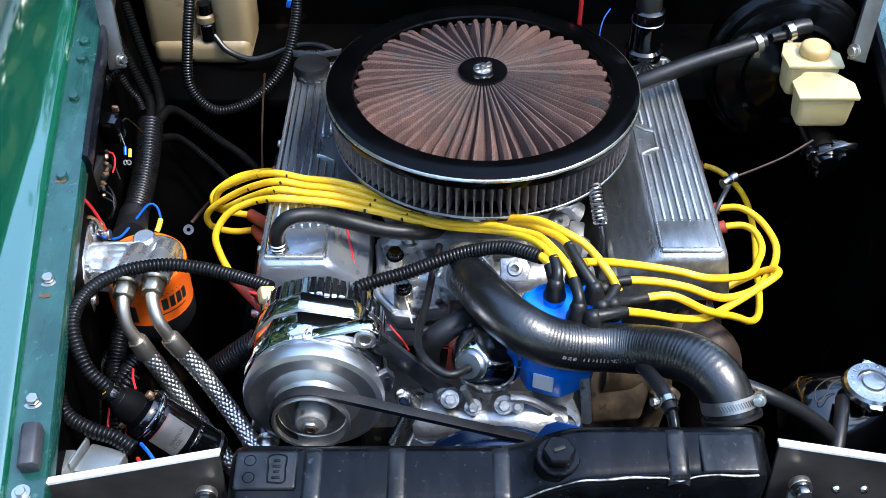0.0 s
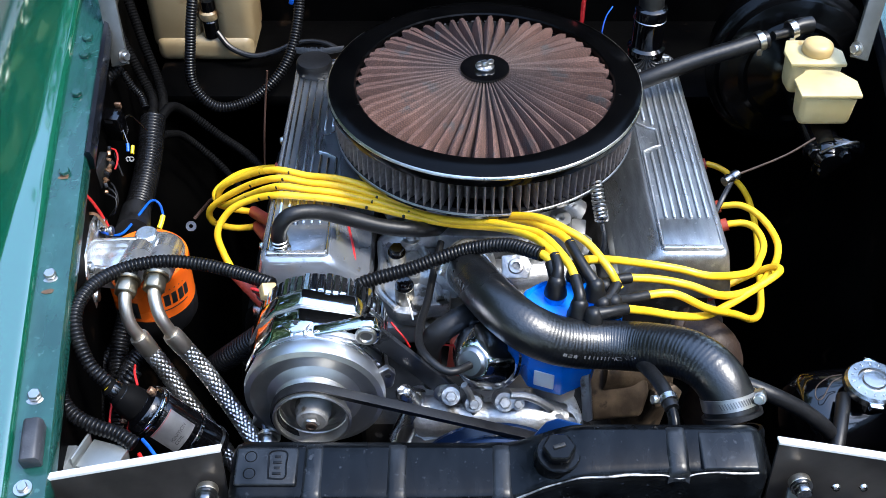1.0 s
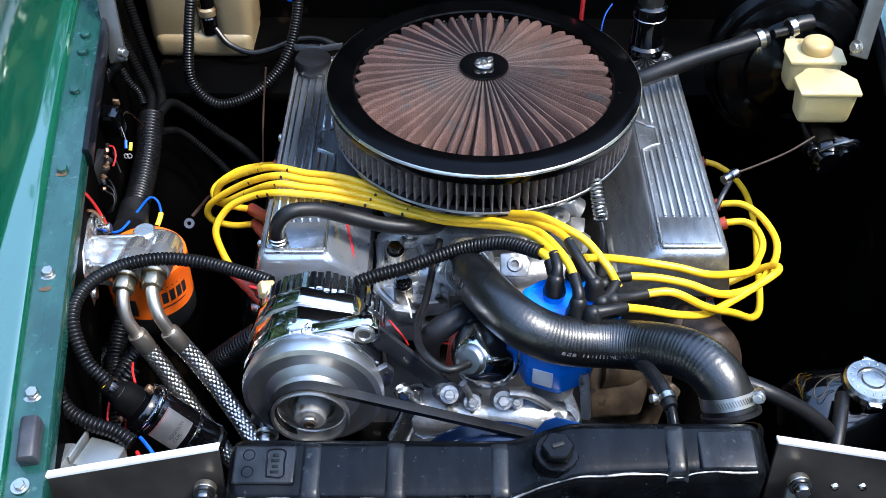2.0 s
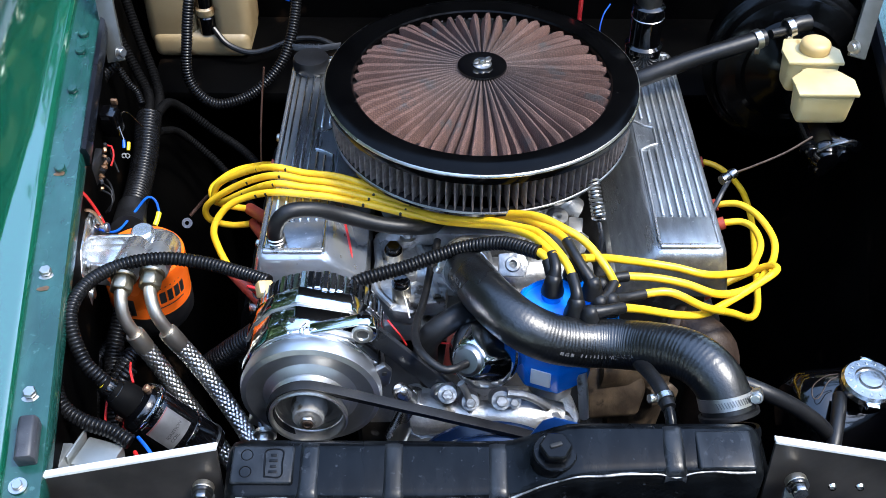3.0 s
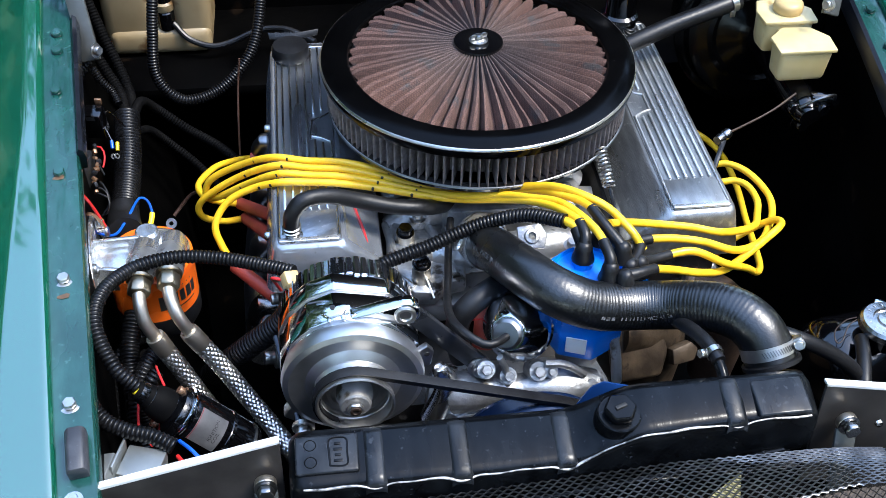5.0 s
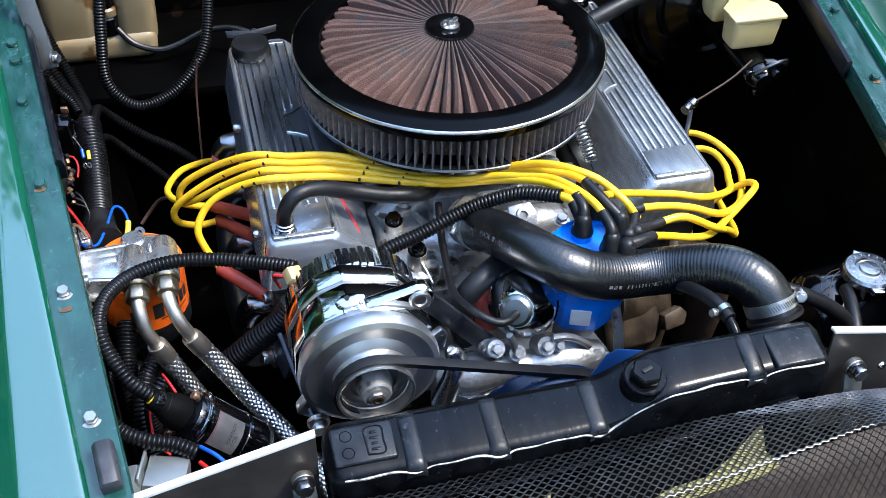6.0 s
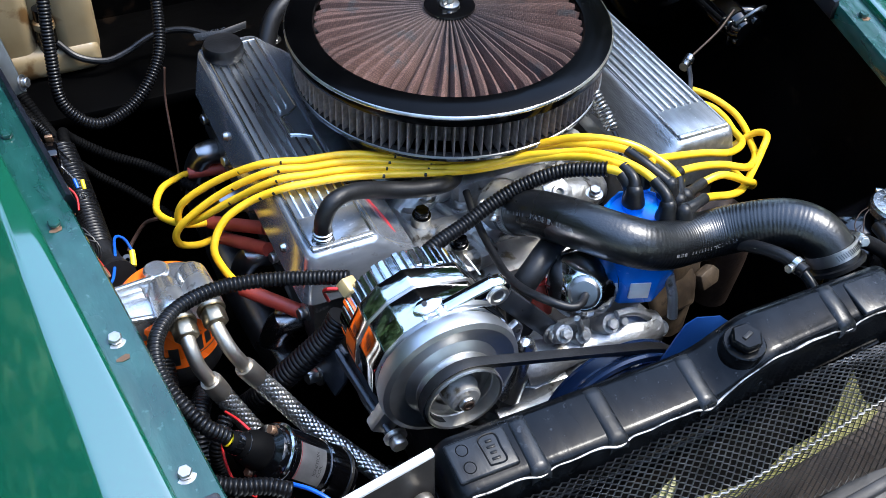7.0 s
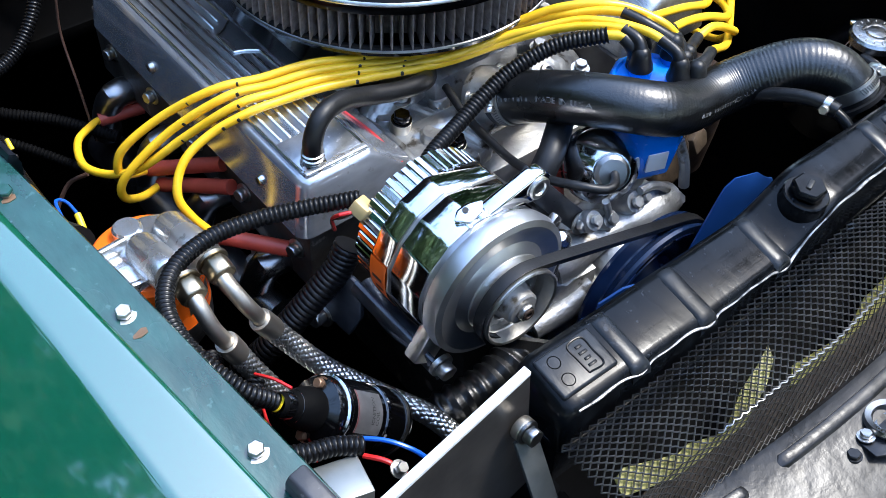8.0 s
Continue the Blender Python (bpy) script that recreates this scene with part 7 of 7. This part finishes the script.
mc = thing("brake_master_cylinder", (0.465, 1.09, 0.78), "black cast brake master cylinder under the reservoir", "master cylinder")
part("barrel", tube([(0.462, 1.20, 0.790), (0.463, 1.12, 0.784), (0.466, 1.05, 0.778)], 0.021, 20, 0.01), BLACK_GLOSS, mc)
part("nose", lathe([(0, 0.018), (0.013, 0.018), (0.017, 0.012), (0.019, 0), (0, 0)], axis((0.466, 1.05, 0.778), (0.05, -1, -0.1)), 24), BLACK_GLOSS, mc)
part("outlet", tube([(0.472, 1.055, 0.790), (0.490, 1.050, 0.790), (0.505, 1.048, 0.786)], 0.009), BLACK_GLOSS, mc)
for p in ((0.448, 1.052, 0.782), (0.484, 1.045, 0.782), (0.462, 1.045, 0.760)):
    part("union", hexbolt(p, (0.1, -1, 0.1), 0.0085, 0.010), BLACK_GLOSS, mc)
part("brake_pipe", tube([(0.500, 1.046, 0.79), (0.492, 1.035, 0.806), (0.470, 1.03, 0.806), (0.452, 1.036, 0.790)], 0.0022, 8), STEEL_DARK, mc)
rv = thing("brake_reservoir", (0.455, 1.11, 0.806), "milky plastic twin brake fluid reservoir with a cap", "reservoir")
front = [(0.4245, 1.064), (0.4925, 1.064), (0.4945, 1.094), (0.478, 1.116), (0.445, 1.118), (0.424, 1.098)]
rear = [(0.424, 1.122), (0.488, 1.122), (0.490, 1.150), (0.470, 1.174), (0.430, 1.174), (0.422, 1.150)]
for nm, poly, z0, z1 in (("front_chamber", front, 0.807, 0.851), ("rear_chamber", rear, 0.814, 0.858)):
    cx, cy = sum(p[0] for p in poly) / 6, sum(p[1] for p in poly) / 6
    bm = bmesh.new()
    vs = [bm.verts.new((cx + (x - cx) * f, cy + (y - cy) * f, z)) for z, f in ((z0, 0.90), (z1, 1.0)) for x, y in poly]
    bmesh.ops.convex_hull(bm, input=vs)
    bmesh.ops.dissolve_limit(bm, angle_limit=0.02, verts=bm.verts, edges=bm.edges)
    bmesh.ops.bevel(bm, geom=bm.edges[:], offset=0.0070, segments=4, profile=0.5, affect="EDGES")
    ch = part(nm, bm, CREAM_LIGHT, rv)
    part("lid", slab([(cx + (x - cx) * 1.07, cy + (y - cy) * 1.07) for x, y in poly], z1 - 0.0015, z1 + 0.0035, bev=0.0016), CREAM_LIGHT, ch)
part("bridge", box((0.455, 1.119, 0.838), (0.030, 0.014, 0.026), bev=0.003), CREAM_LIGHT, rv)
part("cap", lathe([(0, 0.8772), (0.0095, 0.8770), (0.0155, 0.8758), (0.0190, 0.8735), (0.0202, 0.8705), (0.0204, 0.866), (0.0198, 0.862), (0.0180, 0.860), (0, 0.860)], Matrix.Translation((0.4595, 1.1475, 0.0)) @ Matrix.Diagonal((0.92, 0.92, 1.0, 1.0)), 36), CAP_CREAM, rv, "yellowed screw cap")
vh = thing("servo_vacuum_hose", (0.3, 1.06, 0.90), "black rubber vacuum hose to the brake servo", "hose")
part("hose", tube([(0.215, 1.13, 0.815), (0.245, 1.128, 0.832), (0.305, 1.144, 0.848), (0.360, 1.158, 0.859), (0.402, 1.170, 0.866)], 0.0112, 16), RUBBER, vh)
for k, f in enumerate((0.362, 0.410)):
    c = Vector((0.392, 1.167, 0.865)) if k == 0 else Vector((0.436, 1.186, 0.870))
    part("wire_clip", lathe([(0.0113, -0.004), (0.0128, -0.004), (0.0128, 0.004), (0.0113, 0.004)], axis(c, (0.9, 0.3, 0.2)), 24), STEEL, vh)
    part("clip_ear", box((c.x, c.y - 0.010, c.z - 0.010), (0.007, 0.003, 0.010), bev=0.001), STEEL, vh)
hv = thing("heater_valve", (0.262, 1.20, 0.74), "black cylindrical heater valve with a wire clip", "valve")
part("body", lathe([(0, 0.74), (0.0225, 0.74), (0.0235, 0.815), (0.0225, 0.821), (0.0245, 0.823), (0.0245, 0.829), (0.0205, 0.832), (0.0205, 0.885), (0.016, 0.888), (0, 0.888)], Matrix.Translation((0.262, 1.215, 0.0)), 32), BLACK_GLOSS, hv)
part("clip", lathe([(0.0190, 0.868), (0.0215, 0.870), (0.0190, 0.872)], Matrix.Translation((0.262, 1.215, 0.0)), 28), STEEL_DARK, hv)
part("hose", tube([(0.262, 1.215, 0.88), (0.260, 1.225, 0.91), (0.250, 1.26, 0.94), (0.23, 1.33, 0.94)], 0.0165, 16), RUBBER, hv)
rt = thing("red_pipe", (0.20, 1.30, 0.8), "thin red pipe standing behind the air filter", "pipe")
part("tube", tube([(0.184, 1.275, 0.77), (0.185, 1.285, 0.84), (0.190, 1.31, 0.92)], 0.0032, 10), WIRE_RED, rt)
wire([(0.213, 1.25, 0.80), (0.210, 1.26, 0.82), (0.216, 1.28, 0.833), (0.227, 1.30, 0.838)], WIRE_BLUE, "blue wire behind the air filter", 0.0010)
tl = thing("throttle_rod", (0.35, 0.98, 0.80), "thin steel throttle rod with a ball joint", "rod")
part("rod", tube([(0.338, 0.980, 0.800), (0.366, 0.994, 0.801), (0.404, 1.012, 0.806), (0.440, 1.034, 0.813)], 0.0014, 8), RUST, tl)
part("ball_joint", lathe([(0, -0.012), (0.006, -0.012), (0.0065, -0.004), (0.005, 0.0), (0.0065, 0.003), (0.006, 0.009), (0, 0.011)], axis((0.332, 0.975, 0.800), (0.7, 0.5, 0.1)), 18), STEEL_DARK, tl)
part("lever", tube([(0.331, 0.970, 0.798), (0.317, 0.945, 0.795), (0.304, 0.925, 0.780)], 0.0030, 8), DARK_STEEL, tl)
ex = thing("expansion_tank", (0.43, 0.71, 0.66), "gloss black coolant tank with a chrome pressure cap", "coolant tank")
part("tank", lathe([(0, -0.075), (0.040, -0.073), (0.050, -0.062), (0.0525, -0.045), (0.0525, 0.085), (0.048, 0.10), (0, 0.105)], axis((0.435, 0.712, 0.690), (1, 0.12, 0)), 48), BLACK_GLOSS, ex)
part("neck", lathe([(0, 0.735), (0.020, 0.735), (0.020, 0.752), (0.025, 0.754), (0, 0.755)], Matrix.Translation((0.4255, 0.699, 0)), 28), BLACK_GLOSS, ex)
pc = part("pressure_cap", lathe([(0, 0.7655), (0.006, 0.7655), (0.0105, 0.7650), (0.0115, 0.7625), (0.0150, 0.7620), (0.0160, 0.7645), (0.0255, 0.7640), (0.0280, 0.7610), (0.0285, 0.7540), (0.0265, 0.7525), (0, 0.7525)], Matrix.Translation((0.4255, 0.699, 0)) @ pose(0, 0, 0), 48), CAP_STEEL, ex, "chrome pressure cap with stamped marks")
for a in (20, 200):
    part("cap_ear", prism([(0.026, -0.008), (0.0335, -0.006), (0.0335, 0.006), (0.026, 0.008)], Matrix.Translation((0.4255, 0.699, 0.7535)) @ pose(0, 0, 0, 0, 0, a + 240), 0.0075, bev=0.0015), CHROME, pc)
for k in range(14):
    a = radians(15 + 24 * k)
    part("stamped_mark", box((0, 0, 0), (1, 1, 1), m=Matrix.Translation((0.4255 + 0.0207 * math.cos(a), 0.699 + 0.0207 * math.sin(a), 0.7645)) @ pose(0, 0, 0, 0, 0, math.degrees(a)) @ Matrix.Diagonal((0.0030, 0.0012, 0.0006, 1)), bev=0), STEEL, pc)
yl = thing("cap_cord", (0.385, 0.70, 0.752), "thin yellowed cord looped beside the pressure cap", "cord")
part("cord", tube([(0.398, 0.712, 0.757), (0.384, 0.708, 0.758), (0.371, 0.700, 0.752), (0.370, 0.690, 0.746), (0.376, 0.690, 0.747), (0.386, 0.703, 0.755), (0.397, 0.709, 0.757)], 0.0006, 6, 0.003), RUST, yl)
eh = thing("expansion_hose", (0.31, 0.64, 0.79), "black rubber hose to the coolant tank", "hose")
part("hose", tube([(0.262, 0.665, 0.805), (0.280, 0.658, 0.806), (0.305, 0.650, 0.800), (0.335, 0.648, 0.782), (0.362, 0.645, 0.760), (0.38, 0.645, 0.735)], 0.0078), RUBBER, eh)
ep = thing("overflow_pipe", (0.38, 0.65, 0.75), "black overflow pipe below the pressure cap", "pipe")
part("tube", tube([(0.396, 0.690, 0.748), (0.388, 0.668, 0.752), (0.378, 0.640, 0.748), (0.368, 0.612, 0.735), (0.362, 0.595, 0.72)], 0.0072), RUBBER, ep)

# ---- washer tank ----
wt_ = thing("washer_tank", (-0.355, 1.43, 0.686), "aged cream plastic washer tank on the bulkhead shelf", "washer tank")


def rounded(x0, x1, y0, y1, z0, z1, bev):
    return box(((x0 + x1) / 2, (y0 + y1) / 2, (z0 + z1) / 2), (x1 - x0, y1 - y0, z1 - z0), bev=bev, seg=5)


part("base", rounded(-0.436, -0.290, 1.398, 1.50, 0.6855, 0.728, 0.014), CREAM, wt_)
part("lobe", rounded(-0.442, -0.366, 1.404, 1.50, 0.700, 0.93, 0.017), CREAM, wt_)
part("lobe", rounded(-0.343, -0.287, 1.404, 1.50, 0.700, 0.93, 0.017), CREAM, wt_)
part("web", rounded(-0.375, -0.33, 1.43, 1.50, 0.700, 0.93, 0.006), CREAM, wt_)
wp = thing("washer_pump", (-0.352, 1.415, 0.725), "black washer pump in the tank's recess", "pump")
part("pump_body", lathe([(0, 0.722), (0.008, 0.722), (0.0125, 0.726), (0.0130, 0.752), (0.0105, 0.755), (0.0105, 0.785), (0, 0.787)], Matrix.Translation((-0.352, 1.412, 0)), 24), BLACK_GLOSS, wp)
part("pump_collar", lathe([(0.0128, 0.755), (0.0140, 0.757), (0.0140, 0.766), (0.0110, 0.769)], Matrix.Translation((-0.352, 1.412, 0)), 24), CREAM, wp)
ws = thing("washer_hose", (-0.30, 1.40, 0.72), "thin black washer hose along the shelf", "hose")
part("hose", tube([(-0.342, 1.405, 0.735), (-0.322, 1.392, 0.716), (-0.29, 1.385, 0.706), (-0.26, 1.39, 0.709), (-0.22, 1.40, 0.720), (-0.18, 1.39, 0.725), (-0.14, 1.36, 0.72)], 0.0045, 10), RUBBER, ws)
bc = thing("bulkhead_connector", (-0.205, 1.38, 0.80), "blue wiring connector on the bulkhead", "connector")
part("block", box((-0.222, 1.385, 0.800), (0.007, 0.008, 0.013), (0, 15, 0), bev=0.0015), WIRE_BLUE, bc)
for k, (x, y, z) in enumerate(((-0.06, 1.38, 0.735), (-0.03, 1.39, 0.735), (0.0, 1.385, 0.735))):
    nt_ = thing("bulkhead_bolt", (x, y, z), "steel bolt on the bulkhead shelf", "bolt", "bulkhead bolts")
    part("head", hexbolt((x, y, 0.6852), (0, -0.1, 1), 0.007, 0.006), STEEL, nt_)
hb = thing("heater_hose", (0.02, 1.36, 0.78), "black rubber heater hose behind the air filter", "hose")
part("hose", tube([(-0.09, 1.33, 0.70), (-0.06, 1.36, 0.74), (0.0, 1.385, 0.755), (0.08, 1.385, 0.755), (0.15, 1.36, 0.745), (0.18, 1.32, 0.70)], 0.0125, 14), RUBBER, hb)
